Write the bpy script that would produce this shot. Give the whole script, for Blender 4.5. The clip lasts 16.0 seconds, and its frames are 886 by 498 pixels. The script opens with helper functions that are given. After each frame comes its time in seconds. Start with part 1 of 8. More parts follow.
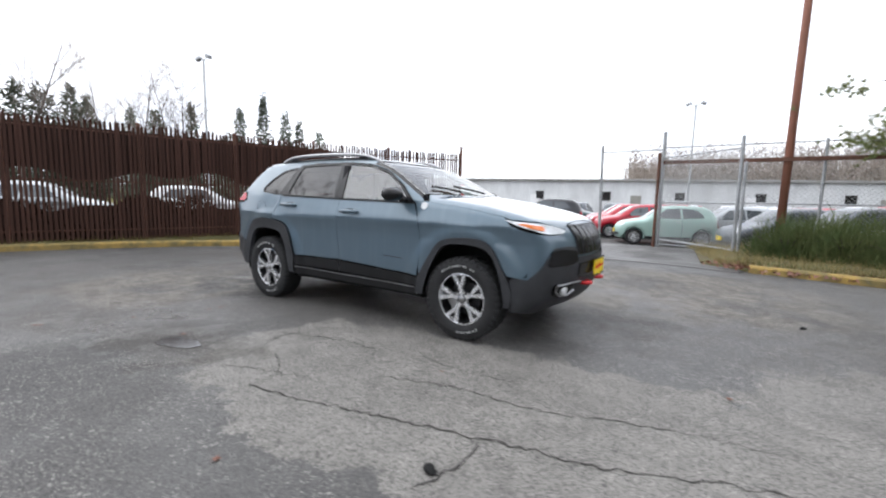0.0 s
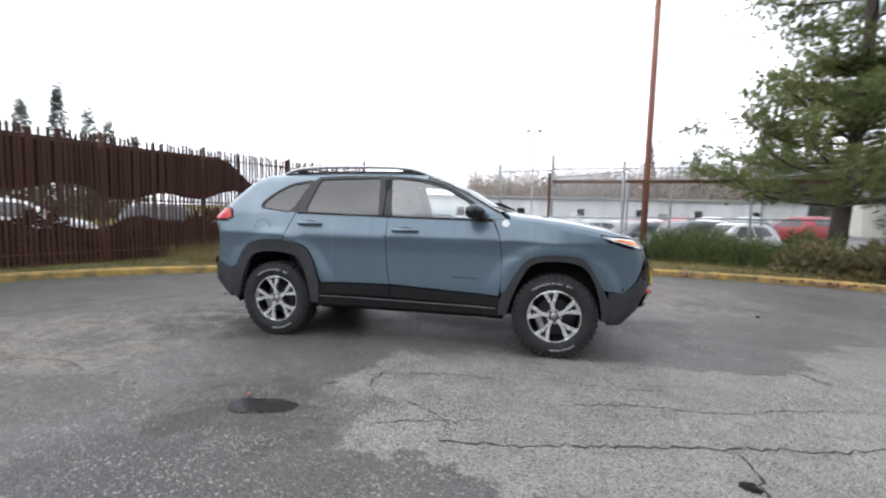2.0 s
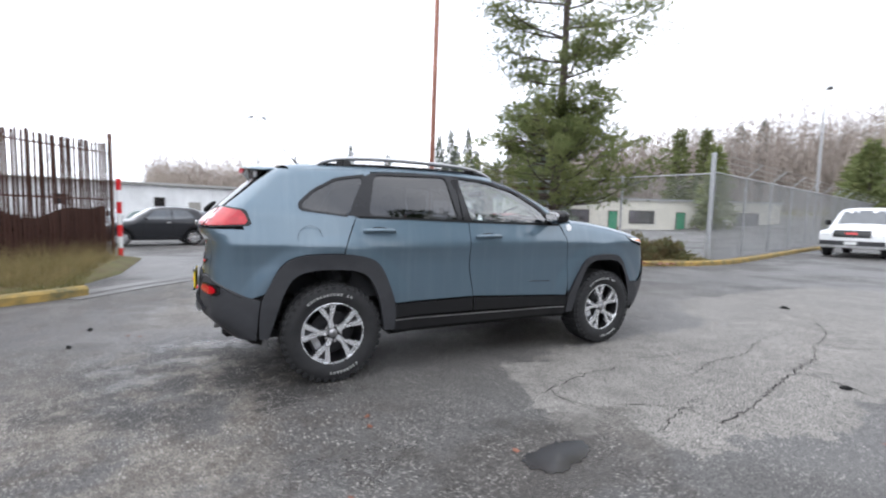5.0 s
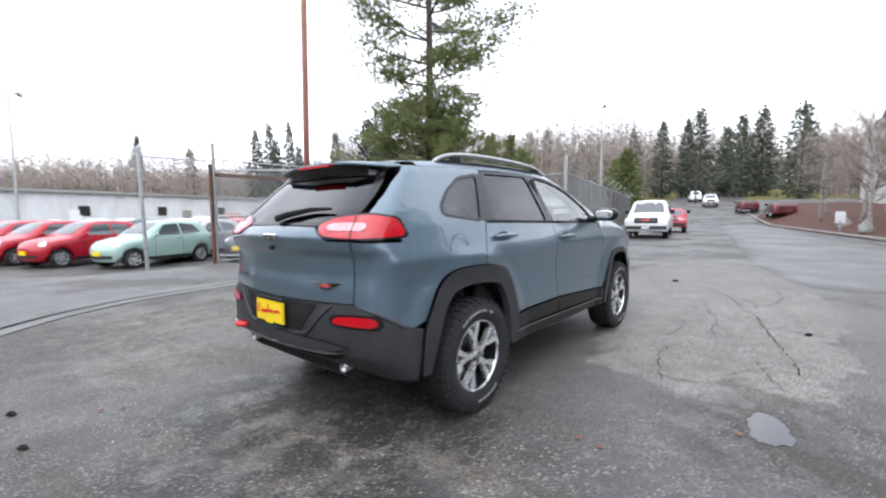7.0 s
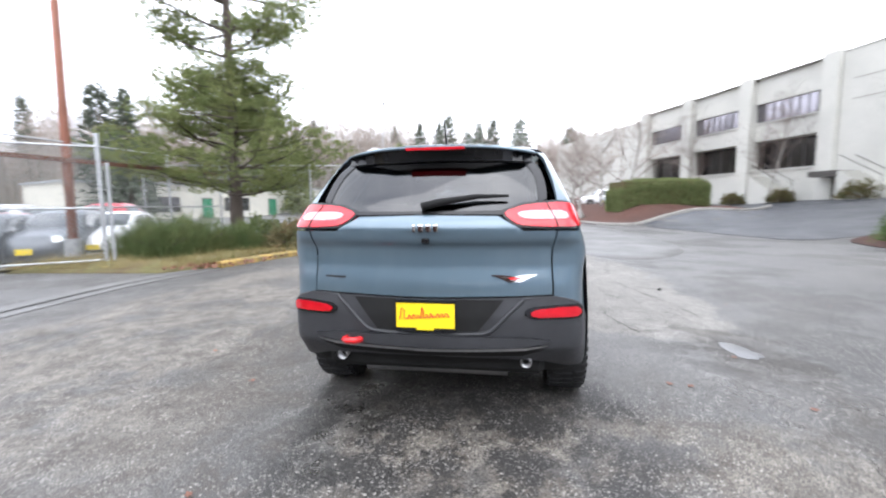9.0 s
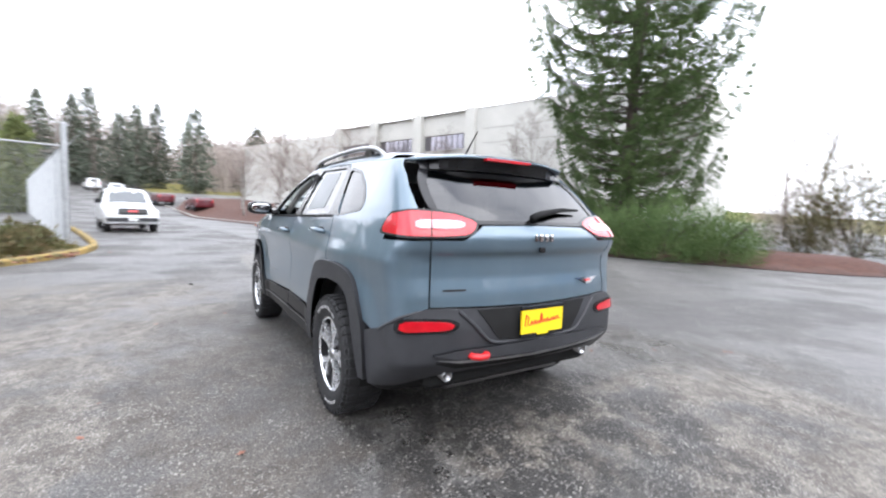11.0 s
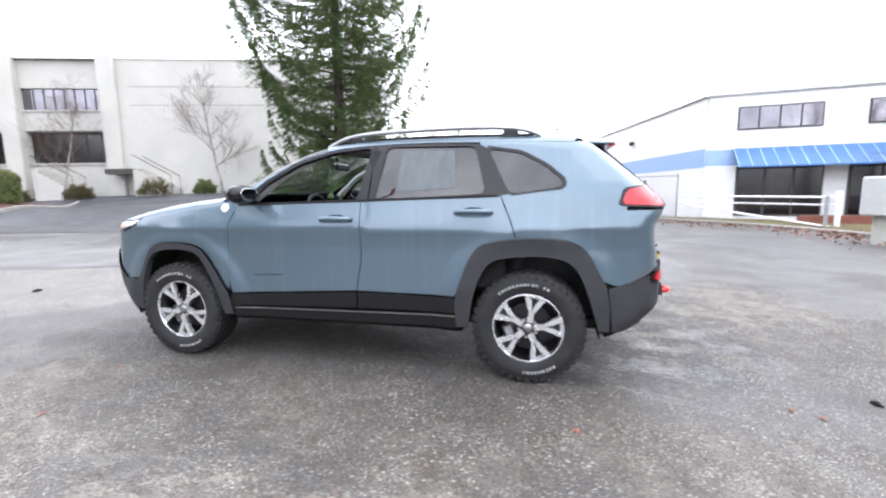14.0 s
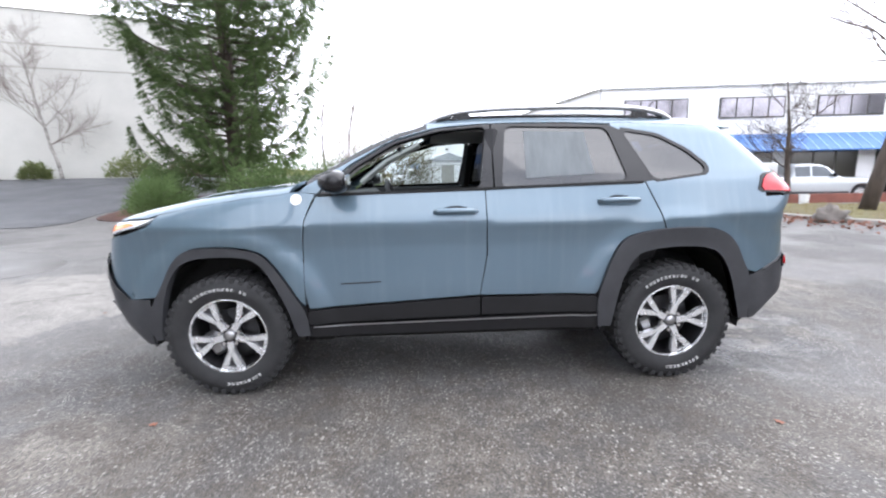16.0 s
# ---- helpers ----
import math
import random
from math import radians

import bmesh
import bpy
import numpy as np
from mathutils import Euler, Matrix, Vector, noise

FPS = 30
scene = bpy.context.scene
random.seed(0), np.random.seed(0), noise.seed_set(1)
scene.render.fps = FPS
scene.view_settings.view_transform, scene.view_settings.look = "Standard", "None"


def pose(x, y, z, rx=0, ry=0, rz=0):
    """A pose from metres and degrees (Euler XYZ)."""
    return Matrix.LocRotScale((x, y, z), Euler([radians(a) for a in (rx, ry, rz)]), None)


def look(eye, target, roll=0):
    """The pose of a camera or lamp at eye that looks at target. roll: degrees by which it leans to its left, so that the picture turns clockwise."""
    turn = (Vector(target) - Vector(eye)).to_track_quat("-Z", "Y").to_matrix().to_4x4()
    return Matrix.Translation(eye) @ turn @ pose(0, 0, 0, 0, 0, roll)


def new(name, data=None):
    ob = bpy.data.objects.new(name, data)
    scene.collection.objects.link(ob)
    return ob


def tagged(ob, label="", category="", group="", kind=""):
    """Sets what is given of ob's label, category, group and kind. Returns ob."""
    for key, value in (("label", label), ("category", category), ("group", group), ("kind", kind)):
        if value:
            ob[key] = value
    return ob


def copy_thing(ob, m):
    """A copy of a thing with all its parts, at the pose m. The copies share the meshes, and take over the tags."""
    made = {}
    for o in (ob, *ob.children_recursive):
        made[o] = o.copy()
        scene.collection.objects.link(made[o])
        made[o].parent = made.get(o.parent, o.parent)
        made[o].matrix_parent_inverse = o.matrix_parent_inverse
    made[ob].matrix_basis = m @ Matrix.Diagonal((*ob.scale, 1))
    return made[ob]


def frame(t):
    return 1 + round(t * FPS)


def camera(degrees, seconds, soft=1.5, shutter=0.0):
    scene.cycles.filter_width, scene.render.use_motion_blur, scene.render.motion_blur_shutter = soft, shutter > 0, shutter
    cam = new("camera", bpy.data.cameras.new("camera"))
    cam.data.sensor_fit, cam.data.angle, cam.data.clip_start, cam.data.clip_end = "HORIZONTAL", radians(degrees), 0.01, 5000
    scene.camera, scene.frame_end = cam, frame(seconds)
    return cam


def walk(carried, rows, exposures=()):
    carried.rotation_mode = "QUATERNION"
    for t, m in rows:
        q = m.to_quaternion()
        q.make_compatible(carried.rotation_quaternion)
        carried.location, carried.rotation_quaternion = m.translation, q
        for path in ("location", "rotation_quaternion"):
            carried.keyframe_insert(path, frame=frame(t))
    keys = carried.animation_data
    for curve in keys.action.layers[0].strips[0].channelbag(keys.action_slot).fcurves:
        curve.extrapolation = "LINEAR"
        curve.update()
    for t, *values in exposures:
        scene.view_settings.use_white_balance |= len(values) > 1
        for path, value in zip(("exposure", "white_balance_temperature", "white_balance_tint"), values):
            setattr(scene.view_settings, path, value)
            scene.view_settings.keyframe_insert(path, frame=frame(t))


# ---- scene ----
cam = camera(91.6, 16.0, soft=2.1, shutter=0.5)
PATH = [
    (0, (3.236, -4.087, 1.247), (2.154, -2.421, 1.012), 1.3),
    (0.5, (2.709, -4.284, 1.232), (1.708, -2.564, 1.032), 1.7),
    (1, (2.237, -4.509, 1.234), (1.467, -2.675, 1.032), 1.0),
    (1.5, (1.732, -4.654, 1.236), (1.082, -2.773, 1.039), 0.3),
    (2, (1.203, -4.725, 1.232), (0.773, -2.778, 1.078), 1.1),
    (2.5, (0.672, -4.759, 1.243), (0.458, -2.784, 1.016), 0.3),
    (3, (0.099, -4.726, 1.291), (-0.011, -2.742, 1.064), 1.2),
    (5.5, (-2.494, -3.727, 1.253), (-1.41, -2.055, 1.076), -0.0),
    (6, (-2.896, -3.333, 1.247), (-1.692, -1.748, 1.058), -0.6),
    (6.5, (-3.257, -2.907, 1.285), (-1.903, -1.437, 1.204), 1.0),
    (7, (-3.598, -2.473, 1.281), (-2.071, -1.193, 1.122), -0.4),
    (7.5, (-3.879, -1.989, 1.287), (-2.287, -0.797, 1.075), 1.3),
    (8, (-4.118, -1.51, 1.292), (-2.347, -0.63, 0.995), -0.1),
    (8.5, (-4.285, -0.976, 1.283), (-2.443, -0.24, 1.026), -0.4),
    (9, (-4.426, -0.443, 1.274), (-2.462, -0.124, 1.07), -0.6),
    (9.5, (-4.424, 0.095, 1.288), (-2.442, 0.146, 1.026), -1.0),
    (10, (-4.37, 0.675, 1.279), (-2.405, 0.342, 1.11), 1.6),
    (12.5, (-2.858, 2.92, 1.258), (-1.763, 1.278, 0.932), -0.6),
    (13, (-2.399, 3.232, 1.243), (-1.445, 1.499, 0.949), -1.3),
    (13.5, (-1.933, 3.465, 1.257), (-1.251, 1.604, 0.994), -0.4),
    (14, (-1.472, 3.664, 1.268), (-1.005, 1.737, 1.003), -1.0),
    (14.5, (-0.969, 3.787, 1.291), (-0.672, 1.827, 1.031), 1.7),
    (15, (-0.465, 3.856, 1.306), (-0.45, 1.883, 0.981), 0.4),
    (15.5, (-0.014, 3.688, 1.301), (-0.004, 1.711, 1.002), -0.5),
    (16, (0.176, 3.404, 1.306), (0.089, 1.436, 0.962), -1.1),
]
EXPOSURE = [(0, 0.90, 6420, 10), (3, 1.06, 6420, 10), (5.5, 1.16, 6300, 11), (7, 1.15, 6300, 11), (8, 1.40, 6300, 11), (9, 1.77, 6300, 11), (10, 1.72, 6300, 11),
            (12.5, 1.90, 6330, 13), (14, 1.91, 6330, 13), (16, 1.90, 6310, 13)]
walk(cam, [(t, look(e, g, r)) for t, e, g, r in PATH],
     exposures=EXPOSURE)

# ---- world: bright overcast sky ----
world = bpy.data.worlds.new("overcast_sky")
scene.world = world
world.use_nodes = True
wt = world.node_tree
sky = wt.nodes.new("ShaderNodeTexSky")
sky.sky_type, sky.sun_disc = "NISHITA", False
sky.sun_elevation, sky.sun_rotation = radians(59.5), radians(265.6)
sky.air_density, sky.dust_density = 1.0, 3.0
grey = wt.nodes.new("ShaderNodeHueSaturation")
grey.inputs["Saturation"].default_value = 0.22
wt.links.new(sky.outputs[0], grey.inputs["Color"])
tc = wt.nodes.new("ShaderNodeTexCoord")
cl = wt.nodes.new("ShaderNodeTexNoise")
cl.inputs["Scale"].default_value, cl.inputs["Detail"].default_value = 2.8, 6
wt.links.new(tc.outputs["Generated"], cl.inputs["Vector"])
cr = wt.nodes.new("ShaderNodeValToRGB")
cr.color_ramp.elements[0].position, cr.color_ramp.elements[0].color = 0.36, (7.0, 7.5, 8.6, 1)
cr.color_ramp.elements[1].position, cr.color_ramp.elements[1].color = 0.58, (12.9, 13.2, 13.9, 1)
wt.links.new(cl.outputs["Fac"], cr.inputs["Fac"])
mixc = wt.nodes.new("ShaderNodeMixRGB")
mixc.inputs["Fac"].default_value = 0.8
wt.links.new(grey.outputs[0], mixc.inputs["Color1"])
wt.links.new(cr.outputs[0], mixc.inputs["Color2"])
bg = wt.nodes["Background"]
wt.links.new(mixc.outputs[0], bg.inputs["Color"])
bg.inputs["Strength"].default_value = 0.11

sun = new("sun", bpy.data.lights.new("sun", "SUN"))
sun.data.energy, sun.data.angle, sun.data.color = 0.6, radians(80), (1.0, 0.98, 0.96)
sun.matrix_world = look((-13, -1, 22), (0, 0, 0))

# ---- materials ----
def mat(name, colour, rough=0.6, metal=0.0, var=0.15, scale=6.0, bump=0.0, bump_scale=60.0, colour2=None, spec=0.5, coat=0.0,
        rnd=0.0, grain=0.0, grain_scale=200.0, trans=0.0, emit=None, rough_var=0.0, stretch=(1, 1, 1)):
    m = bpy.data.materials.new(name)
    m.use_nodes = True
    nt = m.node_tree
    b = nt.nodes["Principled BSDF"]
    b.inputs["Roughness"].default_value, b.inputs["Metallic"].default_value = rough, metal
    b.inputs["Specular IOR Level"].default_value = spec
    if coat:
        b.inputs["Coat Weight"].default_value, b.inputs["Coat Roughness"].default_value = coat, 0.03
    if trans:
        b.inputs["Transmission Weight"].default_value = trans
    c = (*colour, 1)
    c2 = (*(colour2 or [v * (1 - var) for v in colour]), 1)
    tex = nt.nodes.new("ShaderNodeTexCoord")
    mp = nt.nodes.new("ShaderNodeMapping")
    mp.inputs["Scale"].default_value = stretch
    nt.links.new(tex.outputs["Object"], mp.inputs["Vector"])
    n1 = nt.nodes.new("ShaderNodeTexNoise")
    n1.inputs["Scale"].default_value, n1.inputs["Detail"].default_value, n1.inputs["Roughness"].default_value = scale, 6, 0.6
    nt.links.new(mp.outputs[0], n1.inputs["Vector"])
    rp = nt.nodes.new("ShaderNodeMapRange")
    rp.inputs["From Min"].default_value, rp.inputs["From Max"].default_value = 0.34, 0.66
    nt.links.new(n1.outputs["Fac"], rp.inputs["Value"])
    mx = nt.nodes.new("ShaderNodeMixRGB")
    mx.inputs["Color1"].default_value, mx.inputs["Color2"].default_value = c, c2
    nt.links.new(rp.outputs[0], mx.inputs["Fac"])
    out = mx.outputs[0]
    if grain:
        n2 = nt.nodes.new("ShaderNodeTexNoise")
        n2.inputs["Scale"].default_value, n2.inputs["Detail"].default_value = grain_scale, 2
        nt.links.new(mp.outputs[0], n2.inputs["Vector"])
        g = nt.nodes.new("ShaderNodeMapRange")
        g.inputs["From Min"].default_value, g.inputs["From Max"].default_value = 0.3, 0.7
        g.inputs["To Min"].default_value, g.inputs["To Max"].default_value = 1 - grain, 1 + grain
        nt.links.new(n2.outputs["Fac"], g.inputs["Value"])
        mu = nt.nodes.new("ShaderNodeVectorMath")
        mu.operation = "SCALE"
        nt.links.new(out, mu.inputs[0])
        nt.links.new(g.outputs[0], mu.inputs["Scale"])
        out = mu.outputs[0]
    if rnd:
        oi = nt.nodes.new("ShaderNodeObjectInfo")
        ge = nt.nodes.new("ShaderNodeNewGeometry")
        ad = nt.nodes.new("ShaderNodeMath")
        ad.operation = "ADD"
        nt.links.new(oi.outputs["Random"], ad.inputs[0])
        nt.links.new(ge.outputs["Random Per Island"], ad.inputs[1])
        g = nt.nodes.new("ShaderNodeMapRange")
        g.inputs["From Max"].default_value = 2.0
        g.inputs["To Min"].default_value, g.inputs["To Max"].default_value = 1 - rnd, 1 + rnd
        nt.links.new(ad.outputs[0], g.inputs["Value"])
        mu = nt.nodes.new("ShaderNodeVectorMath")
        mu.operation = "SCALE"
        nt.links.new(out, mu.inputs[0])
        nt.links.new(g.outputs[0], mu.inputs["Scale"])
        out = mu.outputs[0]
    nt.links.new(out, b.inputs["Base Color"])
    if rough_var:
        rr = nt.nodes.new("ShaderNodeMapRange")
        rr.inputs["To Min"].default_value, rr.inputs["To Max"].default_value = rough - rough_var, rough + rough_var
        nt.links.new(rp.outputs[0], rr.inputs["Value"])
        nt.links.new(rr.outputs[0], b.inputs["Roughness"])
    if bump:
        n3 = nt.nodes.new("ShaderNodeTexNoise")
        n3.inputs["Scale"].default_value, n3.inputs["Detail"].default_value = bump_scale, 4
        nt.links.new(mp.outputs[0], n3.inputs["Vector"])
        bp = nt.nodes.new("ShaderNodeBump")
        bp.inputs["Strength"].default_value, bp.inputs["Distance"].default_value = bump, 0.02
        nt.links.new(n3.outputs["Fac"], bp.inputs["Height"])
        nt.links.new(bp.outputs[0], b.inputs["Normal"])
    if emit:
        b.inputs["Emission Color"].default_value, b.inputs["Emission Strength"].default_value = (*emit[0], 1), emit[1]
    return m


def leafy(m, share=0.35):
    """Lets part of the light through a leaf, in its own colour."""
    nt = m.node_tree
    b, out = nt.nodes["Principled BSDF"], nt.nodes["Material Output"]
    tr = nt.nodes.new("ShaderNodeBsdfTranslucent")
    nt.links.new(b.inputs["Base Color"].links[0].from_socket, tr.inputs["Color"])
    mx = nt.nodes.new("ShaderNodeMixShader")
    mx.inputs["Fac"].default_value = share
    nt.links.new(b.outputs[0], mx.inputs[1])
    nt.links.new(tr.outputs[0], mx.inputs[2])
    nt.links.new(mx.outputs[0], out.inputs["Surface"])
    return m


def glass_mat(name, tint, face=0.045):
    """Thin pane: clear or tinted see-through with a mirror-like face, alike from both sides."""
    m = bpy.data.materials.new(name)
    m.use_nodes = True
    nt = m.node_tree
    nt.nodes.remove(nt.nodes["Principled BSDF"])
    tr = nt.nodes.new("ShaderNodeBsdfTransparent")
    tr.inputs["Color"].default_value = (*tint, 1)
    gl = nt.nodes.new("ShaderNodeBsdfGlossy")
    gl.inputs["Roughness"].default_value = 0.0
    lw = nt.nodes.new("ShaderNodeLayerWeight")
    pw = nt.nodes.new("ShaderNodeMath")
    pw.operation = "POWER"
    pw.inputs[1].default_value = 5.0
    nt.links.new(lw.outputs["Facing"], pw.inputs[0])
    mr = nt.nodes.new("ShaderNodeMapRange")
    mr.inputs["To Min"].default_value, mr.inputs["To Max"].default_value = face, 1.0
    nt.links.new(pw.outputs[0], mr.inputs["Value"])
    mx = nt.nodes.new("ShaderNodeMixShader")
    nt.links.new(mr.outputs[0], mx.inputs["Fac"])
    nt.links.new(tr.outputs[0], mx.inputs[1])
    nt.links.new(gl.outputs[0], mx.inputs[2])
    nt.links.new(mx.outputs[0], nt.nodes["Material Output"].inputs["Surface"])
    return m


def car_paint():
    """Metallic grey-blue paint under clear coat, with dried vertical rain streaks."""
    m = mat("grey_blue_car_paint", (0.099, 0.145, 0.182), 0.36, 0.42, spec=0.3, var=0.04, scale=3, coat=1.0, grain=0.06, grain_scale=900)
    nt = m.node_tree
    b = nt.nodes["Principled BSDF"]
    b.inputs["Coat IOR"].default_value, b.inputs["Coat Roughness"].default_value = 1.5, 0.015
    tc = nt.nodes.new("ShaderNodeTexCoord")
    mp = nt.nodes.new("ShaderNodeMapping")
    mp.inputs["Scale"].default_value = (22, 6, 1.2)
    nt.links.new(tc.outputs["Object"], mp.inputs["Vector"])
    n = nt.nodes.new("ShaderNodeTexNoise")
    n.inputs["Scale"].default_value, n.inputs["Detail"].default_value = 1.0, 5
    nt.links.new(mp.outputs[0], n.inputs["Vector"])
    r = nt.nodes.new("ShaderNodeMapRange")
    r.inputs["From Min"].default_value, r.inputs["From Max"].default_value = 0.50, 0.78
    r.inputs["To Max"].default_value = 0.07
    nt.links.new(n.outputs["Fac"], r.inputs["Value"])
    old = b.inputs["Base Color"].links[0].from_socket
    mx = nt.nodes.new("ShaderNodeMixRGB")
    mx.inputs["Color2"].default_value = (0.30, 0.36, 0.40, 1)
    nt.links.new(r.outputs[0], mx.inputs["Fac"])
    nt.links.new(old, mx.inputs["Color1"])
    nt.links.new(mx.outputs[0], b.inputs["Base Color"])
    return m


M_PAINT = car_paint()
M_CLAD = mat("moulded_grey_black_plastic", (0.033, 0.034, 0.038), 0.5, var=0.25, scale=8, bump=0.12, bump_scale=500, spec=0.4)
M_CLADD = mat("smooth_black_sill_plastic", (0.008, 0.008, 0.009), 0.42, var=0.25, scale=8, spec=0.35)
M_PAPER = mat("pale_film_sheet", (0.085, 0.100, 0.108), 0.35, var=0.35, scale=7, stretch=(2.5, 1, 0.35))
M_BLACK = mat("gloss_black_trim", (0.010, 0.010, 0.011), 0.22, var=0.1, spec=0.35)
M_MATT = mat("matt_black_rubber", (0.012, 0.012, 0.012), 0.85, var=0.3, spec=0.25)
M_TYRE = mat("tyre_rubber", (0.022, 0.022, 0.023), 0.72, var=0.3, scale=14, bump=0.15, bump_scale=160, spec=0.35)
M_LETTER = mat("raised_white_rubber", (0.55, 0.55, 0.54), 0.7, var=0.2, scale=40)
M_ALU = mat("machined_aluminium", (0.80, 0.81, 0.83), 0.25, 0.75, var=0.10, scale=10, rough_var=0.05)
M_RIMDARK = mat("dark_wheel_paint", (0.016, 0.016, 0.018), 0.35, 0.3, var=0.2)
M_STEEL = mat("brushed_steel", (0.45, 0.45, 0.46), 0.35, 1.0, var=0.25, scale=20)
M_CHROME = mat("chrome", (0.80, 0.80, 0.82), 0.08, 1.0, var=0.03)
M_RED = mat("red_plastic", (0.60, 0.018, 0.022), 0.35, var=0.1)
M_TAIL = mat("lit_red_lamp_lens", (0.40, 0.004, 0.012), 0.15, var=0.35, scale=16, coat=0.4, emit=((1.0, 0.015, 0.03), 0.05))
M_TAILW = mat("lit_reverse_lamp_lens", (0.62, 0.33, 0.35), 0.15, var=0.4, scale=24, coat=0.5, emit=((1.0, 0.55, 0.55), 0.03))
M_HEAD = mat("headlamp_lens", (0.80, 0.82, 0.84), 0.1, 0.2, var=0.25, scale=25, coat=1.0)
M_AMBER = mat("amber_reflector", (0.80, 0.20, 0.03), 0.2, var=0.15, scale=30, coat=1.0)
M_PLATE = mat("yellow_card_plate", (0.85, 0.62, 0.01), 0.45, var=0.06, scale=14)
M_SCRIPT = mat("red_script_print", (0.62, 0.03, 0.02), 0.5, var=0.1)
M_GLASS = glass_mat("clear_window_glass", (0.80, 0.89, 0.87), 0.17)
M_TINT = glass_mat("privacy_tinted_glass", (0.046, 0.050, 0.060), 0.100)
M_LINER = mat("dark_interior_fabric", (0.020, 0.020, 0.022), 0.9, var=0.3, bump=0.2, bump_scale=300)
M_TRIM = mat("grey_interior_trim", (0.30, 0.30, 0.29), 0.7, var=0.1)
M_WHITE = mat("white_enamel", (0.72, 0.73, 0.73), 0.35, var=0.06, coat=0.5)
M_CONCRETE = mat("pale_concrete_panel", (0.47, 0.462, 0.425), 0.85, var=0.12, scale=0.5, bump=0.15, bump_scale=12, grain=0.06, grain_scale=30)
M_CONCRETE_D = mat("joint_shadow_concrete", (0.30, 0.29, 0.26), 0.9, var=0.2)
M_BLDGLASS = mat("reflective_window_glass", (0.27, 0.26, 0.29), 0.10, 0.85, var=0.35, scale=0.8)
M_DARKGLASS = mat("dark_recess_glazing", (0.018, 0.016, 0.017), 0.12, var=0.4, scale=0.6, spec=0.7)
M_FRAME = mat("bronze_window_frame", (0.05, 0.045, 0.04), 0.5, var=0.2)
M_WAREHOUSE = mat("weathered_white_metal_cladding", (0.70, 0.71, 0.71), 0.6, var=0.22, scale=0.7, grain=0.05, grain_scale=8, stretch=(1, 1, 0.3))
M_WHITEWALL = mat("white_painted_wall", (0.78, 0.78, 0.78), 0.7, var=0.06, scale=0.6)
M_BLUEPAINT = mat("blue_painted_stripe", (0.28, 0.42, 0.68), 0.6, var=0.08)
M_AWNING = mat("blue_metal_awning", (0.045, 0.14, 0.36), 0.4, var=0.15, scale=2)
M_RUST = mat("rust_red_painted_pole", (0.28, 0.115, 0.075), 0.75, var=0.35, scale=5, bump=0.2, bump_scale=40, stretch=(1, 1, 0.2))
M_GALV = mat("galvanised_steel_pipe", (0.42, 0.43, 0.44), 0.45, 0.6, var=0.25, scale=9, rough_var=0.1)
M_RUSTY = mat("rusted_steel_pipe", (0.16, 0.075, 0.05), 0.8, 0.2, var=0.5, scale=9)
M_WIRE = mat("galvanised_wire", (0.36, 0.37, 0.37), 0.5, 0.6, var=0.2)
M_SLAT = mat("weathered_brown_fence_slat", (0.064, 0.031, 0.023), 0.85, spec=0.2, var=0.5, scale=5, rnd=0.35, bump=0.2, stretch=(1, 1, 0.15))
M_SCREEN = mat("sagging_brown_windscreen_cloth", (0.045, 0.021, 0.015), 0.95, var=0.45, scale=3, stretch=(1, 1, 0.25), bump=0.3, bump_scale=15)
M_BRUSH = mat("dead_brown_undergrowth", (0.050, 0.026, 0.017), 0.95, var=0.5, scale=6, rnd=0.4, spec=0.12)
M_KERB = mat("mossy_yellow_painted_kerb", (0.36, 0.235, 0.06), 0.85, scale=4.5, colour2=(0.115, 0.10, 0.045), bump=0.3, bump_scale=40)
M_KERBC = mat("grey_concrete_kerb", (0.27, 0.26, 0.24), 0.85, var=0.3, scale=4, bump=0.3, bump_scale=40)
M_GRASS = mat("wet_winter_grass", (0.085, 0.105, 0.028), 0.85, colour2=(0.16, 0.115, 0.05), scale=2.5, rnd=0.35, spec=0.12)
M_DRYGRASS = mat("dry_yellow_grass", (0.33, 0.26, 0.13), 0.9, colour2=(0.16, 0.135, 0.055), scale=2.5, rnd=0.35, spec=0.12)
M_SOIL = mat("leaf_littered_soil", (0.085, 0.060, 0.030), 0.95, colour2=(0.10, 0.10, 0.035), scale=1.6, bump=0.8, bump_scale=14, grain=0.35, grain_scale=30)
M_MULCH = mat("red_brown_bark_mulch", (0.085, 0.034, 0.022), 0.95, var=0.5, scale=9, bump=0.9, bump_scale=26, grain=0.4, grain_scale=45)
M_BARK = mat("grey_brown_bark", (0.085, 0.066, 0.054), 0.9, var=0.45, scale=7, bump=0.6, bump_scale=25, stretch=(1, 1, 0.25))
M_BIRCH = mat("pale_birch_bark", (0.42, 0.40, 0.37), 0.8, colour2=(0.10, 0.09, 0.08), scale=5, stretch=(0.4, 0.4, 2.5))
M_TWIG = mat("bare_winter_twigs", (0.15, 0.118, 0.105), 0.9, var=0.3, spec=0.12)
# distance haze is put into this twig colour by paling it
M_FARTWIG = mat("haze_paled_twigs", (0.40, 0.345, 0.310), 0.9, var=0.3, rnd=0.25, spec=0.12)
M_PINE = mat("pine_needles", (0.132, 0.165, 0.066), 0.75, colour2=(0.185, 0.200, 0.082), scale=1.2, rnd=0.45, spec=0.12)
M_SPRUCE = mat("spruce_needles", (0.074, 0.118, 0.044), 0.75, colour2=(0.110, 0.155, 0.060), scale=1.2, rnd=0.4, spec=0.12)
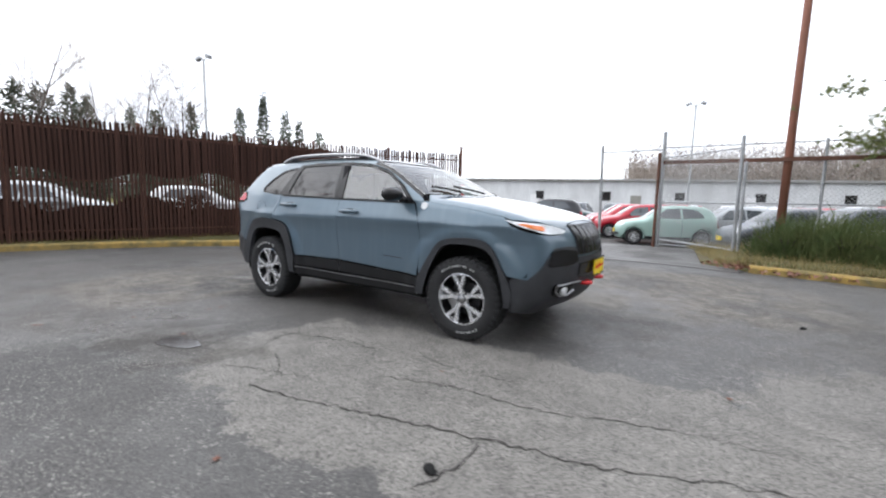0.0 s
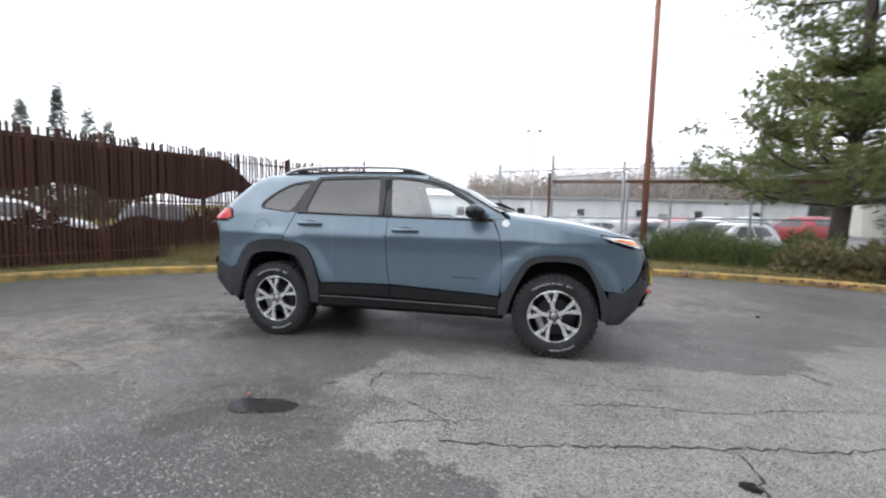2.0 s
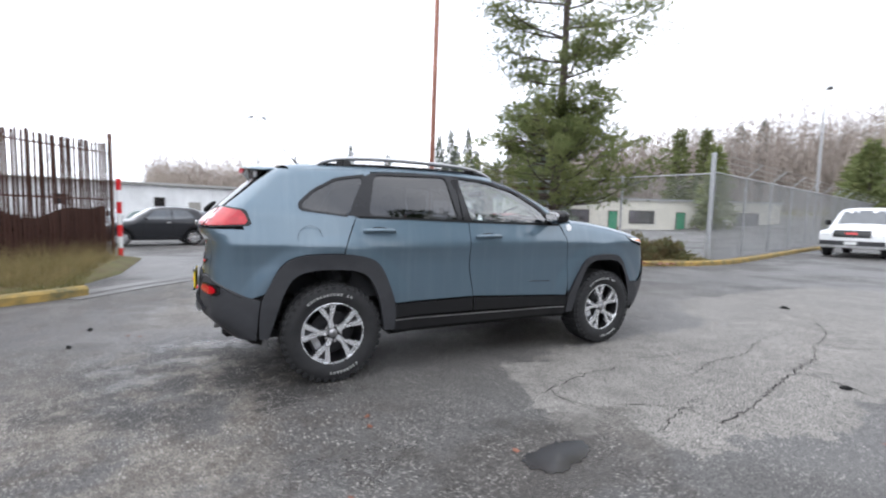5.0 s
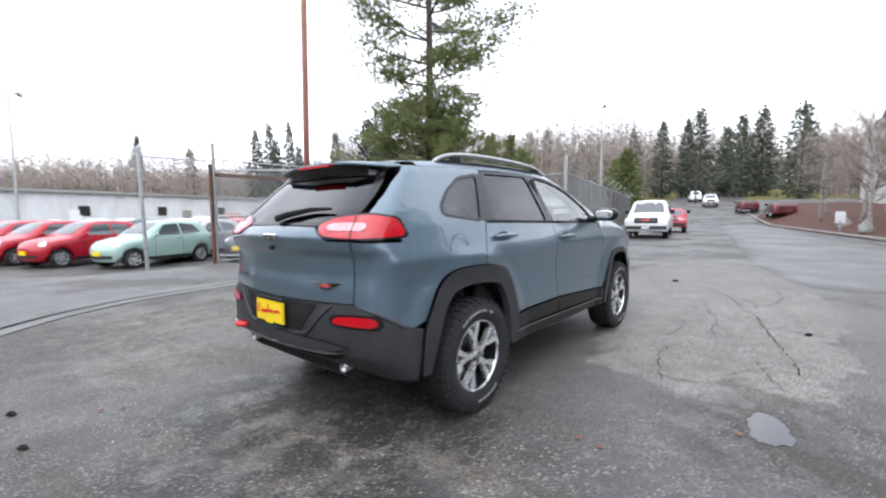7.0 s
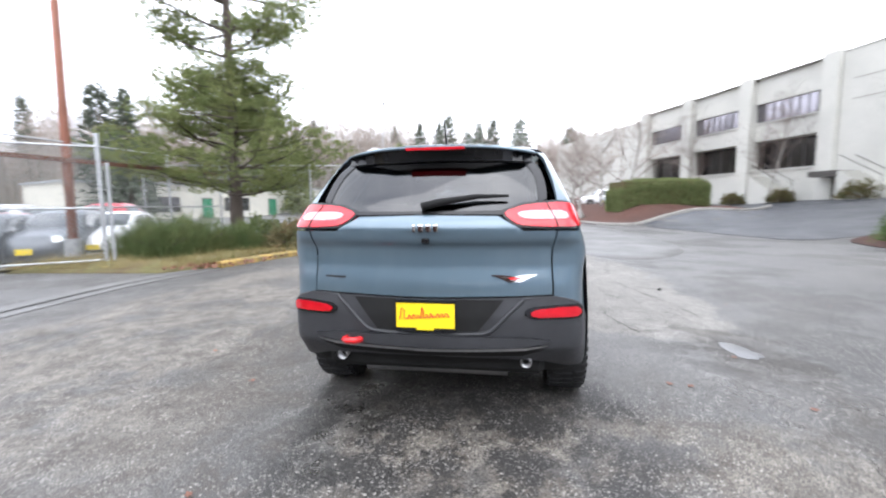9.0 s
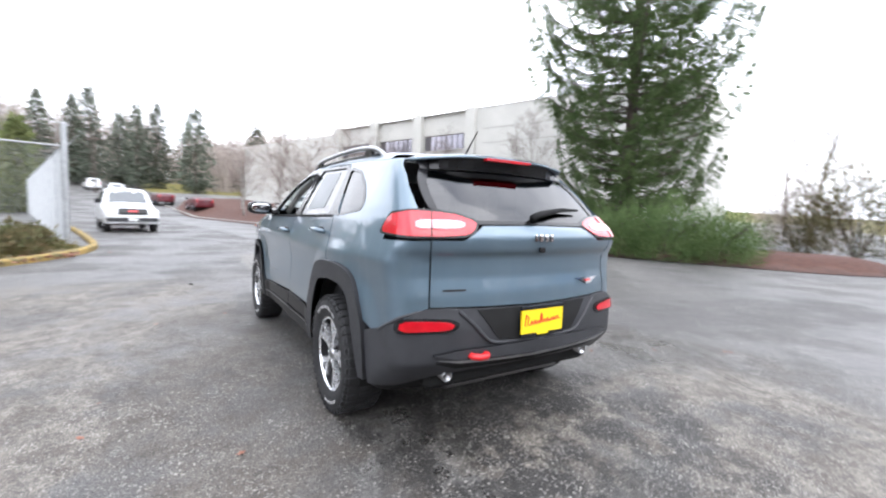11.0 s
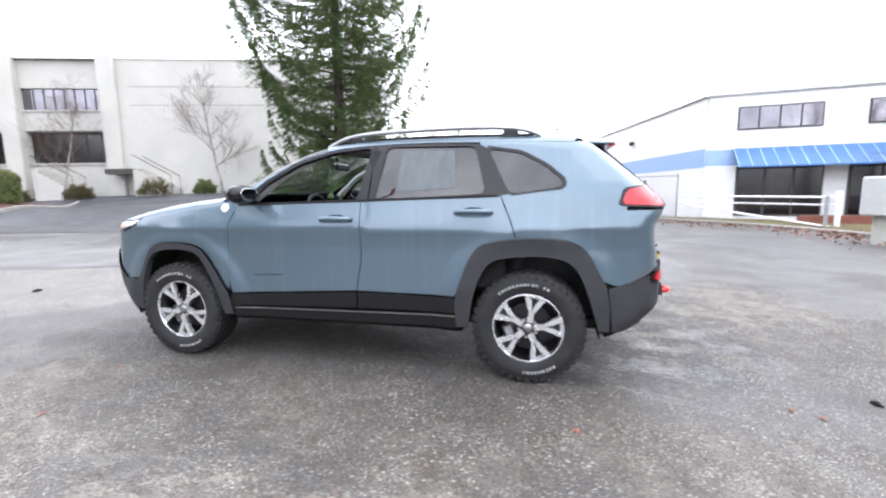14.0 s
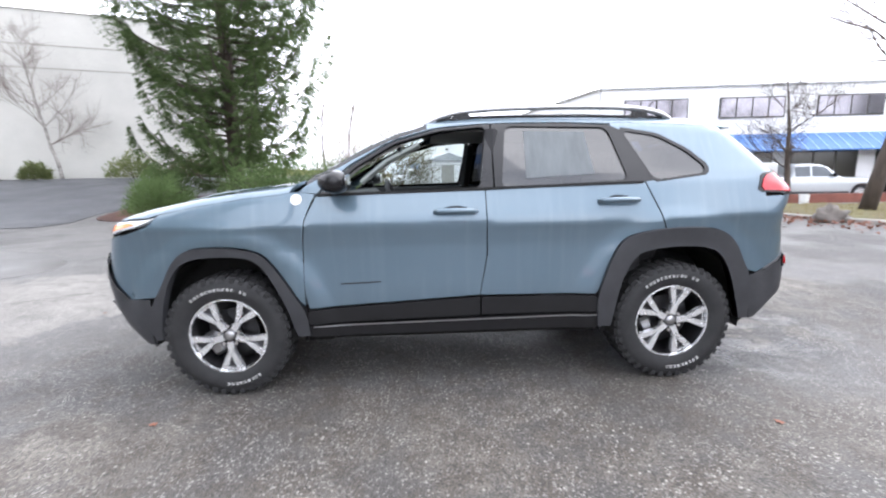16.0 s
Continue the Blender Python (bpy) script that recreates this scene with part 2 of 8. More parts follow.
# needle green greyed and lightened to paint in the haze of distance
M_FARFIR = mat("haze_paled_fir_needles", (0.112, 0.130, 0.100), 0.9, var=0.35, scale=0.4, rnd=0.4, spec=0.12)
M_BROOM = mat("green_broom_stems", (0.085, 0.125, 0.050), 0.8, colour2=(0.12, 0.135, 0.055), scale=2, rnd=0.4, spec=0.12)
M_HEDGE = mat("clipped_hedge_leaves", (0.125, 0.155, 0.062), 0.7, colour2=(0.155, 0.172, 0.075), scale=3, rnd=0.4, spec=0.12)
M_SHRUB = mat("dull_green_shrub_leaves", (0.10, 0.115, 0.055), 0.8, colour2=(0.14, 0.10, 0.055), scale=3, rnd=0.4, spec=0.12)
for m_ in (M_PINE, M_SPRUCE, M_BROOM, M_HEDGE, M_SHRUB, M_GRASS, M_DRYGRASS):
    leafy(m_, 0.27)
M_LEAF = mat("fallen_rust_leaf", (0.19, 0.075, 0.045), 0.6, var=0.3, scale=40, rnd=0.35)
M_UBOX = mat("weathered_pale_grey_enamel", (0.47, 0.48, 0.47), 0.5, var=0.12, scale=3, grain=0.06, grain_scale=30)
M_ROCK = mat("dark_boulder_rock", (0.13, 0.112, 0.10), 0.8, var=0.4, scale=3, bump=0.6, bump_scale=8)
M_HYDRANT = mat("yellow_hydrant_paint", (0.72, 0.50, 0.02), 0.45, var=0.12)
M_BRICKRED = mat("red_brown_low_wall", (0.20, 0.07, 0.05), 0.85, var=0.3, scale=4)
M_PALEBLD = mat("pale_painted_block_wall", (0.55, 0.53, 0.46), 0.8, var=0.12, scale=0.6)


def asphalt():
    """Worn wet asphalt: stone grain, pale worn patch, damp ground by the puddle, dark stains, a darker band beside the
    car and the smooth wet sheen of low spots.
    """
    m = bpy.data.materials.new("worn_wet_asphalt")
    m.use_nodes = True
    nt = m.node_tree
    b = nt.nodes["Principled BSDF"]
    N, L = nt.nodes.new, nt.links.new
    tc = N("ShaderNodeTexCoord")
    co = tc.outputs["Object"]

    def noise_(scale, detail=5, rough=0.6, vec=None, dist=0.0):
        n = N("ShaderNodeTexNoise")
        n.inputs["Scale"].default_value, n.inputs["Detail"].default_value = scale, detail
        n.inputs["Roughness"].default_value, n.inputs["Distortion"].default_value = rough, dist
        L(vec or co, n.inputs["Vector"])
        return n.outputs["Fac"]

    def rng(v, a, b_, c=0.0, d=1.0):
        r = N("ShaderNodeMapRange")
        r.interpolation_type = "SMOOTHSTEP"
        for k, x in zip(("From Min", "From Max", "To Min", "To Max"), (a, b_, c, d)):
            r.inputs[k].default_value = x
        L(v, r.inputs["Value"])
        return r.outputs[0]

    def op(kind, a, b_=0.0):
        n = N("ShaderNodeMath")
        n.operation = kind
        for i, v in enumerate((a, b_)):
            if isinstance(v, float):
                n.inputs[i].default_value = v
            else:
                L(v, n.inputs[i])
        return n.outputs[0]

    def mix(f, a, b_):
        n = N("ShaderNodeMixRGB")
        for k, v in (("Fac", f), ("Color1", a), ("Color2", b_)):
            if isinstance(v, tuple):
                n.inputs[k].default_value = (*v, 1)
            elif isinstance(v, float):
                n.inputs[k].default_value = v
            else:
                L(v, n.inputs[k])
        return n.outputs[0]

    sep = N("ShaderNodeSeparateXYZ")
    L(co, sep.inputs[0])
    wob = op("MULTIPLY", op("SUBTRACT", noise_(1.6, 6), 0.5), 1.5)
    X, Y = op("ADD", sep.outputs[0], wob), op("ADD", sep.outputs[1], op("MULTIPLY", op("SUBTRACT", noise_(2.3, 6), 0.5), 1.0))

    def blob(cx, cy, rx, ry, soft=0.25):
        dx = op("DIVIDE", op("SUBTRACT", X, cx), rx)
        dy = op("DIVIDE", op("SUBTRACT", Y, cy), ry)
        d = op("ADD", op("POWER", op("ABSOLUTE", dx), 4.0), op("POWER", op("ABSOLUTE", dy), 4.0))
        return rng(d, 1.0 - soft, 1.0 + soft * 2, 1.0, 0.0)

    big = rng(noise_(0.33, 5, 0.65), 0.38, 0.64)
    mid = rng(noise_(1.3, 6, 0.65), 0.35, 0.68)
    mott = rng(noise_(5.5, 7, 0.72), 0.40, 0.62)
    fine = noise_(95.0, 3, 0.7)
    stone = N("ShaderNodeTexVoronoi")
    stone.inputs["Scale"].default_value = 118.0
    L(co, stone.inputs["Vector"])
    sepc = N("ShaderNodeSeparateColor")
    L(stone.outputs["Color"], sepc.inputs[0])
    chips = rng(sepc.outputs[0], 0.80, 0.90)
    pits = rng(sepc.outputs[1], 0.68, 0.82)
    base = mix(big, (0.062, 0.060, 0.058), (0.102, 0.098, 0.092))
    base = mix(op("MULTIPLY", mid, 0.6), base, (0.044, 0.042, 0.041))
    # pale worn patch with a broken edge beside the car, running on into the road
    ragged = op("MULTIPLY", op("SUBTRACT", noise_(6.0, 7, 0.7), 0.5), 0.9)
    patch = rng(op("ADD", blob(2.75, -1.85, 2.75, 0.92, 0.55), ragged), 0.42, 0.50)
    patch = op("MAXIMUM", patch, op("MULTIPLY", rng(op("ADD", blob(6.3, -1.0, 2.6, 1.3, 0.5), ragged), 0.40, 0.6), 0.85))
    pale = mix(op("MULTIPLY", op("ADD", mid, mott), 0.5), (0.200, 0.190, 0.173), (0.122, 0.115, 0.105))
    base = mix(patch, base, pale)
    # gritty pale ground at the rear and on the far side of the car
    grit = op("MAXIMUM", blob(0.3, 2.9, 4.0, 1.7, 0.5), blob(-3.0, -0.9, 1.2, 1.4, 0.5))
    back = op("MULTIPLY", rng(op("ADD", noise_(1.1, 7, 0.72), op("MULTIPLY", ragged, 0.25)), 0.40, 0.54), grit)
    base = mix(op("MULTIPLY", back, 0.68), base, mix(mott, (0.215, 0.193, 0.162), (0.112, 0.098, 0.080)))
    # yard colour darkened here to offset the bright wet sheen
    sheen_dim = op("MULTIPLY", blob(-6.2, 2.6, 3.3, 3.2, 0.6), rng(noise_(0.8, 5, 0.6), 0.3, 0.6, 0.45, 0.8))
    base = mix(sheen_dim, base, (0.044, 0.043, 0.043))
    # damp ground round the puddle and behind it
    darkened = op("MAXIMUM", blob(-0.5, -2.38, 0.75, 0.34, 0.6), op("MULTIPLY", blob(-1.9, -2.6, 0.7, 0.3, 0.6), 0.7))
    # long darker band along the car's left side
    darkened = op("MAXIMUM", darkened, op("MULTIPLY", blob(-0.3, 1.45, 2.0, 0.55, 0.6), 0.8))
    base = mix(op("MULTIPLY", darkened, 0.6), base, (0.037, 0.031, 0.025))
    # black oily stains under and behind the exhaust
    spot = op("ADD", noise_(2.4, 8, 0.78), op("MULTIPLY", ragged, 0.12))
    stain = op("MULTIPLY", rng(spot, 0.44, 0.52), op("MAXIMUM", blob(-2.05, -0.15, 0.75, 1.0, 0.5), op("MULTIPLY", blob(-2.65, -0.35, 0.55, 0.55, 0.6), 0.8)))
    dirt = op("MULTIPLY", rng(noise_(4.5, 8, 0.78), 0.45, 0.60), op("MAXIMUM", blob(-0.6, 2.2, 5.0, 2.4, 0.6), blob(-3.6, -0.6, 2.2, 2.4, 0.6)))
    base = mix(op("MULTIPLY", dirt, 0.7), base, (0.046, 0.037, 0.029))
    base = mix(op("MULTIPLY", stain, 0.92), base, (0.018, 0.017, 0.016))
    base = mix(op("MULTIPLY", chips, rng(noise_(3.0, 4), 0.35, 0.65, 0.15, 0.65)), base, (0.29, 0.275, 0.255))
    base = mix(op("MULTIPLY", pits, 0.65), base, (0.020, 0.019, 0.018))
    # larger pale stones worn free of the binder
    pebble = N("ShaderNodeTexVoronoi")
    pebble.inputs["Scale"].default_value = 46.0
    L(co, pebble.inputs["Vector"])
    sepp = N("ShaderNodeSeparateColor")
    L(pebble.outputs["Color"], sepp.inputs[0])
    loose = op("MULTIPLY", rng(sepp.outputs[0], 0.86, 0.90), rng(pebble.outputs["Distance"], 0.30, 0.42, 1.0, 0.0))
    base = mix(op("MULTIPLY", loose, rng(noise_(1.7, 4), 0.38, 0.62, 0.1, 0.75)), base, (0.31, 0.295, 0.27))
    sc = N("ShaderNodeVectorMath")
    sc.operation = "SCALE"
    L(base, sc.inputs[0])
    L(rng(fine, 0.3, 0.7, 0.55, 1.45), sc.inputs["Scale"])
    L(sc.outputs[0], b.inputs["Base Color"])
    dry = op("MAXIMUM", patch, op("MULTIPLY", back, 0.7))
    wet = op("MULTIPLY", rng(noise_(0.42, 4, 0.55), 0.36, 0.58), op("SUBTRACT", 1.0, op("MULTIPLY", dry, 0.8)))
    film = op("MULTIPLY", rng(noise_(3.2, 5, 0.6), 0.47, 0.56), op("MAXIMUM", blob(-2.05, 0.6, 0.45, 0.3, 0.5), op("MAXIMUM", blob(-2.5, -0.2, 0.4, 0.3, 0.5), blob(-1.0, -2.3, 1.3, 0.5, 0.5))))
    L(op("SUBTRACT", rng(wet, 0.0, 1.0, 0.74, 0.48), op("MULTIPLY", film, 0.22)), b.inputs["Roughness"])
    b.inputs["Specular IOR Level"].default_value = 0.42
    bp = N("ShaderNodeBump")
    bp.inputs["Strength"].default_value, bp.inputs["Distance"].default_value = 0.55, 0.006
    hh = op("ADD", op("MULTIPLY", stone.outputs["Distance"], 0.8), op("MULTIPLY", fine, 0.8))
    L(hh, bp.inputs["Height"])
    L(bp.outputs[0], b.inputs["Normal"])
    return m


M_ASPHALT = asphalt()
M_DRIVE = mat("dark_wet_driveway_asphalt", (0.042, 0.045, 0.052), 0.5, var=0.25, scale=0.6, grain=0.35, grain_scale=110, bump=0.2, bump_scale=120, rough_var=0.1)
M_CRACK = mat("crack_filled_with_grit", (0.040, 0.036, 0.032), 0.9, var=0.5, scale=20)
M_WATER = mat("still_puddle_water", (0.036, 0.033, 0.032), 0.10, var=0.2, spec=0.7)
M_ROADC = mat("pale_worn_road", (0.115, 0.112, 0.108), 0.55, var=0.22, scale=0.5, grain=0.25, grain_scale=80, rough_var=0.1)

# ---- building blocks ----
from mathutils import geometry as mgeo


class Geo:
    """Collects vertices and faces of one mesh."""

    def __init__(self):
        self.v, self.f = [], []

    def add(self, verts, faces):
        k = len(self.v)
        self.v.extend(tuple(map(float, p)) for p in verts)
        self.f.extend(tuple(i + k for i in q) for q in faces)
        return self

    def box(self, lo, hi, m=None, bev=0.0):
        (a, b, c), (d, e, g) = lo, hi
        if bev:
            k = bev
            pts, fs = [], []
            ring = [(a + k, b), (d - k, b), (d, b + k), (d, e - k), (d - k, e), (a + k, e), (a, e - k), (a, b + k)]
            inner = [(a + k, b + k), (d - k, b + k), (d - k, b + k), (d - k, e - k), (d - k, e - k), (a + k, e - k), (a + k, e - k), (a + k, b + k)]
            for z, r in ((c, inner), (c + k, ring), (g - k, ring), (g, inner)):
                pts += [(x, y, z) for x, y in r]
            for L in range(3):
                fs += [(L * 8 + i, L * 8 + (i + 1) % 8, L * 8 + 8 + (i + 1) % 8, L * 8 + 8 + i) for i in range(8)]
            fs += [tuple(range(7, -1, -1)), tuple(range(24, 32))]
        else:
            pts = [(a, b, c), (d, b, c), (d, e, c), (a, e, c), (a, b, g), (d, b, g), (d, e, g), (a, e, g)]
            fs = [(3, 2, 1, 0), (4, 5, 6, 7), (0, 1, 5, 4), (1, 2, 6, 5), (2, 3, 7, 6), (3, 0, 4, 7)]
        if m is not None:
            pts = [m @ Vector(p) for p in pts]
        return self.add(pts, fs)

    def tube(self, pts, r, n=8, cap=True):
        pts = [Vector(p) for p in pts]
        rs = r if isinstance(r, (list, tuple)) else [r] * len(pts)
        vs, fs = [], []
        for i, p in enumerate(pts):
            d = (pts[min(i + 1, len(pts) - 1)] - pts[max(i - 1, 0)]).normalized()
            u = d.cross(Vector((0, 0, 1)) if abs(d.z) < 0.95 else Vector((1, 0, 0))).normalized()
            w = d.cross(u)
            vs += [p + rs[i] * (math.cos(a) * u + math.sin(a) * w) for a in (2 * math.pi * k / n for k in range(n))]
        for i in range(len(pts) - 1):
            fs += [(i * n + k, i * n + (k + 1) % n, i * n + n + (k + 1) % n, i * n + n + k) for k in range(n)]
        if cap:
            fs += [tuple(range(n - 1, -1, -1)), tuple(range(len(vs) - n, len(vs)))]
        return self.add(vs, fs)

    def revolve(self, prof, n=32, m=None, a0=0.0, a1=2 * math.pi, close=False):
        """prof: (radius, along y). Turns about the y axis."""
        full = abs(a1 - a0 - 2 * math.pi) < 1e-6
        cnt = n if full else n + 1
        vs, fs, k = [], [], len(prof)
        for i in range(cnt):
            a = a0 + (a1 - a0) * i / n
            vs += [Vector((r * math.cos(a), y, r * math.sin(a))) for r, y in prof]
        for i in range(n):
            j = (i + 1) % cnt
            for q in range(k - 1 + bool(close)):
                q2 = (q + 1) % k
                fs.append((i * k + q, j * k + q, j * k + q2, i * k + q2))
        if m is not None:
            vs = [m @ p for p in vs]
        return self.add(vs, fs)

    def prism(self, poly, y0, y1, m=None):
        """poly in x, z; drawn out along y."""
        n = len(poly)
        vs = [Vector((x, y0, z)) for x, z in poly] + [Vector((x, y1, z)) for x, z in poly]
        if m is not None:
            vs = [m @ p for p in vs]
        return self.add(vs, [tuple(range(n)), tuple(range(2 * n - 1, n - 1, -1))] + [(i, i + n, (i + 1) % n + n, (i + 1) % n) for i in range(n)])

    def mesh(self, name, material, smooth=False):
        me = bpy.data.meshes.new(name)
        me.from_pydata(self.v, [], self.f)
        for mm in material if isinstance(material, (list, tuple)) else [material]:
            me.materials.append(mm)
        if smooth:
            me.shade_smooth()
        me.validate()
        return me


def part(name, geo, material, parent=None, label="", smooth=False, m=None):
    ob = new(name, geo if isinstance(geo, bpy.types.Mesh) else geo.mesh(name, material, smooth))
    if parent is not None:
        ob.parent = parent
    if m is not None:
        ob.matrix_basis = m
    if label:
        tagged(ob, label)
    return ob


def thing(name, label, category, group="", kind="", at=None):
    ob = tagged(new(name), label, category, group, kind)
    if at is not None:
        ob.matrix_basis = at
    return ob


def single(name, geo, material, label, category, group="", kind="", smooth=False, at=None):
    ob = tagged(part(name, geo, material, smooth=smooth), label, category, group, kind)
    if at is not None:
        ob.matrix_basis = at
    return ob


def ss(a, b, v):
    t = np.clip((np.asarray(v, float) - a) / (b - a), 0, 1)
    return t * t * (3 - 2 * t)


def H(x, y):
    """Height of the ground."""
    x, y = np.asarray(x, float), np.asarray(y, float)
    lot = -0.32 * ss(9.2, 12.5, y) * (1 - ss(9, 13, x))
    road = 0.078 * np.maximum(x - 45, 0) * (1 - 0.6 * ss(150, 400, x)) + 0.1 * ss(8, 20, x)
    up = 1.32 * ss(-8.5, -22, y) * ss(3, 13, x) + 0.80 * ss(0.4, 3.0, -4.7 + 0.205 * (x - 22) - y) * ss(18.6, 21.5, x) * (1 - ss(70, 90, x)) * (1 - ss(-9, -16, y))
    far = 0.02 * np.maximum(y - 70, 0)
    return lot + road + np.minimum(up, 1.32) + far


def h(x, y):
    return float(H(x, y))


def inside(p, poly):
    p, poly = np.asarray(p), np.asarray(poly)
    res = np.zeros(len(p), bool)
    for (x0, y0), (x1, y1) in zip(poly, np.roll(poly, -1, 0)):
        cut = ((y0 > p[:, 1]) != (y1 > p[:, 1]))
        with np.errstate(divide="ignore", invalid="ignore"):
            res ^= cut & (p[:, 0] < (x1 - x0) * (p[:, 1] - y0) / (y1 - y0) + x0)
    return res


def edge_dist(p, poly):
    p, poly = np.asarray(p, float), np.asarray(poly, float)
    best = np.full(len(p), 1e9)
    for a, b in zip(poly, np.roll(poly, -1, 0)):
        d = b - a
        t = np.clip(((p - a) @ d) / max(d @ d, 1e-12), 0, 1)
        best = np.minimum(best, np.linalg.norm(p - a - t[:, None] * d, axis=1))
    return best


def resample(poly, step, closed=True):
    out, P = [], [np.array(q, float) for q in poly]
    for a, b in zip(P, P[1:] + P[:1] if closed else P[1:]):
        n = max(1, int(math.ceil(np.linalg.norm(b - a) / step)))
        out += [a + (b - a) * i / n for i in range(n)]
    if not closed:
        out.append(P[-1])
    return np.array(out)


def chaikin(poly, times=2, closed=True):
    P = [np.array(p, float) for p in poly]
    for _ in range(times):
        Q = [] if closed else [P[0]]
        for a, b in zip(P, P[1:] + P[:1] if closed else P[1:]):
            Q += [0.75 * a + 0.25 * b, 0.25 * a + 0.75 * b]
        if not closed:
            Q.append(P[-1])
        P = Q
    return np.array(P)


def fill2d(poly, step, holes=()):
    """Triangles over a flat outline with holes: points, triangles and the loops of its rim."""
    loops = [resample(poly, step)] + [resample(q, step) for q in holes]
    lo, hi = loops[0].min(0), loops[0].max(0)
    gx, gy = np.meshgrid(np.arange(lo[0], hi[0], step), np.arange(lo[1], hi[1], step * 0.87))
    gx = gx + (np.arange(gx.shape[0]) % 2)[:, None] * step / 2
    g = np.stack([gx.ravel(), gy.ravel()], 1)
    ok = inside(g, loops[0]) & (edge_dist(g, loops[0]) > step * 0.45)
    for q in loops[1:]:
        ok &= ~inside(g, q) & (edge_dist(g, q) > step * 0.45)
    pts, edges, n = [], [], 0
    for q in loops:
        k = len(q)
        edges += [(n + i, n + (i + 1) % k) for i in range(k)]
        pts += [Vector(p) for p in q]
        n += k
    pts += [Vector(p) for p in g[ok]]
    vs, _, fs, ov, _, _ = mgeo.delaunay_2d_cdt(pts, edges, [], 0, 1e-6)
    V = np.array([tuple(p) for p in vs])
    back = {}
    for i, o in enumerate(ov):
        for q in o:
            back[q] = i
    c = np.array([V[list(t)].mean(0) for t in fs])
    keep = inside(c, loops[0])
    for q in loops[1:]:
        keep &= ~inside(c, q)
    tris = []
    for t, k in zip(fs, keep):
        if k:
            a, b, d = (V[i] for i in t[:3])
            tris.append(tuple(t) if (b[0] - a[0]) * (d[1] - a[1]) - (b[1] - a[1]) * (d[0] - a[0]) > 0 else tuple(reversed(t)))
    rims, n = [], 0
    for q in loops:
        rims.append([back[n + i] for i in range(len(q))])
        n += len(q)
    return V, tris, rims


def bed(name, poly, rise, material, label, category, step=0.6, rough=0.05, lift=0.02, kind="structure", edge=0.8, smooth_times=2):
    """A raised patch of ground that follows the slope: soil, mulch or grass."""
    P = chaikin(poly, smooth_times)
    V, tris, rims = fill2d(P, step)
    d = edge_dist(V, P)
    z = H(V[:, 0], V[:, 1]) + lift + rise * ss(0, edge, d)
    z += np.array([noise.noise((x * 1.3, y * 1.3, 3)) for x, y in V]) * rough * ss(0, 0.4, d)
    g = Geo().add(np.column_stack([V, z]), tris)
    loop = rims[0]
    k = len(g.v)
    g.v += [(V[i][0], V[i][1], float(H(*V[i])) - 0.15) for i in loop]
    n = len(loop)
    g.f += [(loop[(i + 1) % n], loop[i], k + i, k + (i + 1) % n) for i in range(n)]
    return single(name, g, material, label, category, kind=kind, smooth=True)


def sweep(path, section, closed_ends=True, lift=0.0):
    """Draws a section (across, up) along a path on the ground."""
    g = Geo()
    P = np.array(path, float)
    d = np.gradient(P, axis=0)
    d /= np.linalg.norm(d, axis=1)[:, None]
    n = np.stack([-d[:, 1], d[:, 0]], 1)
    k = len(section)
    vs = []
    for p, q in zip(P, n):
        z = h(*p) + lift
        vs += [(p[0] + q[0] * a, p[1] + q[1] * a, z + b) for a, b in section]
    fs = [(i * k + j, i * k + (j + 1) % k, i * k + k + (j + 1) % k, i * k + k + j) for i in range(len(P) - 1) for j in range(k)]
    fs += [tuple(range(k - 1, -1, -1)), tuple(range(len(vs) - k, len(vs)))]
    return g.add(vs, fs)


def blades(c, d, length, width, rs):
    """Many thin triangles: foot points c, directions d."""
    c, d = np.asarray(c, float), np.asarray(d, float)
    d = d / (np.linalg.norm(d, axis=1)[:, None] + 1e-9)
    u = np.cross(d, rs.normal(size=c.shape))
    u /= np.linalg.norm(u, axis=1)[:, None] + 1e-9
    L, W = np.broadcast_to(length, len(c))[:, None], np.broadcast_to(width, len(c))[:, None]
    V = np.stack([c - u * W / 2, c + u * W / 2, c + d * L], 1).reshape(-1, 3)
    return V, np.arange(len(V)).reshape(-1, 3)


def soup(name, chunks, material):
    """One mesh out of many (vertices, triangles) arrays."""
    V, F, n = [], [], 0
    for v, f in chunks:
        V.append(v), F.append(np.asarray(f) + n)
        n += len(v)
    V, F = np.concatenate(V), np.concatenate(F)
    me = bpy.data.meshes.new(name)
    me.vertices.add(len(V)), me.loops.add(F.size), me.polygons.add(len(F))
    me.vertices.foreach_set("co", V.astype(np.float32).ravel())
    me.loops.foreach_set("vertex_index", F.astype(np.int32).ravel())
    me.polygons.foreach_set("loop_start", np.arange(0, F.size, 3, dtype=np.int32))
    me.polygons.foreach_set("loop_total", np.full(len(F), 3, dtype=np.int32))
    me.materials.append(material)
    me.update(calc_edges=True)
    return me


# ---- ground ----
def spread(n, near, far):
    t = np.linspace(-1, 1, n)
    return np.sign(t) * (near * np.abs(t) + (far - near) * np.abs(t) ** 4)


gx_, gy_ = spread(221, 60, 900) + 5, spread(221, 60, 900)
GX, GY = np.meshgrid(gx_, gy_)
gv = np.column_stack([GX.ravel(), GY.ravel(), H(GX, GY).ravel()])
gn = len(gx_)
gidx = [(j * gn + i, j * gn + i + 1, j * gn + gn + i + 1, j * gn + gn + i) for j in range(gn - 1) for i in range(gn - 1)]
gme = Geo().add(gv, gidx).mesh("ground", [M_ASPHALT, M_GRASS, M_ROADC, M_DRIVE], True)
gc = np.array([gv[list(q)].mean(0)[:2] for q in gidx])
slot = np.zeros(len(gc), int)
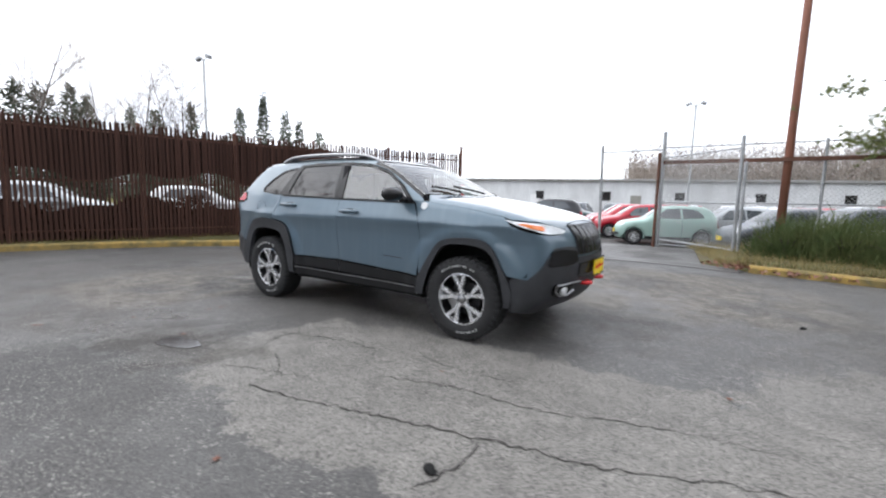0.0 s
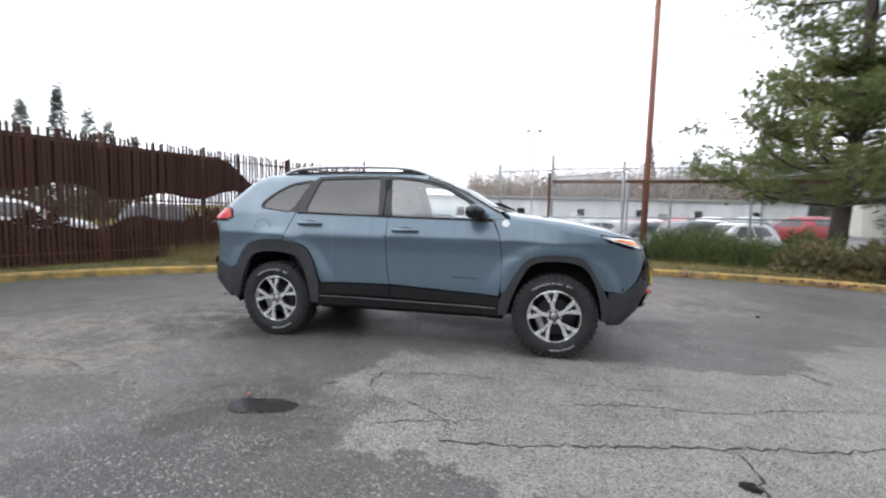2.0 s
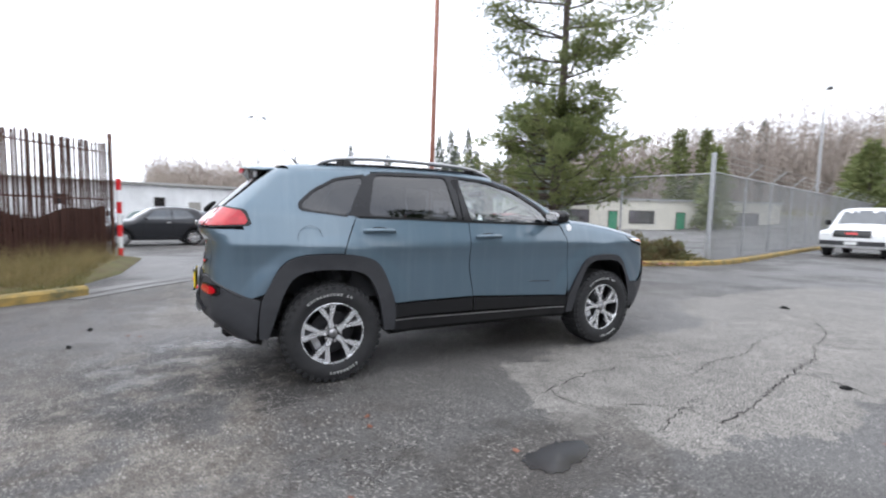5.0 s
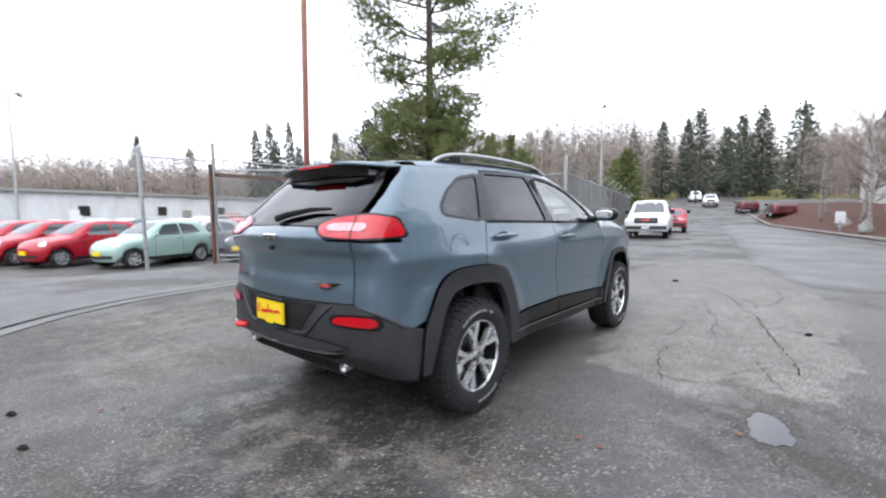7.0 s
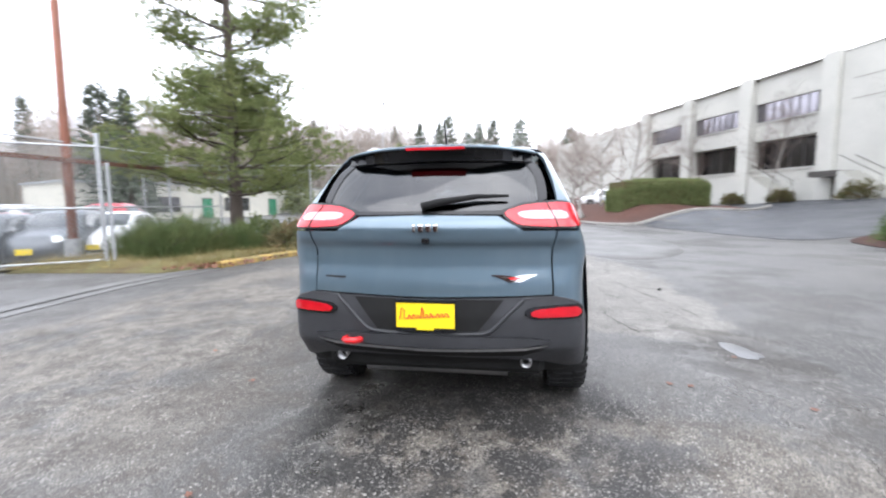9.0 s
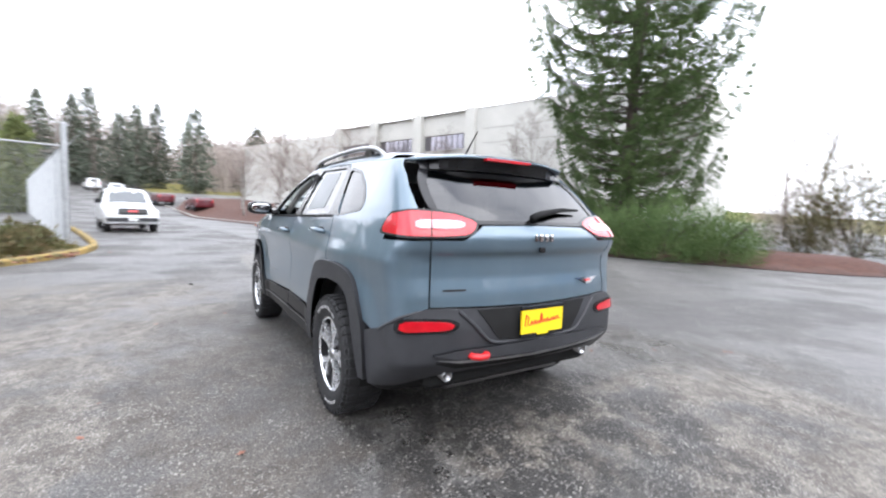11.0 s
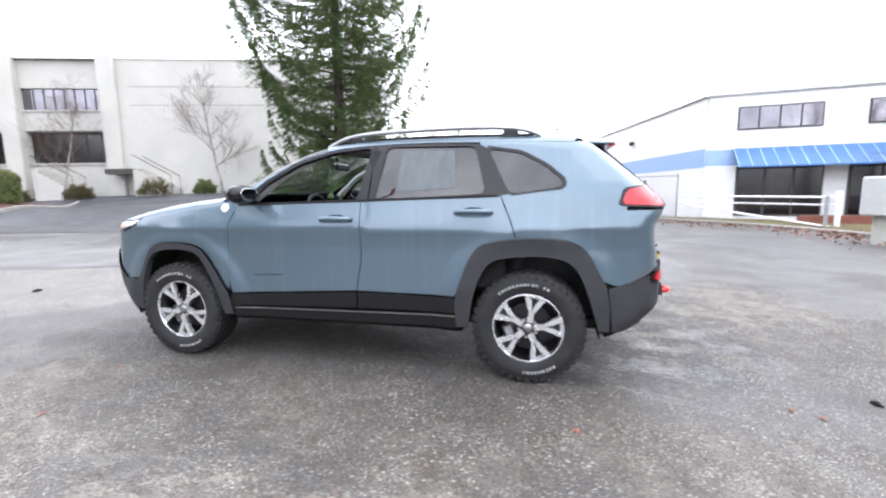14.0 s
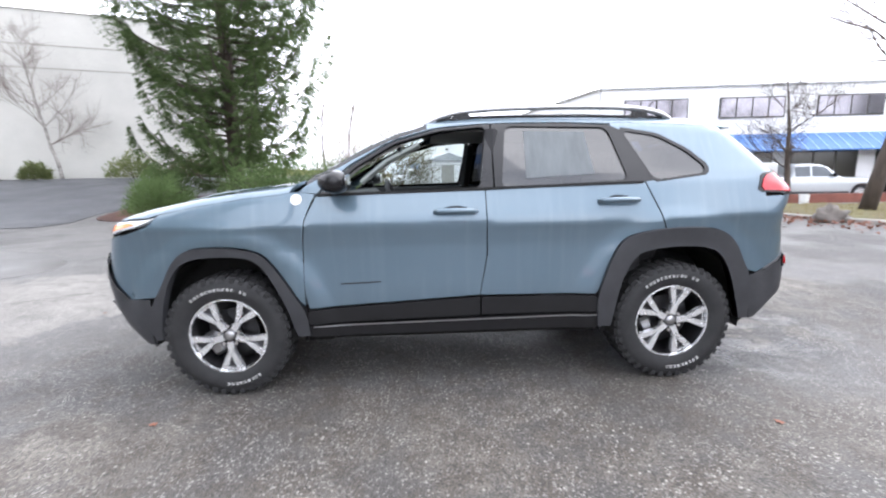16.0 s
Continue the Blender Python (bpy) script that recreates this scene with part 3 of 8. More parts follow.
slot[(np.abs(gc[:, 0]) > 75) | (gc[:, 1] > 62) | (gc[:, 1] < -50)] = 1
roadband = (gc[:, 0] > 60) & (np.abs(gc[:, 1] - 6 - 0.12 * (gc[:, 0] - 40)) < 6.5) & (gc[:, 0] < 130)
slot[roadband] = 0
slot[(gc[:, 0] < -40)] = 1
gme.polygons.foreach_set("material_index", slot.astype(np.int32))
ground = tagged(new("ground", gme), "worn damp grey asphalt yard running into a rising road", "ground", kind="structure")

# driveway, darker than the yard, that climbs to the concrete building
bed("driveway", [(10.6, -9.3), (12.5, -8.7), (19.0, -6.5), (20.5, -9.0), (22.2, -12.8), (26, -17.0), (60, -13.5), (70, -17.5), (34, -22.6), (18, -25.5), (3, -27.5), (-2, -26), (-2, -19), (5, -17.6), (10, -15.4), (11.2, -12)],
    0.0, M_DRIVE, "dark wet asphalt driveway sloping up to the building", "driveway", step=1.0, rough=0.0, lift=0.012, smooth_times=1)
bed("pale_road_band", [(7.5, -5.2), (13, -5.4), (18, -4.4), (45, 0.5), (45, 4.0), (18, -0.2), (9, -1.6), (5, -2.8)],
    0.0, M_ROADC, "pale worn band of asphalt along the road", "road", step=1.0, rough=0.0, lift=0.008)

kerb_sec = [(-0.09, -0.05), (0.09, -0.05), (0.085, 0.10), (0.05, 0.135), (-0.05, 0.135), (-0.085, 0.10)]
KERB_L = chaikin([(-9.7, -4.2), (-9.3, -3.0), (-8.7, -1.8), (-7.9, -0.1), (-7.2, 1.05), (-6.5, 1.85), (-5.7, 2.5), (-4.5, 3.2), (-3.9, 3.7)], 2, False)
GUTTER = chaikin([(-4.1, 3.45), (-3.1, 4.7), (-2.1, 5.4), (-1.0, 5.72), (0.1, 5.82), (1.3, 6.0), (2.5, 5.95), (3.6, 5.7)], 2, False)
KERB_R = chaikin([(3.7, 5.65), (4.4, 5.55), (5.4, 5.3), (6.6, 4.95), (7.4, 4.5), (8.4, 4.0), (9.6, 3.65), (11.2, 3.55), (14, 4.1), (19.4, 5.3), (30, 7.8), (46, 11.5)], 2, False)
KERB_S = chaikin([(8, -18), (0, -17.5), (-4.5, -15.6), (-7.6, -12.6), (-9.0, -9.2), (-9.5, -7.2), (-10.2, -5.2), (-12, -2.5), (-16, 0)], 2, False)
single("kerb_north_west", sweep(KERB_L, kerb_sec), M_KERB, "mossy kerb with worn yellow paint below a fence", "kerb", kind="structure")
single("kerb_north", sweep(KERB_R, kerb_sec), M_KERB, "kerb with worn yellow paint edging the shrub bed", "kerb", kind="structure")
single("kerb_south", sweep(KERB_S, [(a, b * 0.8) for a, b in kerb_sec]), M_KERBC, "low grey kerb strewn with fallen leaves", "kerb", kind="structure")
single("kerb_driveway", sweep(chaikin([(19.1, -6.6), (19.6, -5.3), (22, -4.7), (34, -2.2), (60, 3)], 2, False), kerb_sec), M_KERBC, "grey concrete kerb round the hedge bed", "kerb", kind="structure")
single("kerb_driveway_inner", sweep(chaikin([(19.1, -6.6), (20.4, -9.0), (22.1, -12.6), (26, -16.6)], 2, False), kerb_sec), M_KERBC, "grey concrete kerb beside the driveway", "kerb", kind="structure")
gut = [(-0.30, -0.05), (0.30, -0.05), (0.30, 0.012), (0.07, 0.010), (0.04, -0.0), (-0.04, -0.0), (-0.07, 0.010), (-0.30, 0.012)]
single("gutter", sweep(GUTTER, gut), M_ROADC, "shallow concrete gutter across the lot entrance", "gutter", kind="structure")

# grass and soil beds
FENCE = [(-9.5, -3.0), (-9.0, -1.6), (-8.35, 0.6), (-7.75, 2.6), (-7.0, 4.6), (-6.0, 6.8), (-4.54, 8.94)]
bed("grass_strip", [tuple(p) for p in KERB_L[::3]] + [(-4.2, 4.6), (-3.9, 6.0), (-4.0, 8.9), (-5.0, 10.5), (-7.6, 6.6), (-9.4, 1.0), (-10.4, -2.6), (-10.6, -4.0)], 0.10, M_SOIL,
    "narrow mossy grass verge under a fence", "verge", step=0.45, rough=0.05, edge=0.3, smooth_times=0)
bed("shrub_bed", [tuple(p) for p in KERB_R[:26:3]] + [(11.2, 3.7), (11.4, 5.0), (10.4, 8.0), (10.5, 12), (5.5, 12.0), (2.6, 9.6), (2.9, 6.4)], 0.12, M_SOIL,
    "rough bed of dry grass and leaf litter", "planting bed", step=0.5, rough=0.08, edge=0.5, smooth_times=0)
bed("mulch_bed_hedge", [(19.2, -6.5), (19.8, -5.2), (22, -4.5), (34, -1.8), (60, 3.2), (62, -9), (40, -13), (26, -16.4), (22.3, -12.5), (20.6, -8.9)], 0.25, M_MULCH,
    "bank of red-brown bark mulch under a hedge", "planting bed", step=0.9, edge=1.2)
bed("mulch_bed_spruce", [(10.4, -10.2), (10.9, -11.8), (9.6, -15.0), (5, -17.4), (-1, -17.2), (-1, -13.4), (3.5, -11.6), (7.5, -9.9)], 0.35, M_MULCH,
    "mound of red-brown bark mulch round a spruce", "planting bed", step=0.6, edge=1.2)
bed("leaf_litter_bed", [tuple(p) for p in KERB_S[6::3]] + [(-20, -2), (-20, -9.2), (-11.5, -11.6), (-8.6, -14.4), (-5, -17.5), (-1, -18.6)], 0.08, M_SOIL,
    "strip of dead grass and orange fallen leaves", "verge", step=0.7, edge=0.4, smooth_times=0)


# ---- chain-link fences ----
def chain_link(g, a, b, z0, z1, pitch=0.075, r=0.0028):
    """Crossed diagonal wires from a to b."""
    a, b = Vector((*a, 0)), Vector((*b, 0))
    L, d = (b - a).length, (b - a).normalized()
    nrm = Vector((-d.y, d.x, 0)) * r
    ht = z1 - z0
    za = h(a.x, a.y)
    zb = h(b.x, b.y)
    for s in (1, -1):
        k = -ht
        while k < L:
            u0, u1 = max(k, 0), min(k + ht, L)
            if u1 > u0:
                w0, w1 = (u0 - k) / ht, (u1 - k) / ht
                if s < 0:
                    w0, w1 = 1 - w0, 1 - w1
                p = a + d * u0 + Vector((0, 0, z0 + w0 * ht + za + (zb - za) * u0 / L)) + nrm * s
                q = a + d * u1 + Vector((0, 0, z0 + w1 * ht + za + (zb - za) * u1 / L)) + nrm * s
                t = Vector((0, 0, r * 1.5))
                g.add([p + t, p - t, q - t, q + t, p + nrm * 2 * s, q + nrm * 2 * s], [(0, 1, 2, 3), (0, 3, 5, 4), (1, 4, 5, 2)])
            k += pitch


def post(parent, x, y, top, r=0.04, material=None, z0=-0.25, lean=(0, 0), name="post"):
    z = h(x, y)
    g = Geo().tube([(x, y, z + z0), (x + lean[0], y + lean[1], z + top)], r, 10)
    g.tube([(x + lean[0], y + lean[1], z + top), (x + lean[0], y + lean[1], z + top + 0.03)], [r * 1.25, r * 0.6], 10)
    return part(name, g, material or M_GALV, parent, smooth=False)


def rail(parent, a, b, r=0.021, material=None, name="rail"):
    return part(name, Geo().tube([a, b], r, 8), material or M_GALV, parent)


gate_fence = thing("chain_link_fence", "galvanised chain-link fence with pipe rails before parked cars", "fence")
post(gate_fence, -0.09, 10.24, 3.05, 0.045, M_GALV, lean=(-0.06, 0))
post(gate_fence, 1.60, 10.20, 3.35, 0.05, M_GALV)
post(gate_fence, 1.50, 10.16, 2.75, 0.045, M_RUSTY)
rail(gate_fence, (-0.12, 10.24, 2.78), (1.6, 10.2, 2.80))
for x, y in ((5.2, 10.05), (7.4, 9.95), (9.6, 9.85)):
    post(gate_fence, x, y, 2.95, 0.035)
for z in (2.85, 1.30, 0.02):
    rail(gate_fence, (1.6, 10.2, z), (9.6, 9.85, z))
part("beam", Geo().box((0, -0.05, -0.05), (8.0, 0.05, 0.05), pose(1.62, 10.12, 2.42, 0, 0, -2.5)), M_RUSTY, gate_fence, "dark rusted steel beam")
g = Geo()
chain_link(g, (1.6, 10.2), (9.6, 9.85), 0.05, 2.83, 0.11)
part("wire_mesh", g, M_WIRE, gate_fence)

gate = thing("chain_link_gate", "open galvanised gate leaf of chain-link on pipe", "gate")
post(gate, 3.46, 8.12, 2.80, 0.04, M_GALV)
post(gate, 3.55, 8.02, 2.2, 0.035, M_GALV, name="stub_post")
for z in (2.55, 1.28, 0.18):
    rail(gate, (1.62, 10.12, z), (3.46, 8.12, z))
g = Geo()
chain_link(g, (1.62, 10.12), (3.46, 8.12), 0.18, 2.55, 0.10)
part("wire_mesh", g, M_WIRE, gate)

far_fence = thing("tall_chain_link_fence", "tall chain-link fence with angled barbed wire arms along the road", "fence")
FA, FB = Vector((11.14, 4.15, 0)), Vector((47.5, 12.6, 0))
for i in range(13):
    p = FA.lerp(FB, i / 12)
    post(far_fence, p.x, p.y, 3.3 if i == 0 else 2.75, 0.07 if i == 0 else 0.035)
    if i:
        z = h(p.x, p.y) + 2.75
        part("arm", Geo().tube([(p.x, p.y, z), (p.x + 0.12, p.y - 0.42, z + 0.42)], 0.022, 6), M_GALV, far_fence)
za, zb = h(FA.x, FA.y), h(FB.x, FB.y)
rail(far_fence, (FA.x, FA.y, za + 2.75), (FB.x, FB.y, zb + 2.75))
for k in (0.14, 0.28, 0.42):
    rail(far_fence, (FA.x + 0.12 * k / 0.42, FA.y - k, za + 2.75 + k), (FB.x + 0.12, FB.y - k, zb + 2.75 + k), 0.006, M_WIRE, "barbed_wire")
g = Geo()
chain_link(g, FA.xy, FB.xy, 0.03, 2.73, 0.085, 0.0035)
part("wire_mesh", g, M_WIRE, far_fence)
side_fence = thing("chain_link_fence", "chain-link fence closing the side of the yard", "fence")
SA, SB = Vector((11.14, 4.15, 0)), Vector((8.6, 12.0, 0))
for i in range(4):
    p = SA.lerp(SB, i / 3)
    if i:
        post(side_fence, p.x, p.y, 2.75, 0.035)
for z in (2.72, 0.05):
    rail(side_fence, (SA.x, SA.y, z), (SB.x, SB.y, z))
g = Geo()
chain_link(g, SA.xy, SB.xy, 0.05, 2.72, 0.1)
part("wire_mesh", g, M_WIRE, side_fence)

# ---- brown slatted fence ----
slat_fence = thing("slatted_fence", "tall weathered brown slatted fence with ragged top", "fence")
rs = random.Random(4)
FP = resample(FENCE, 0.086, False)
slat_me = Geo().prism([(-0.026, 0), (0.026, 0), (0.026, 0.982), (0.013, 1.0), (-0.013, 1.0), (-0.026, 0.982)], -0.006, 0.006).mesh("slat", M_SLAT)
for i in range(len(FP) - 1):
    (x, y), d = FP[i], FP[i + 1] - FP[i]
    s = part("slat", slat_me, None, slat_fence)
    top = 2.72 + rs.uniform(-0.035, 0.03) + (rs.uniform(-.25, 0) if rs.random() < .04 else 0)
    s.matrix_basis = pose(x, y, h(x, y) + 0.05, rs.uniform(-0.4, 0.4), rs.uniform(-.45, .45), math.degrees(math.atan2(d[1], d[0]))) @ Matrix.Diagonal((1, 1, top, 1))
for i, (x, y) in enumerate(FENCE[1:]):
    post(slat_fence, x - 0.045, y + 0.035, 3.0 if i == len(FENCE) - 2 else 2.8, 0.045, M_RUSTY)
for z in (0.35, 1.45, 2.55):
    part("rail", Geo().tube([(x - 0.035, y + 0.025, z) for x, y in FENCE], 0.02, 6), M_RUSTY, slat_fence)
marker = thing("marker_post", "red and white striped marker post at the fence end", "post", at=pose(-4.42, 8.86, h(-4.42, 8.86)))
for i in range(7):
    part("band", Geo().revolve([(0.001, 0), (0.055, 0), (0.055, 0.28), (0.001, 0.28)], 12, pose(0, 0, i * 0.28, 90)), M_RED if i % 2 == 0 else M_WHITE, marker, smooth=False)

# sagging cloth behind the upper half, and dead growth at the foot
cloth = Geo()
CP = resample(FENCE, 0.25, False)
cl_n = len(CP)
for i, (x, y) in enumerate(CP):
    u = i / (cl_n - 1)
    low = 1.60 + 0.08 * math.sin(u * 21) + 0.10 * math.sin(u * 47 + 1)
    top = 2.62
    if u > 0.66:
        top = 2.62 - 2.2 * (u - 0.66) / 0.20
    for k in range(7):
        w = k / 6
        cloth.v.append((x - 0.13 + 0.03 * math.sin(i * 1.9), y + 0.07 + 0.03 * math.cos(i * 1.3), h(x, y) + min(low, top) * (1 - w) + top * w))
cloth.f = [(i * 7 + k, i * 7 + k + 1, i * 7 + k + 8, i * 7 + k + 7) for i in range(int(cl_n * 0.89)) for k in range(6)]
low_cloth = Geo()
for i, (x, y) in enumerate(CP):
    u = i / (cl_n - 1)
    top = 0.98 + 0.13 * math.sin(u * 27) + 0.07 * math.sin(u * 61 + 2) + (0.25 if u > 0.72 else 0)
    for k in range(4):
        low_cloth.v.append((x - 0.20 + 0.03 * math.sin(i * 2.3), y + 0.10, h(x, y) - 0.05 + top * k / 3))
low_cloth.f = [(i * 4 + k, i * 4 + k + 1, i * 4 + k + 5, i * 4 + k + 4) for i in range(cl_n - 1) for k in range(3)]
single("fallen_cloth", low_cloth, M_SCREEN, "slumped brown cloth along the foot of the fence", "cloth", smooth=True)
single("fence_cloth", cloth, M_SCREEN, "dark brown cloth sagging behind the fence slats", "cloth", smooth=True)
nrs = np.random.RandomState(3)
u = nrs.rand(9000)
seg = (u * (len(FP) - 2)).astype(int)
foot = FP[seg] + nrs.normal(size=(9000, 2)) * 0.05 + np.array([-0.28, 0.12])
hgt = 0.75 + 0.35 * np.sin(u * 23) + 0.2 * np.sin(u * 51)
hgt = np.where(u > 0.72, 0.9, hgt)
base = np.column_stack([foot, H(foot[:, 0], foot[:, 1]) + 0.05 + nrs.rand(9000) * np.maximum(hgt, 0.3)])
bme = soup("brush", [blades(base, nrs.normal(size=(9000, 3)) * (0.4, 0.4, 0.5) + (0, 0, 0.8), 0.22, 0.05, nrs)], M_BRUSH)
tagged(new("dead_brush", bme), "dead brown undergrowth pressed against the fence", "undergrowth", kind="stuff")

# ---- tall pole ----
pole = thing("utility_pole", "tall rust-red steel pole rising from the shrub bed", "pole")
part("shaft", Geo().tube([(4.46, 10.13, -0.3), (4.5, 10.08, 4.5), (4.58, 10.0, 13.5)], [0.105, 0.09, 0.07], 14), M_RUST, pole, smooth=True)
part("sleeve", Geo().tube([(4.46, 10.13, -0.2), (4.46, 10.13, 0.55)], 0.17, 14), M_GALV, pole)


def lamp_post(x, y, z, heads=2, lab="tall grey car-park lamp post with twin floodlights"):
    t = thing("street_lamp", lab, "street lamp", "car-park lamps")
    z0 = h(x, y) - 0.3
    part("shaft", Geo().tube([(x, y, z0), (x, y, z)], [0.09, 0.06], 8), M_GALV, t)
    for s in ((-1, 1) if heads == 2 else (1,)):
        part("arm", Geo().tube([(x, y, z - 0.1), (x + s * 0.45, y, z + 0.05)], 0.03, 6), M_GALV, t)
        part("floodlight", Geo().box((-0.2, -0.16, -0.12), (0.2, 0.16, 0.12), pose(x + s * 0.55, y, z + 0.08, 0, s * 28, 20), 0.06), M_GALV, t)


lamp_post(0.43, 39.1, 9.6)
lamp_post(34.3, 11.3, 10.5, 1)
lamp_post(-24.7, 11.1, 9.5)


# ---- long warehouse behind the lot ----
def warehouse():
    t = thing("warehouse", "long low white metal warehouse with small square windows", "building")
    A, B = Vector((-34, 40.5, 0)), Vector((34, 58, 0))
    d = (B - A).normalized()
    L = (B - A).length
    m = Matrix.Translation((A.x, A.y, h(A.x, A.y) - 0.4)) @ pose(0, 0, 0, 0, 0, math.degrees(math.atan2(d.y, d.x)))
    part("wall", Geo().box((0, 0, 0), (L, 12, 4.35), m), M_WAREHOUSE, t)
    part("roof", Geo().prism([(-0.3, 4.35), (L + 0.3, 4.35), (L + 0.3, 4.5), (-0.3, 4.5)], -0.35, 12.3, m), M_GALV, t)
    part("gutter", Geo().box((-0.3, -0.45, 4.28), (L + 0.3, -0.33, 4.40), m), M_CONCRETE_D, t)
    for i in range(9):
        x = 4 + i * 7.4
        w = part("window", Geo().box((x, -0.05, 2.1), (x + 0.95, 0.02, 3.1), m), M_FRAME, t)
        part("pane", Geo().box((x + 0.08, -0.07, 2.18), (x + 0.87, -0.052, 3.02), m), M_DARKGLASS, w)
    for i in range(6):
        x = 7.2 + i * 11
        part("door", Geo().box((x, -0.06, 0.3), (x + 1.1, 0.02, 2.7), m), M_WHITEWALL if i % 2 else M_CONCRETE_D, t)
    for i in range(int(L / 1.5)):
        part("seam", Geo().box((i * 1.5, -0.03, 0.1), (i * 1.5 + 0.05, 0.0, 4.3), m), M_WAREHOUSE, t)


warehouse()


# ---- concrete office building ----
def office():
    t = thing("office_building", "two-storey pale concrete office block with recessed bands of windows", "building")
    z0, blank, bay, bays, top = 1.3, 17.0, 6.2, 3, 9.0
    L = blank + bay * bays
    far = L + 22
    m = pose(26.62, -20.29, z0, 0, 0, 18.9) @ pose(-blank, 0, 0)
    # blank end bay, then window bays between columns; the face looks to +y
    part("blank_wall", Geo().box((0, -14, -.6), (blank, -0.06, top), m), M_CONCRETE, t)
    part("back_wall", Geo().box((blank, -14, -.6), (L, -2.6, top - .2), m), M_CONCRETE, t)
    part("parapet", Geo().box((blank, -2.6, 7.2), (L, -0.3, top), m), M_CONCRETE, t)
    part("spandrel", Geo().box((blank, -2.6, 4.45), (L, -0.3, 5.75), m), M_CONCRETE, t)
    part("plinth", Geo().box((blank, -2.6, -.6), (L, -0.3, 2.25), m), M_CONCRETE, t)
    part("coping", Geo().box((-.05, -.36, top), (L, -.02, top + .07), m), M_CONCRETE_D, t)
    part("far_wall", Geo().box((L + .95, -14, -.6), (far, -0.06, top - .35), m), M_CONCRETE, t)
    for z in (6.05, 7.25):
        part("joint", Geo().box((L + 1.0, -0.058, z), (far, -0.045, z + 0.05), m), M_CONCRETE_D, t)
        part("joint", Geo().box((0, -0.058, z), (blank - 0.8, -0.045, z + 0.05), m), M_CONCRETE_D, t)
    for i in range(bays + 1):
        xx = blank + i * bay
        part("column", Geo().box((xx - 0.1, -0.8, -.6), (xx + 0.95, 0.25, top + 0.2), m, 0.05), M_CONCRETE, t)
    for i in range(bays):
        a, b = blank + i * bay + 0.95, blank + (i + 1) * bay - 0.1
        for z1, z2, mm in ((5.75, 7.2, M_BLDGLASS), (2.25, 4.45, M_DARKGLASS)):
            y = -0.50 if z1 > 3 else -1.3
            w = part("window", Geo().box((a, y - 0.08, z1), (b, y, z2), m), mm, t)
            n = 8 if z1 > 3 else 5
            for k in range(n + 1):
                xx = a + (b - a) * k / n
                part("mullion", Geo().box((xx - 0.03, y - 0.03, z1), (xx + 0.03, y + 0.04, z2), m), M_FRAME, w)
            part("sill", Geo().box((a, y, z1 - 0.05), (b, -0.2, z1 + 0.05), m), M_CONCRETE, w)
    for x0, sg, cover in ((blank - 1.3, -1, True), (blank + 4.8, -1, False)):
        stair = thing("entrance_stair", "concrete entrance steps with thin handrails at the wall", "stairs", "office stairs")
        for i in range(7):
            xa, xb = sorted((x0 + sg * i * .32, x0 + sg * (i + 1) * .32))
            part("step", Geo().box((xa, 0.02, -.2), (xb, 1.3, 1.75 - i * .2), m), M_CONCRETE, stair)
        for y in (.06, 1.26):
            part("handrail", Geo().tube([m @ Vector((x0, y, 2.7)), m @ Vector((x0 + sg * 2.3, y, 1.35)), m @ Vector((x0 + sg * 2.3, y, .1))], 0.025, 6), M_FRAME, stair)
        if cover:
            part("landing", Geo().box((x0, .02, 1.45), (x0 + 1.7, 1.35, 1.8), m), M_FRAME, stair)


office()


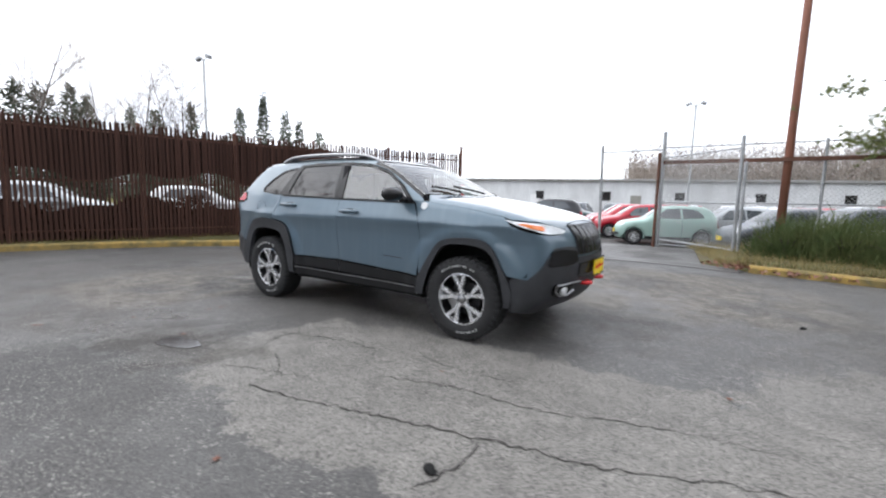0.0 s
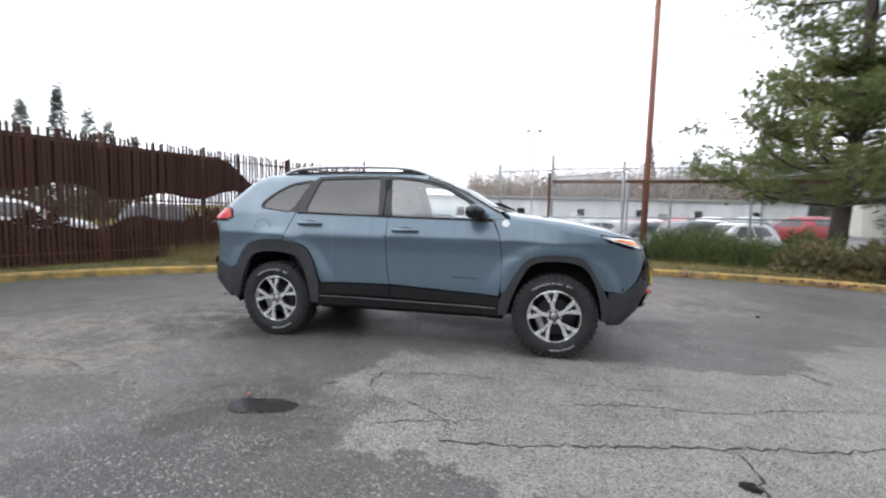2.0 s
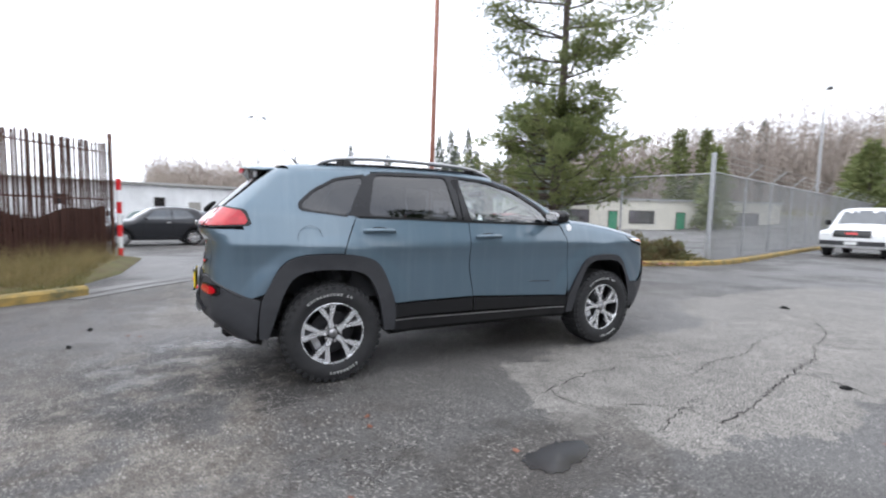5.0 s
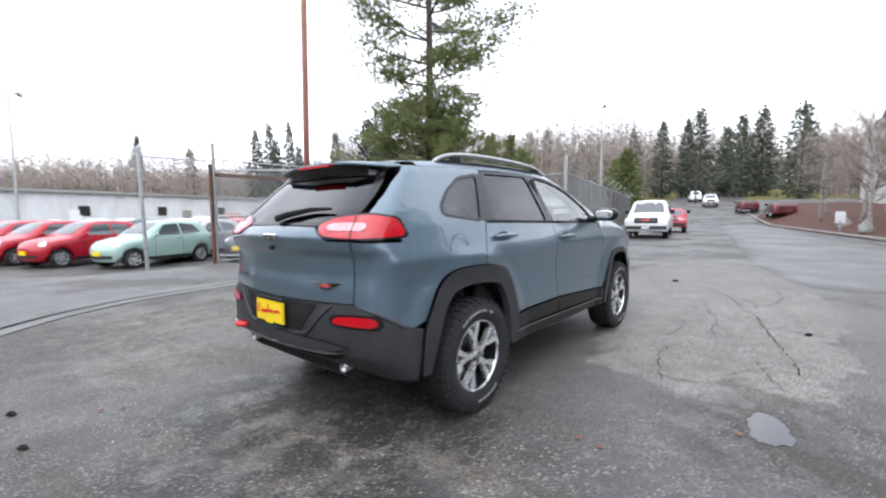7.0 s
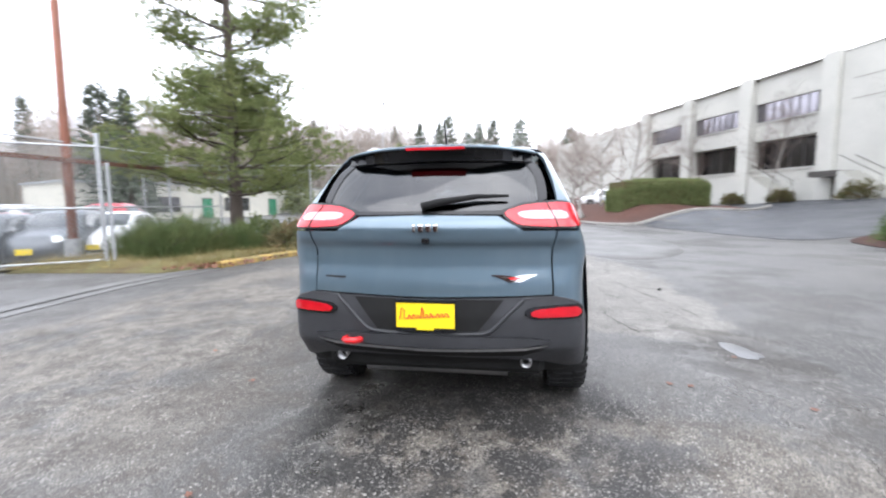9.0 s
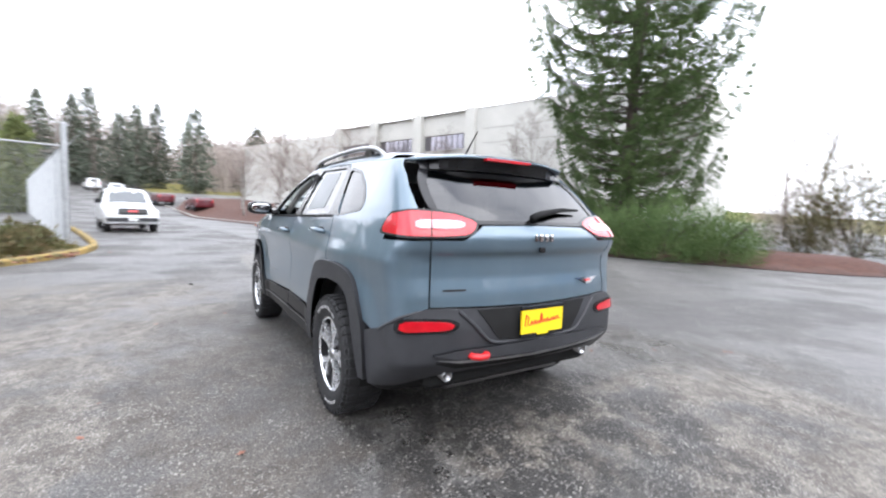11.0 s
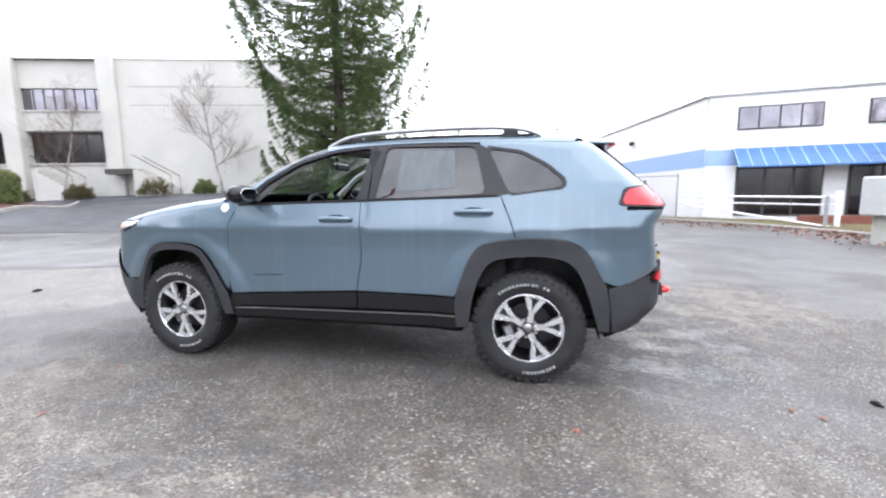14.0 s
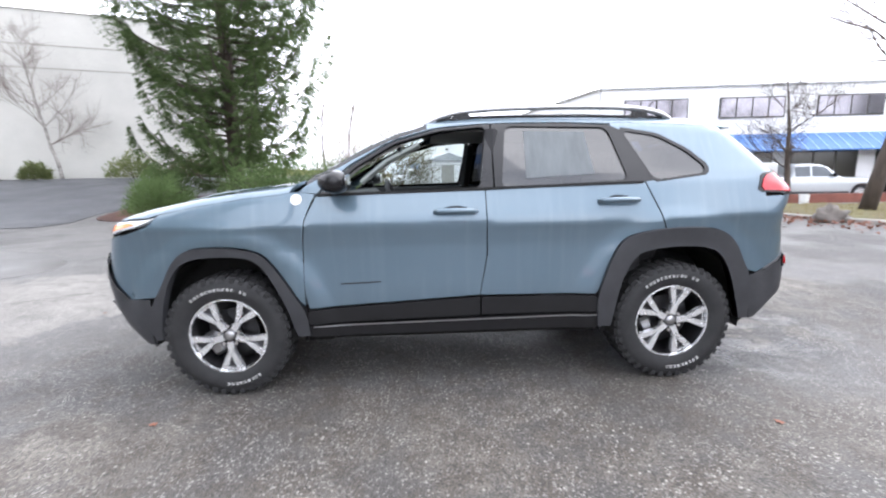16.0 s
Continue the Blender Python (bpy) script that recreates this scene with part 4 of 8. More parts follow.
# ---- white and blue building with awning ----
def blue_building():
    t = thing("shop_building", "two-storey white commercial building with blue stripe and blue awning", "building")
    z0, top = 0.0, 4.62
    ang = math.degrees(math.atan2(0.31, -2.87)) - 180
    m = Matrix.Translation((-7.4, -15.12, z0)) @ pose(0, 0, 0, 0, 0, ang)
    # local x runs back towards -x along the front, the front looks to +y
    part("front_wall_upper", Geo().box((-34, -0.3, 2.65), (0, 0, top), m), M_WHITEWALL, t)
    part("front_wall_lower", Geo().box((-34, -0.3, -0.2), (0, 0, 2.05), m), M_WHITEWALL, t)
    part("stripe", Geo().box((-34, -0.31, 2.05), (0.004, 0.004, 2.65), m), M_BLUEPAINT, t)
    ms = Matrix.Translation((-7.4, -15.12, z0)) @ pose(0, 0, 0, 0, 0, 11.5)
    part("side_wall", Geo().box((-0.3, -46, -0.2), (-.004, -0.10, top), ms), M_WHITEWALL, t)
    part("side_stripe", Geo().box((-0.28, -46, 2.02), (0.006, -0.11, 2.72), ms), M_BLUEPAINT, t)
    part("side_coping", Geo().box((-0.3, -46, top), (.05, -.02, top + .08), ms), M_CONCRETE_D, t)
    for i in range(7):
        y = -5.2 - i * 5.4
        w = part("side_window", Geo().box((-.02, y - 2.2, .75), (.02, y, 1.65), ms), M_CONCRETE_D, t)
        for k in range(3):
            part("pane", Geo().box((.021, y - 2.14 + k * .72, .8), (.03, y - 1.5 + k * .72, 1.6), ms), M_BLDGLASS, w)
    for i in range(3):
        part("wall_lamp", Geo().box((0, -7.2 - i * 9, 3.55), (.22, -6.95 - i * 9, 3.75), ms, .03), M_FRAME, t)
    part("roof", Geo().box((-34, -60, top), (0.08, 0.08, top + 0.07), m), M_GALV, t)
    x = -0.95
    for i in range(7):
        w = part("window", Geo().box((x - 2.6, -0.02, 3.34), (x, 0.03, 4.18), m), M_FRAME, t)
        for k in range(4):
            a = x - 2.6 + 0.05 + k * 0.64
            part("pane", Geo().box((a, 0.032, 3.39), (a + 0.58, 0.045, 4.13), m), M_BLDGLASS, w)
        x -= 3.85
    x = -1.0
    for i in range(8):
        w = part("shopfront", Geo().box((x - 2.7, -0.02, 0.15), (x, 0.03, 2.0), m), M_FRAME, t)
        for k in range(3):
            a = x - 2.7 + 0.06 + k * 0.88
            part("pane", Geo().box((a, 0.032, 0.22), (a + 0.80, 0.045, 1.94), m), M_DARKGLASS, w)
        x -= 3.4
    aw = thing("awning", "long sloping blue ribbed metal awning over the shopfronts", "awning")
    part("sheet", Geo().prism([(0.02, 2.68), (0.95, 1.98), (0.95, 1.93), (0.02, 2.60)], 0.85, 34, m @ pose(0, 0, 0, 0, 0, 90)), M_AWNING, aw)
    for i in range(80):
        part("rib", Geo().prism([(0.02, 2.70), (0.97, 1.99), (0.97, 1.97), (0.02, 2.67)], 0.85 + i * 0.41, 0.88 + i * 0.41, m @ pose(0, 0, 0, 0, 0, 90)), M_BLUEPAINT, aw)


blue_building()

# ---- car bodies: a smooth solid given by its outlines, on which panels are laid ----
def curve(pts, soft=0.04):
    """A smooth function through (where, value) pairs."""
    a = np.array(sorted(pts), float)
    u = np.linspace(a[0, 0], a[-1, 0], 600)
    v = np.interp(u, a[:, 0], a[:, 1])
    n = max(1, int(soft / (u[1] - u[0])))
    k = np.hanning(2 * n + 3)[1:-1]
    k /= k.sum()
    pad = np.concatenate([v[0] - (v[1:len(k) // 2 + 1][::-1] - v[0]), v, v[-1] - (v[-len(k) // 2:-1][::-1] - v[-1])])
    w = np.convolve(pad, k, "valid")[:600]
    return lambda x: np.interp(x, u, w)


def smax(a, b, k):
    return np.maximum(a, b) + np.maximum(k - np.abs(a - b), 0) ** 2 / (4 * k)


class Body:
    def __init__(self, width, taper, nose, tail, top, bottom=0.26, nose_curve=0.30, tail_curve=0.16, crown=0.06, k=0.06, px=1.70, py=0.40, arches=(), step=0.04, flares=()):
        self.W, self.TP, self.X0, self.R0, self.T = curve(width, 0.014), curve(taper, 0.2), curve(nose, 0.03), curve(tail, 0.03), curve(top, 0.06)
        self.bottom, self.nc, self.tc, self.crown, self.k, self.px, self.py, self.arches, self.step = bottom, nose_curve, tail_curve, crown, k, px, py, arches, step
        self.flares = flares

    def f(self, P):
        x, y, z = P[..., 0], np.abs(P[..., 1]), P[..., 2]
        out = self.W(z) * self.TP(x)
        for xc, zc, r0, r1, lift in self.flares:
            u = np.clip((np.hypot(x - xc, z - zc) - r0) / (r1 - r0), 0, 1)
            out = out + lift * (1 - u * u * (3 - 2 * u))
        side = (y - out) * 0.95
        front = (x - self.X0(z) + self.nc * y ** 2.2) * 0.95
        rear = (self.R0(z) + self.tc * y ** 2.4 - x) * 0.9
        top = (z - self.T(x) + self.crown * (y / 0.7) ** 2.5) * 0.8
        g = smax(side, top, self.k)
        g = smax(g, front, self.k * 1.6)
        g = smax(g, rear, self.k * 1.5)
        return smax(g, self.bottom - z, 0.05)

    def grad(self, P):
        e = 1e-3
        g = np.stack([self.f(P + d) - self.f(P - d) for d in np.eye(3) * e], -1)
        return g / (np.linalg.norm(g, axis=-1, keepdims=True) + 1e-9)

    def cast(self, o, d, level=0.0):
        lo, hi = np.zeros(len(o)), np.full(len(o), 1.9)
        for _ in range(32):
            mid = (lo + hi) / 2
            out = self.f(o + d * mid[:, None]) > level
            hi, lo = np.where(out, mid, hi), np.where(out, lo, mid)
        return o + d * lo[:, None]

    def ring(self, s, z, end):
        """Way round the body from the middle of one end: s metres round (left is +), at height z."""
        a, sg = np.abs(s), np.sign(s) + (s == 0)
        c = np.pi / 4
        phi = np.clip((a - self.py) / 0.5, 0, np.pi / 2)
        x = np.where(a > self.py + c, self.px - (a - self.py - c), self.px)
        o = np.stack([end * x, np.minimum(a, self.py) * sg, z], -1)
        d = np.stack([end * np.cos(phi), np.sin(phi) * sg * (a > self.py), np.zeros_like(a)], -1)
        d = np.where((a > self.py + c)[:, None], np.stack([0 * a, sg, 0 * a], -1), d)
        return o, d

    def s_of(self, x, y, end):
        """The way round for a place near the surface."""
        X, Y, sg = end * x, abs(y), (1 if y >= 0 else -1)
        if X <= self.px:
            return sg * (self.py + np.pi / 4 + self.px - X)
        if Y <= self.py:
            return sg * Y
        return sg * (self.py + 0.5 * math.atan2(Y - self.py, X - self.px))

    def lay(self, poly, mode="ring", end=-1, holes=(), level=0.0, thick=0.018, step=None, rounds=0, inset=0.0, mirror=False):
        """A panel with the given outline on the surface. ring: corners as (x, y, z); top: corners as (x, y)."""
        step = step or self.step

        def flat(q):
            return [(self.s_of(x, y, end), z) for x, y, z in q] if mode == "ring" else [tuple(p) for p in q]
        P = flat(poly)
        hs = [flat(q) for q in holes]
        if rounds:
            P = chaikin(resample(P, 0.12), rounds)
        hs = [chaikin(resample(q, 0.12), 2) for q in hs]
        P = np.array(P)
        if inset:
            c = P.mean(0)
            n = np.roll(P, -1, 0) - np.roll(P, 1, 0)
            n = np.stack([n[:, 1], -n[:, 0]], 1) / (np.linalg.norm(n, axis=1)[:, None] + 1e-9)
            area = np.sum(P[:, 0] * np.roll(P[:, 1], -1) - np.roll(P[:, 0], -1) * P[:, 1])
            P = P - n * inset * np.sign(area)
        V, tris, rims = fill2d(P, step, hs)
        if mode == "ring":
            o, d = self.ring(V[:, 0], V[:, 1], end)
        else:
            o = np.column_stack([V, np.full(len(V), 0.75)])
            d = np.tile((0.0, 0, 1), (len(V), 1))
        Q = self.cast(o, d, level)
        N = self.grad(Q)
        if mirror:
            Q, N = Q * (1, -1, 1), N * (1, -1, 1)
        a, b, c = (Q[[t[i] for t in tris]] for i in range(3))
        flip = np.mean(np.sum(np.cross(b - a, c - a) * N[[t[0] for t in tris]], 1)) < 0
        tris = [t[::-1] for t in tris] if flip else tris
        verts, norm, faces = list(Q), list(N), list(tris)
        for loop in rims:
            k, n = len(verts), len(loop)
            verts += [Q[i] for i in loop] + [Q[i] - N[i] * thick for i in loop]
            mid = Q[loop].mean(0)
            for i in loop:
                w = Q[i] - mid
                w = w - N[i] * (w @ N[i])
                norm.append(w / (np.linalg.norm(w) + 1e-9))
            norm += norm[-n:]
            for i in range(n):
                j = (i + 1) % n
                faces.append((k + i, k + j, k + n + j, k + n + i))
        return verts, faces, norm

    def panel(self, name, material, parent, *a, label="", **kw):
        v, f, n = self.lay(*a, **kw)
        me = bpy.data.meshes.new(name)
        me.from_pydata([tuple(p) for p in v], [], f)
        me.materials.append(material)
        me.shade_smooth()
        me.normals_split_custom_set_from_vertices([tuple(p) for p in n])
        return part(name, me, None, parent, label)

    def solid(self, name, material, parent, cell=0.06, level=0.0, zmax=9.0, cut=None, label=""):
        """The whole body as one closed mesh (surface nets), with its wheel arches cut out."""
        lo = np.array([float(self.R0(np.linspace(0.3, 1.6, 30)).min()) - 0.2, -1.1, 0.1])
        hi = np.array([float(self.X0(np.linspace(0.3, 1.6, 30)).max()) + 0.2, 1.1, float(self.T(np.linspace(-2, 2, 50)).max()) + 0.15])
        n = np.ceil((hi - lo) / cell).astype(int) + 1
        ax = [lo[i] + cell * np.arange(n[i]) for i in range(3)]
        P = np.stack(np.meshgrid(*ax, indexing="ij"), -1)

        def F(P):
            v = self.f(P) - level
            for xc, zc, r, yin in self.arches:
                v = np.maximum(v, np.minimum(r - np.hypot(P[..., 0] - xc, P[..., 2] - zc), np.abs(P[..., 1]) - yin))
            v = np.maximum(v, P[..., 2] - zmax)
            return v if cut is None else np.maximum(v, cut(P))
        val = F(P)
        sgn = val < 0
        corner = np.zeros(tuple(n - 1), int)
        for i in (0, 1):
            for j in (0, 1):
                for k in (0, 1):
                    corner += sgn[i:n[0] - 1 + i, j:n[1] - 1 + j, k:n[2] - 1 + k]
        act = (corner > 0) & (corner < 8)
        idx = -np.ones(act.shape, int)
        idx[act] = np.arange(act.sum())
        C = P[:-1, :-1, :-1][act] + cell / 2
        for _ in range(6):
            e = 1e-3
            g = np.stack([(F(C + d) - F(C - d)) / (2 * e) for d in np.eye(3) * e], -1)
            C = C - np.clip(F(C), -cell * 0.5, cell * 0.5)[:, None] * g / ((g * g).sum(-1, keepdims=True) + 1e-6)
        faces = []
        for a in range(3):
            b, c = (a + 1) % 3, (a + 2) % 3
            sl = [slice(None)] * 3
            sl[a] = slice(0, -1)
            sr = list(sl)
            sr[a] = slice(1, None)
            ch = np.argwhere(sgn[tuple(sl)] != sgn[tuple(sr)])
            for q in ch:
                if 0 < q[b] < n[b] - 1 and 0 < q[c] < n[c] - 1:
                    o = np.zeros((4, 3), int)
                    o[1, b] = o[2, b] = o[2, c] = o[3, c] = -1
                    t = [int(idx[tuple(q + w)]) for w in o]
                    if min(t) >= 0:
                        faces.append(t if not sgn[tuple(q)] else t[::-1])
        return part(name, Geo().add(C, faces), material, parent, label, smooth=True)


def wheel(parent, x, y, r=0.37, w=0.235, side=1, rim_r=0.228, fancy=True, steer=0.0, rim=None, phase=-18):
    """A wheel: tyre, rim with forked spokes, hub cap, nuts and brake disc."""
    m = pose(x, y, r, 0, 0, (0 if side > 0 else 180) + steer)
    wh = part("wheel", Geo().tube([m @ Vector((0, -w * 0.4, 0)), m @ Vector((0, w * 0.15, 0))], 0.05, 10), M_RIMDARK, parent)
    o = w / 2
    prof = [(rim_r - 0.01, -o * 0.8), (rim_r + 0.03, -o), (r * 0.80, -o * 1.06), (r * 0.94, -o * 0.98), (r - 0.008, -o * 0.72), (r - 0.004, 0), (r - 0.008, o * 0.72), (r * 0.94, o * 0.98),
            (r * 0.80, o * 1.06), (rim_r + 0.03, o), (rim_r - 0.004, o * 0.86)]
    n = 56 if fancy else 22
    tyre = part("tyre", Geo().revolve(prof, n, m), M_TYRE, wh, "black all-terrain tyre with raised white lettering" if fancy else "", smooth=True)
    if fancy:
        lug = Geo()
        for i in range(40):
            a = i / 40 * 360
            for s in (-1, 1):
                q = m @ pose(0, 0, 0, 0, a + (4.5 if s < 0 else 0)) 
                lug.box((r - 0.035, s * o * 0.62 - 0.030, -0.018), (r + 0.000, s * o * 0.62 + 0.032, 0.016), q)
                lug.box((r * 0.90, s * o * 0.93 - 0.012, -0.014), (r - 0.016, s * o * 0.93 + 0.012, 0.014), q)
            lug.box((r - 0.03, -0.032, -0.014), (r + 0.002, 0.032, 0.012), m @ pose(0, 0, 0, 0, a + 2))
        part("tread", lug, M_TYRE, wh)
        for a0, cnt in ((52, 14), (235, 9)):
            for i in range(cnt):
                if cnt == 14 and i == 11:
                    continue
                a = a0 + i * 4.9
                q = m @ pose(0, 0, 0, 0, -a)
                let = Geo().box((r * 0.775, o * 1.045, -0.0075), (r * 0.783, o * 1.068, 0.0075), q)
                let.box((r * 0.809, o * 1.045, -0.0075), (r * 0.817, o * 1.066, 0.0075), q)
                let.box((r * 0.775, o * 1.045, -0.0075), (r * 0.817, o * 1.068, -0.0035 if i % 3 else 0.0), q)
                if i % 2:
                    let.box((r * 0.775, o * 1.045, 0.0035), (r * 0.817, o * 1.068, 0.0075), q)
                part("sidewall_mark", let, M_LETTER, wh)
    R = rim_r
    part("rim_lip", Geo().revolve([(R - .002, o * 0.84), (R + 0.003, o * 0.89), (R - 0.004, o * 0.90), (R - 0.008, o * 0.80)], n, m), rim or M_ALU, wh)
    part("rim", Geo().revolve([(R - 0.014, o * 0.80), (R - 0.03, -o * 0.6), (0.06, -o * 0.7)], n, m), M_RIMDARK if fancy else (rim or M_ALU), wh)
    part("brake_disc", Geo().revolve([(0.05, o * 0.10), (0.15, o * 0.10), (0.15, o * 0.02), (0.05, o * 0.02)], 32, m, close=True), M_RIMDARK if fancy else M_STEEL, wh)
    if not fancy:
        sp = Geo()
        for i in range(7):
            q = m @ pose(0, 0, 0, 0, i * 360 / 7)
            sp.box((0.03, o * 0.5, -0.022), (R - 0.008, o * 0.78, 0.022), q)
        sp.revolve([(0.001, o * 0.84), (0.05, o * 0.80), (0.055, o * 0.5)], 12, m)
        part("spoke_disc", sp, rim or M_ALU, wh)
        return wh
    part("caliper", Geo().box((0.09, -0.0, -0.09), (0.18, o * 0.35, 0.07), m @ pose(0, 0, 0, 0, 25), 0.02), M_STEEL, wh)
    for i in range(5):
        q = m @ pose(0, 0, 0, 0, i * 72 + phase)
        y0, y1 = o * 0.55, o * 0.80
        # forked spoke: stem, two arms and the dark pocket between them
        g = Geo()

        def slab(poly, a, b, c=None):
            k = len(poly)
            vs = [q @ Vector((px, a - 0.10 * (0.2 - px) * 0.4, pz)) for px, pz in poly] + [q @ Vector((px, b - 0.02 * (0.228 - px), pz)) for px, pz in poly]
            g.add(vs, [tuple(range(k)), tuple(range(2 * k - 1, k - 1, -1))] + [(j, j + k, (j + 1) % k + k, (j + 1) % k) for j in range(k)])
        slab([(0.040, -0.021), (0.108, -0.017), (0.108, 0.017), (0.040, 0.021)], y0, y1)
        slab([(0.100, -0.0175), (R - 0.016, -0.072), (R - 0.006, -0.036), (0.158, -0.009), (0.118, -0.001)], y0, y1)
        slab([(0.100, 0.0175), (0.118, 0.001), (0.158, 0.009), (R - 0.006, 0.036), (R - 0.016, 0.072)], y0, y1)
        slab([(R - 0.024, -0.034), (R - 0.004, -0.036), (R - 0.004, 0.036), (R - 0.024, 0.034)], y0 + .004, y1 - .004)
        part("spoke", g, M_ALU, wh)
        gd = Geo()
        g = gd
        slab([(0.150, -0.009), (R - 0.020, -0.036), (R - 0.020, 0.036), (0.150, 0.009)], y0 - 0.020, y0 + 0.004)
        part("spoke_pocket", gd, M_RIMDARK, wh)
        part("wheel_nut", Geo().tube([q @ Vector((0.050, o * 0.6, 0.034)), q @ Vector((0.050, o * 0.80, 0.034))], 0.0105, 6), M_CHROME, wh)
    part("hub_cap", Geo().revolve([(0.001, o * 0.84), (0.026, o * 0.83), (0.031, o * 0.79), (0.034, o * 0.5)], 20, m), M_STEEL, wh, smooth=True)
    return wh


# ---- the parked SUV ----
suv = thing("suv", "clean grey-blue compact SUV with black wheel-arch cladding and yellow dealer plates", "car")
B = Body(width=[(0.2, .84), (.3, .86), (.45, .872), (.6, .876), (.75, .872), (.88, .872), (.98, .884), (1.015, .893), (1.06, .882), (1.12, .862), (1.18, .842), (1.22, .830), (1.30, .795), (1.42, .735), (1.55, .668), (1.62, .632), (1.68, .60), (1.8, .5)],
         taper=[(-2.4, .90), (-2.1, .93), (-1.7, .975), (-1.3, .995), (-.8, 1), (.8, 1), (1.3, .992), (1.7, .965), (2.0, .925), (2.3, .88)],
         nose=[(0.2, 2.00), (.3, 2.07), (.42, 2.18), (.55, 2.235), (.7, 2.26), (.85, 2.245), (.95, 2.225), (1.02, 2.20), (1.1, 2.18), (1.8, 2.1)],
         tail=[(0.2, -2.02), (.33, -2.06), (.42, -2.16), (.52, -2.25), (.70, -2.255), (.79, -2.24), (.86, -2.238), (.95, -2.222), (1.05, -2.222), (1.085, -2.256), (1.15, -2.272), (1.19, -2.255), (1.22, -2.215), (1.30, -2.14), (1.40, -2.03), (1.5, -1.92), (1.58, -1.82), (1.64, -1.72), (1.8, -1.5)],
         top=[(-2.4, 1.50), (-2.0, 1.605), (-1.7, 1.635), (-1.3, 1.658), (-.85, 1.672), (-.4, 1.675), (-.1, 1.668), (.12, 1.645), (.32, 1.59), (.52, 1.505), (.72, 1.395), (.90, 1.30), (.98, 1.275), (1.2, 1.255), (1.5, 1.215), (1.8, 1.155), (2.0, 1.10), (2.12, 1.05), (2.3, .95)],
         bottom=0.27, nose_curve=0.30, tail_curve=0.20, crown=0.026, arches=[(1.36, .40, .47, .60), (-1.36, .40, .47, .60)], flares=[(1.35, .40, .53, .66, .020), (-1.37, .42, .54, .68, .020)])


def side_pair(name, material, poly, label="", parent=None, **kw):
    """The same panel on both sides of the car."""
    obs = []
    for mir in (False, True):
        obs.append(B.panel(name, material, parent or suv, poly, mirror=mir, label=label, **kw))
    return obs


Y = 0.87


def ring_at(p, end):
    """Where a place given near the surface lies on it."""
    o, d = B.ring(np.array([B.s_of(p[0], p[1], end)]), np.array([p[2]]), end)
    return B.cast(o, d)[0]


def shoulder(x):
    """The turn from the side to the top of the body."""
    ys = np.linspace(.45, .92, 160)
    P = B.cast(np.column_stack([np.full(160, x), ys, np.full(160, .75)]), np.tile((0., 0, 1), (160, 1)))
    N = B.grad(P)
    return P[int(np.argmax(N[:, 1] > N[:, 2] * 1.15))]


def ovoid(c, r, p=.7, n=24, k=14, nose=0.0):
    """A rounded box, narrowing towards +x by nose."""
    g, e = Geo(), lambda v: math.copysign(abs(v) ** p, v)
    for j in range(k + 1):
        b = -math.pi / 2 + math.pi * j / k
        for i in range(n):
            a = 2 * math.pi * i / n
            x = e(math.cos(a)) * e(math.cos(b))
            w = 1 - nose * max(x, 0)
            g.v.append((c[0] + r[0] * x, c[1] + r[1] * e(math.sin(a)) * e(math.cos(b)) * w, c[2] + r[2] * e(math.sin(b)) * w))
    g.f = [(j * n + i, j * n + (i + 1) % n, j * n + n + (i + 1) % n, j * n + n + i) for j in range(k) for i in range(n)]
    return g


EDGE = [shoulder(x) for x in (1.70, 1.6, 1.45, 1.3, 1.15, 1.03, .96)]
ROOF = [shoulder(x) for x in (.86, .72, .58, .44, .30, .14, 0., -.2, -.5, -.8, -1.08, -1.3, -1.5, -1.64)]
LAMP_TOP = [ring_at(q, 1) for q in ((1.78, .80, 1.080), (1.90, .745, 1.070), (2.02, .68, 1.052), (2.11, .59, 1.030), (2.16, .50, 1.004), (2.2, .40, 1.046), (2.15, .2, 1.060))]
# dark core below the panels, and the floor
B.solid("underbody", M_MATT, suv, cell=0.05, level=-0.028, zmax=1.14,
        cut=lambda P: np.minimum(np.minimum(P[..., 2] - 0.62, 0.86 - P[..., 0]), np.minimum(P[..., 0] + 1.95, 0.76 - np.abs(P[..., 1]))))



# doors
def bent(*pts):
    """A softly cornered line on the car's side, from (along, up) pairs."""
    return [(float(x), Y, float(z)) for x, z in chaikin(pts, 2, False)]


F_OUT = bent((.868, .36), (.882, .50), (.925, .575), (1.015, .728), (1.095, .842), (1.17, .888), (1.335, .910), (1.52, .906), (1.605, .870), (1.67, .788), (1.73, .668), (1.79, .58), (1.83, .46), (1.80, .35))
F_IN = bent((1.752, .35), (1.752, .443), (1.70, .66), (1.625, .795), (1.535, .842), (1.385, .856), (1.225, .850), (1.148, .815), (1.09, .740), (1.0, .560), (.945, .36))
R_OUT = bent((-.885, .36), (-.872, .545), (-.912, .668), (-.955, .784), (-1.003, .873), (-1.068, .924), (-1.214, .953), (-1.376, .962), (-1.537, .958), (-1.655, .932), (-1.737, .862), (-1.796, .735), (-1.842, .655), (-1.862, .50), (-1.862, .37))
R_IN = bent((-1.80, .37), (-1.755, .52), (-1.70, .70), (-1.63, .805), (-1.527, .842), (-1.347, .850), (-1.16, .828), (-1.094, .785), (-1.042, .700), (-1.002, .584), (-.965, .36))
fdoor = side_pair("front_door", M_PAINT, [(-.155, Y, .575), (.868, Y, .525), (.888, Y, .62), (.889, Y, .70), (.887, Y, .90), (.865, Y, 1.06), (.80, Y, 1.19), (-.195, Y, 1.205), (-.20, Y, .82)], inset=.0015)
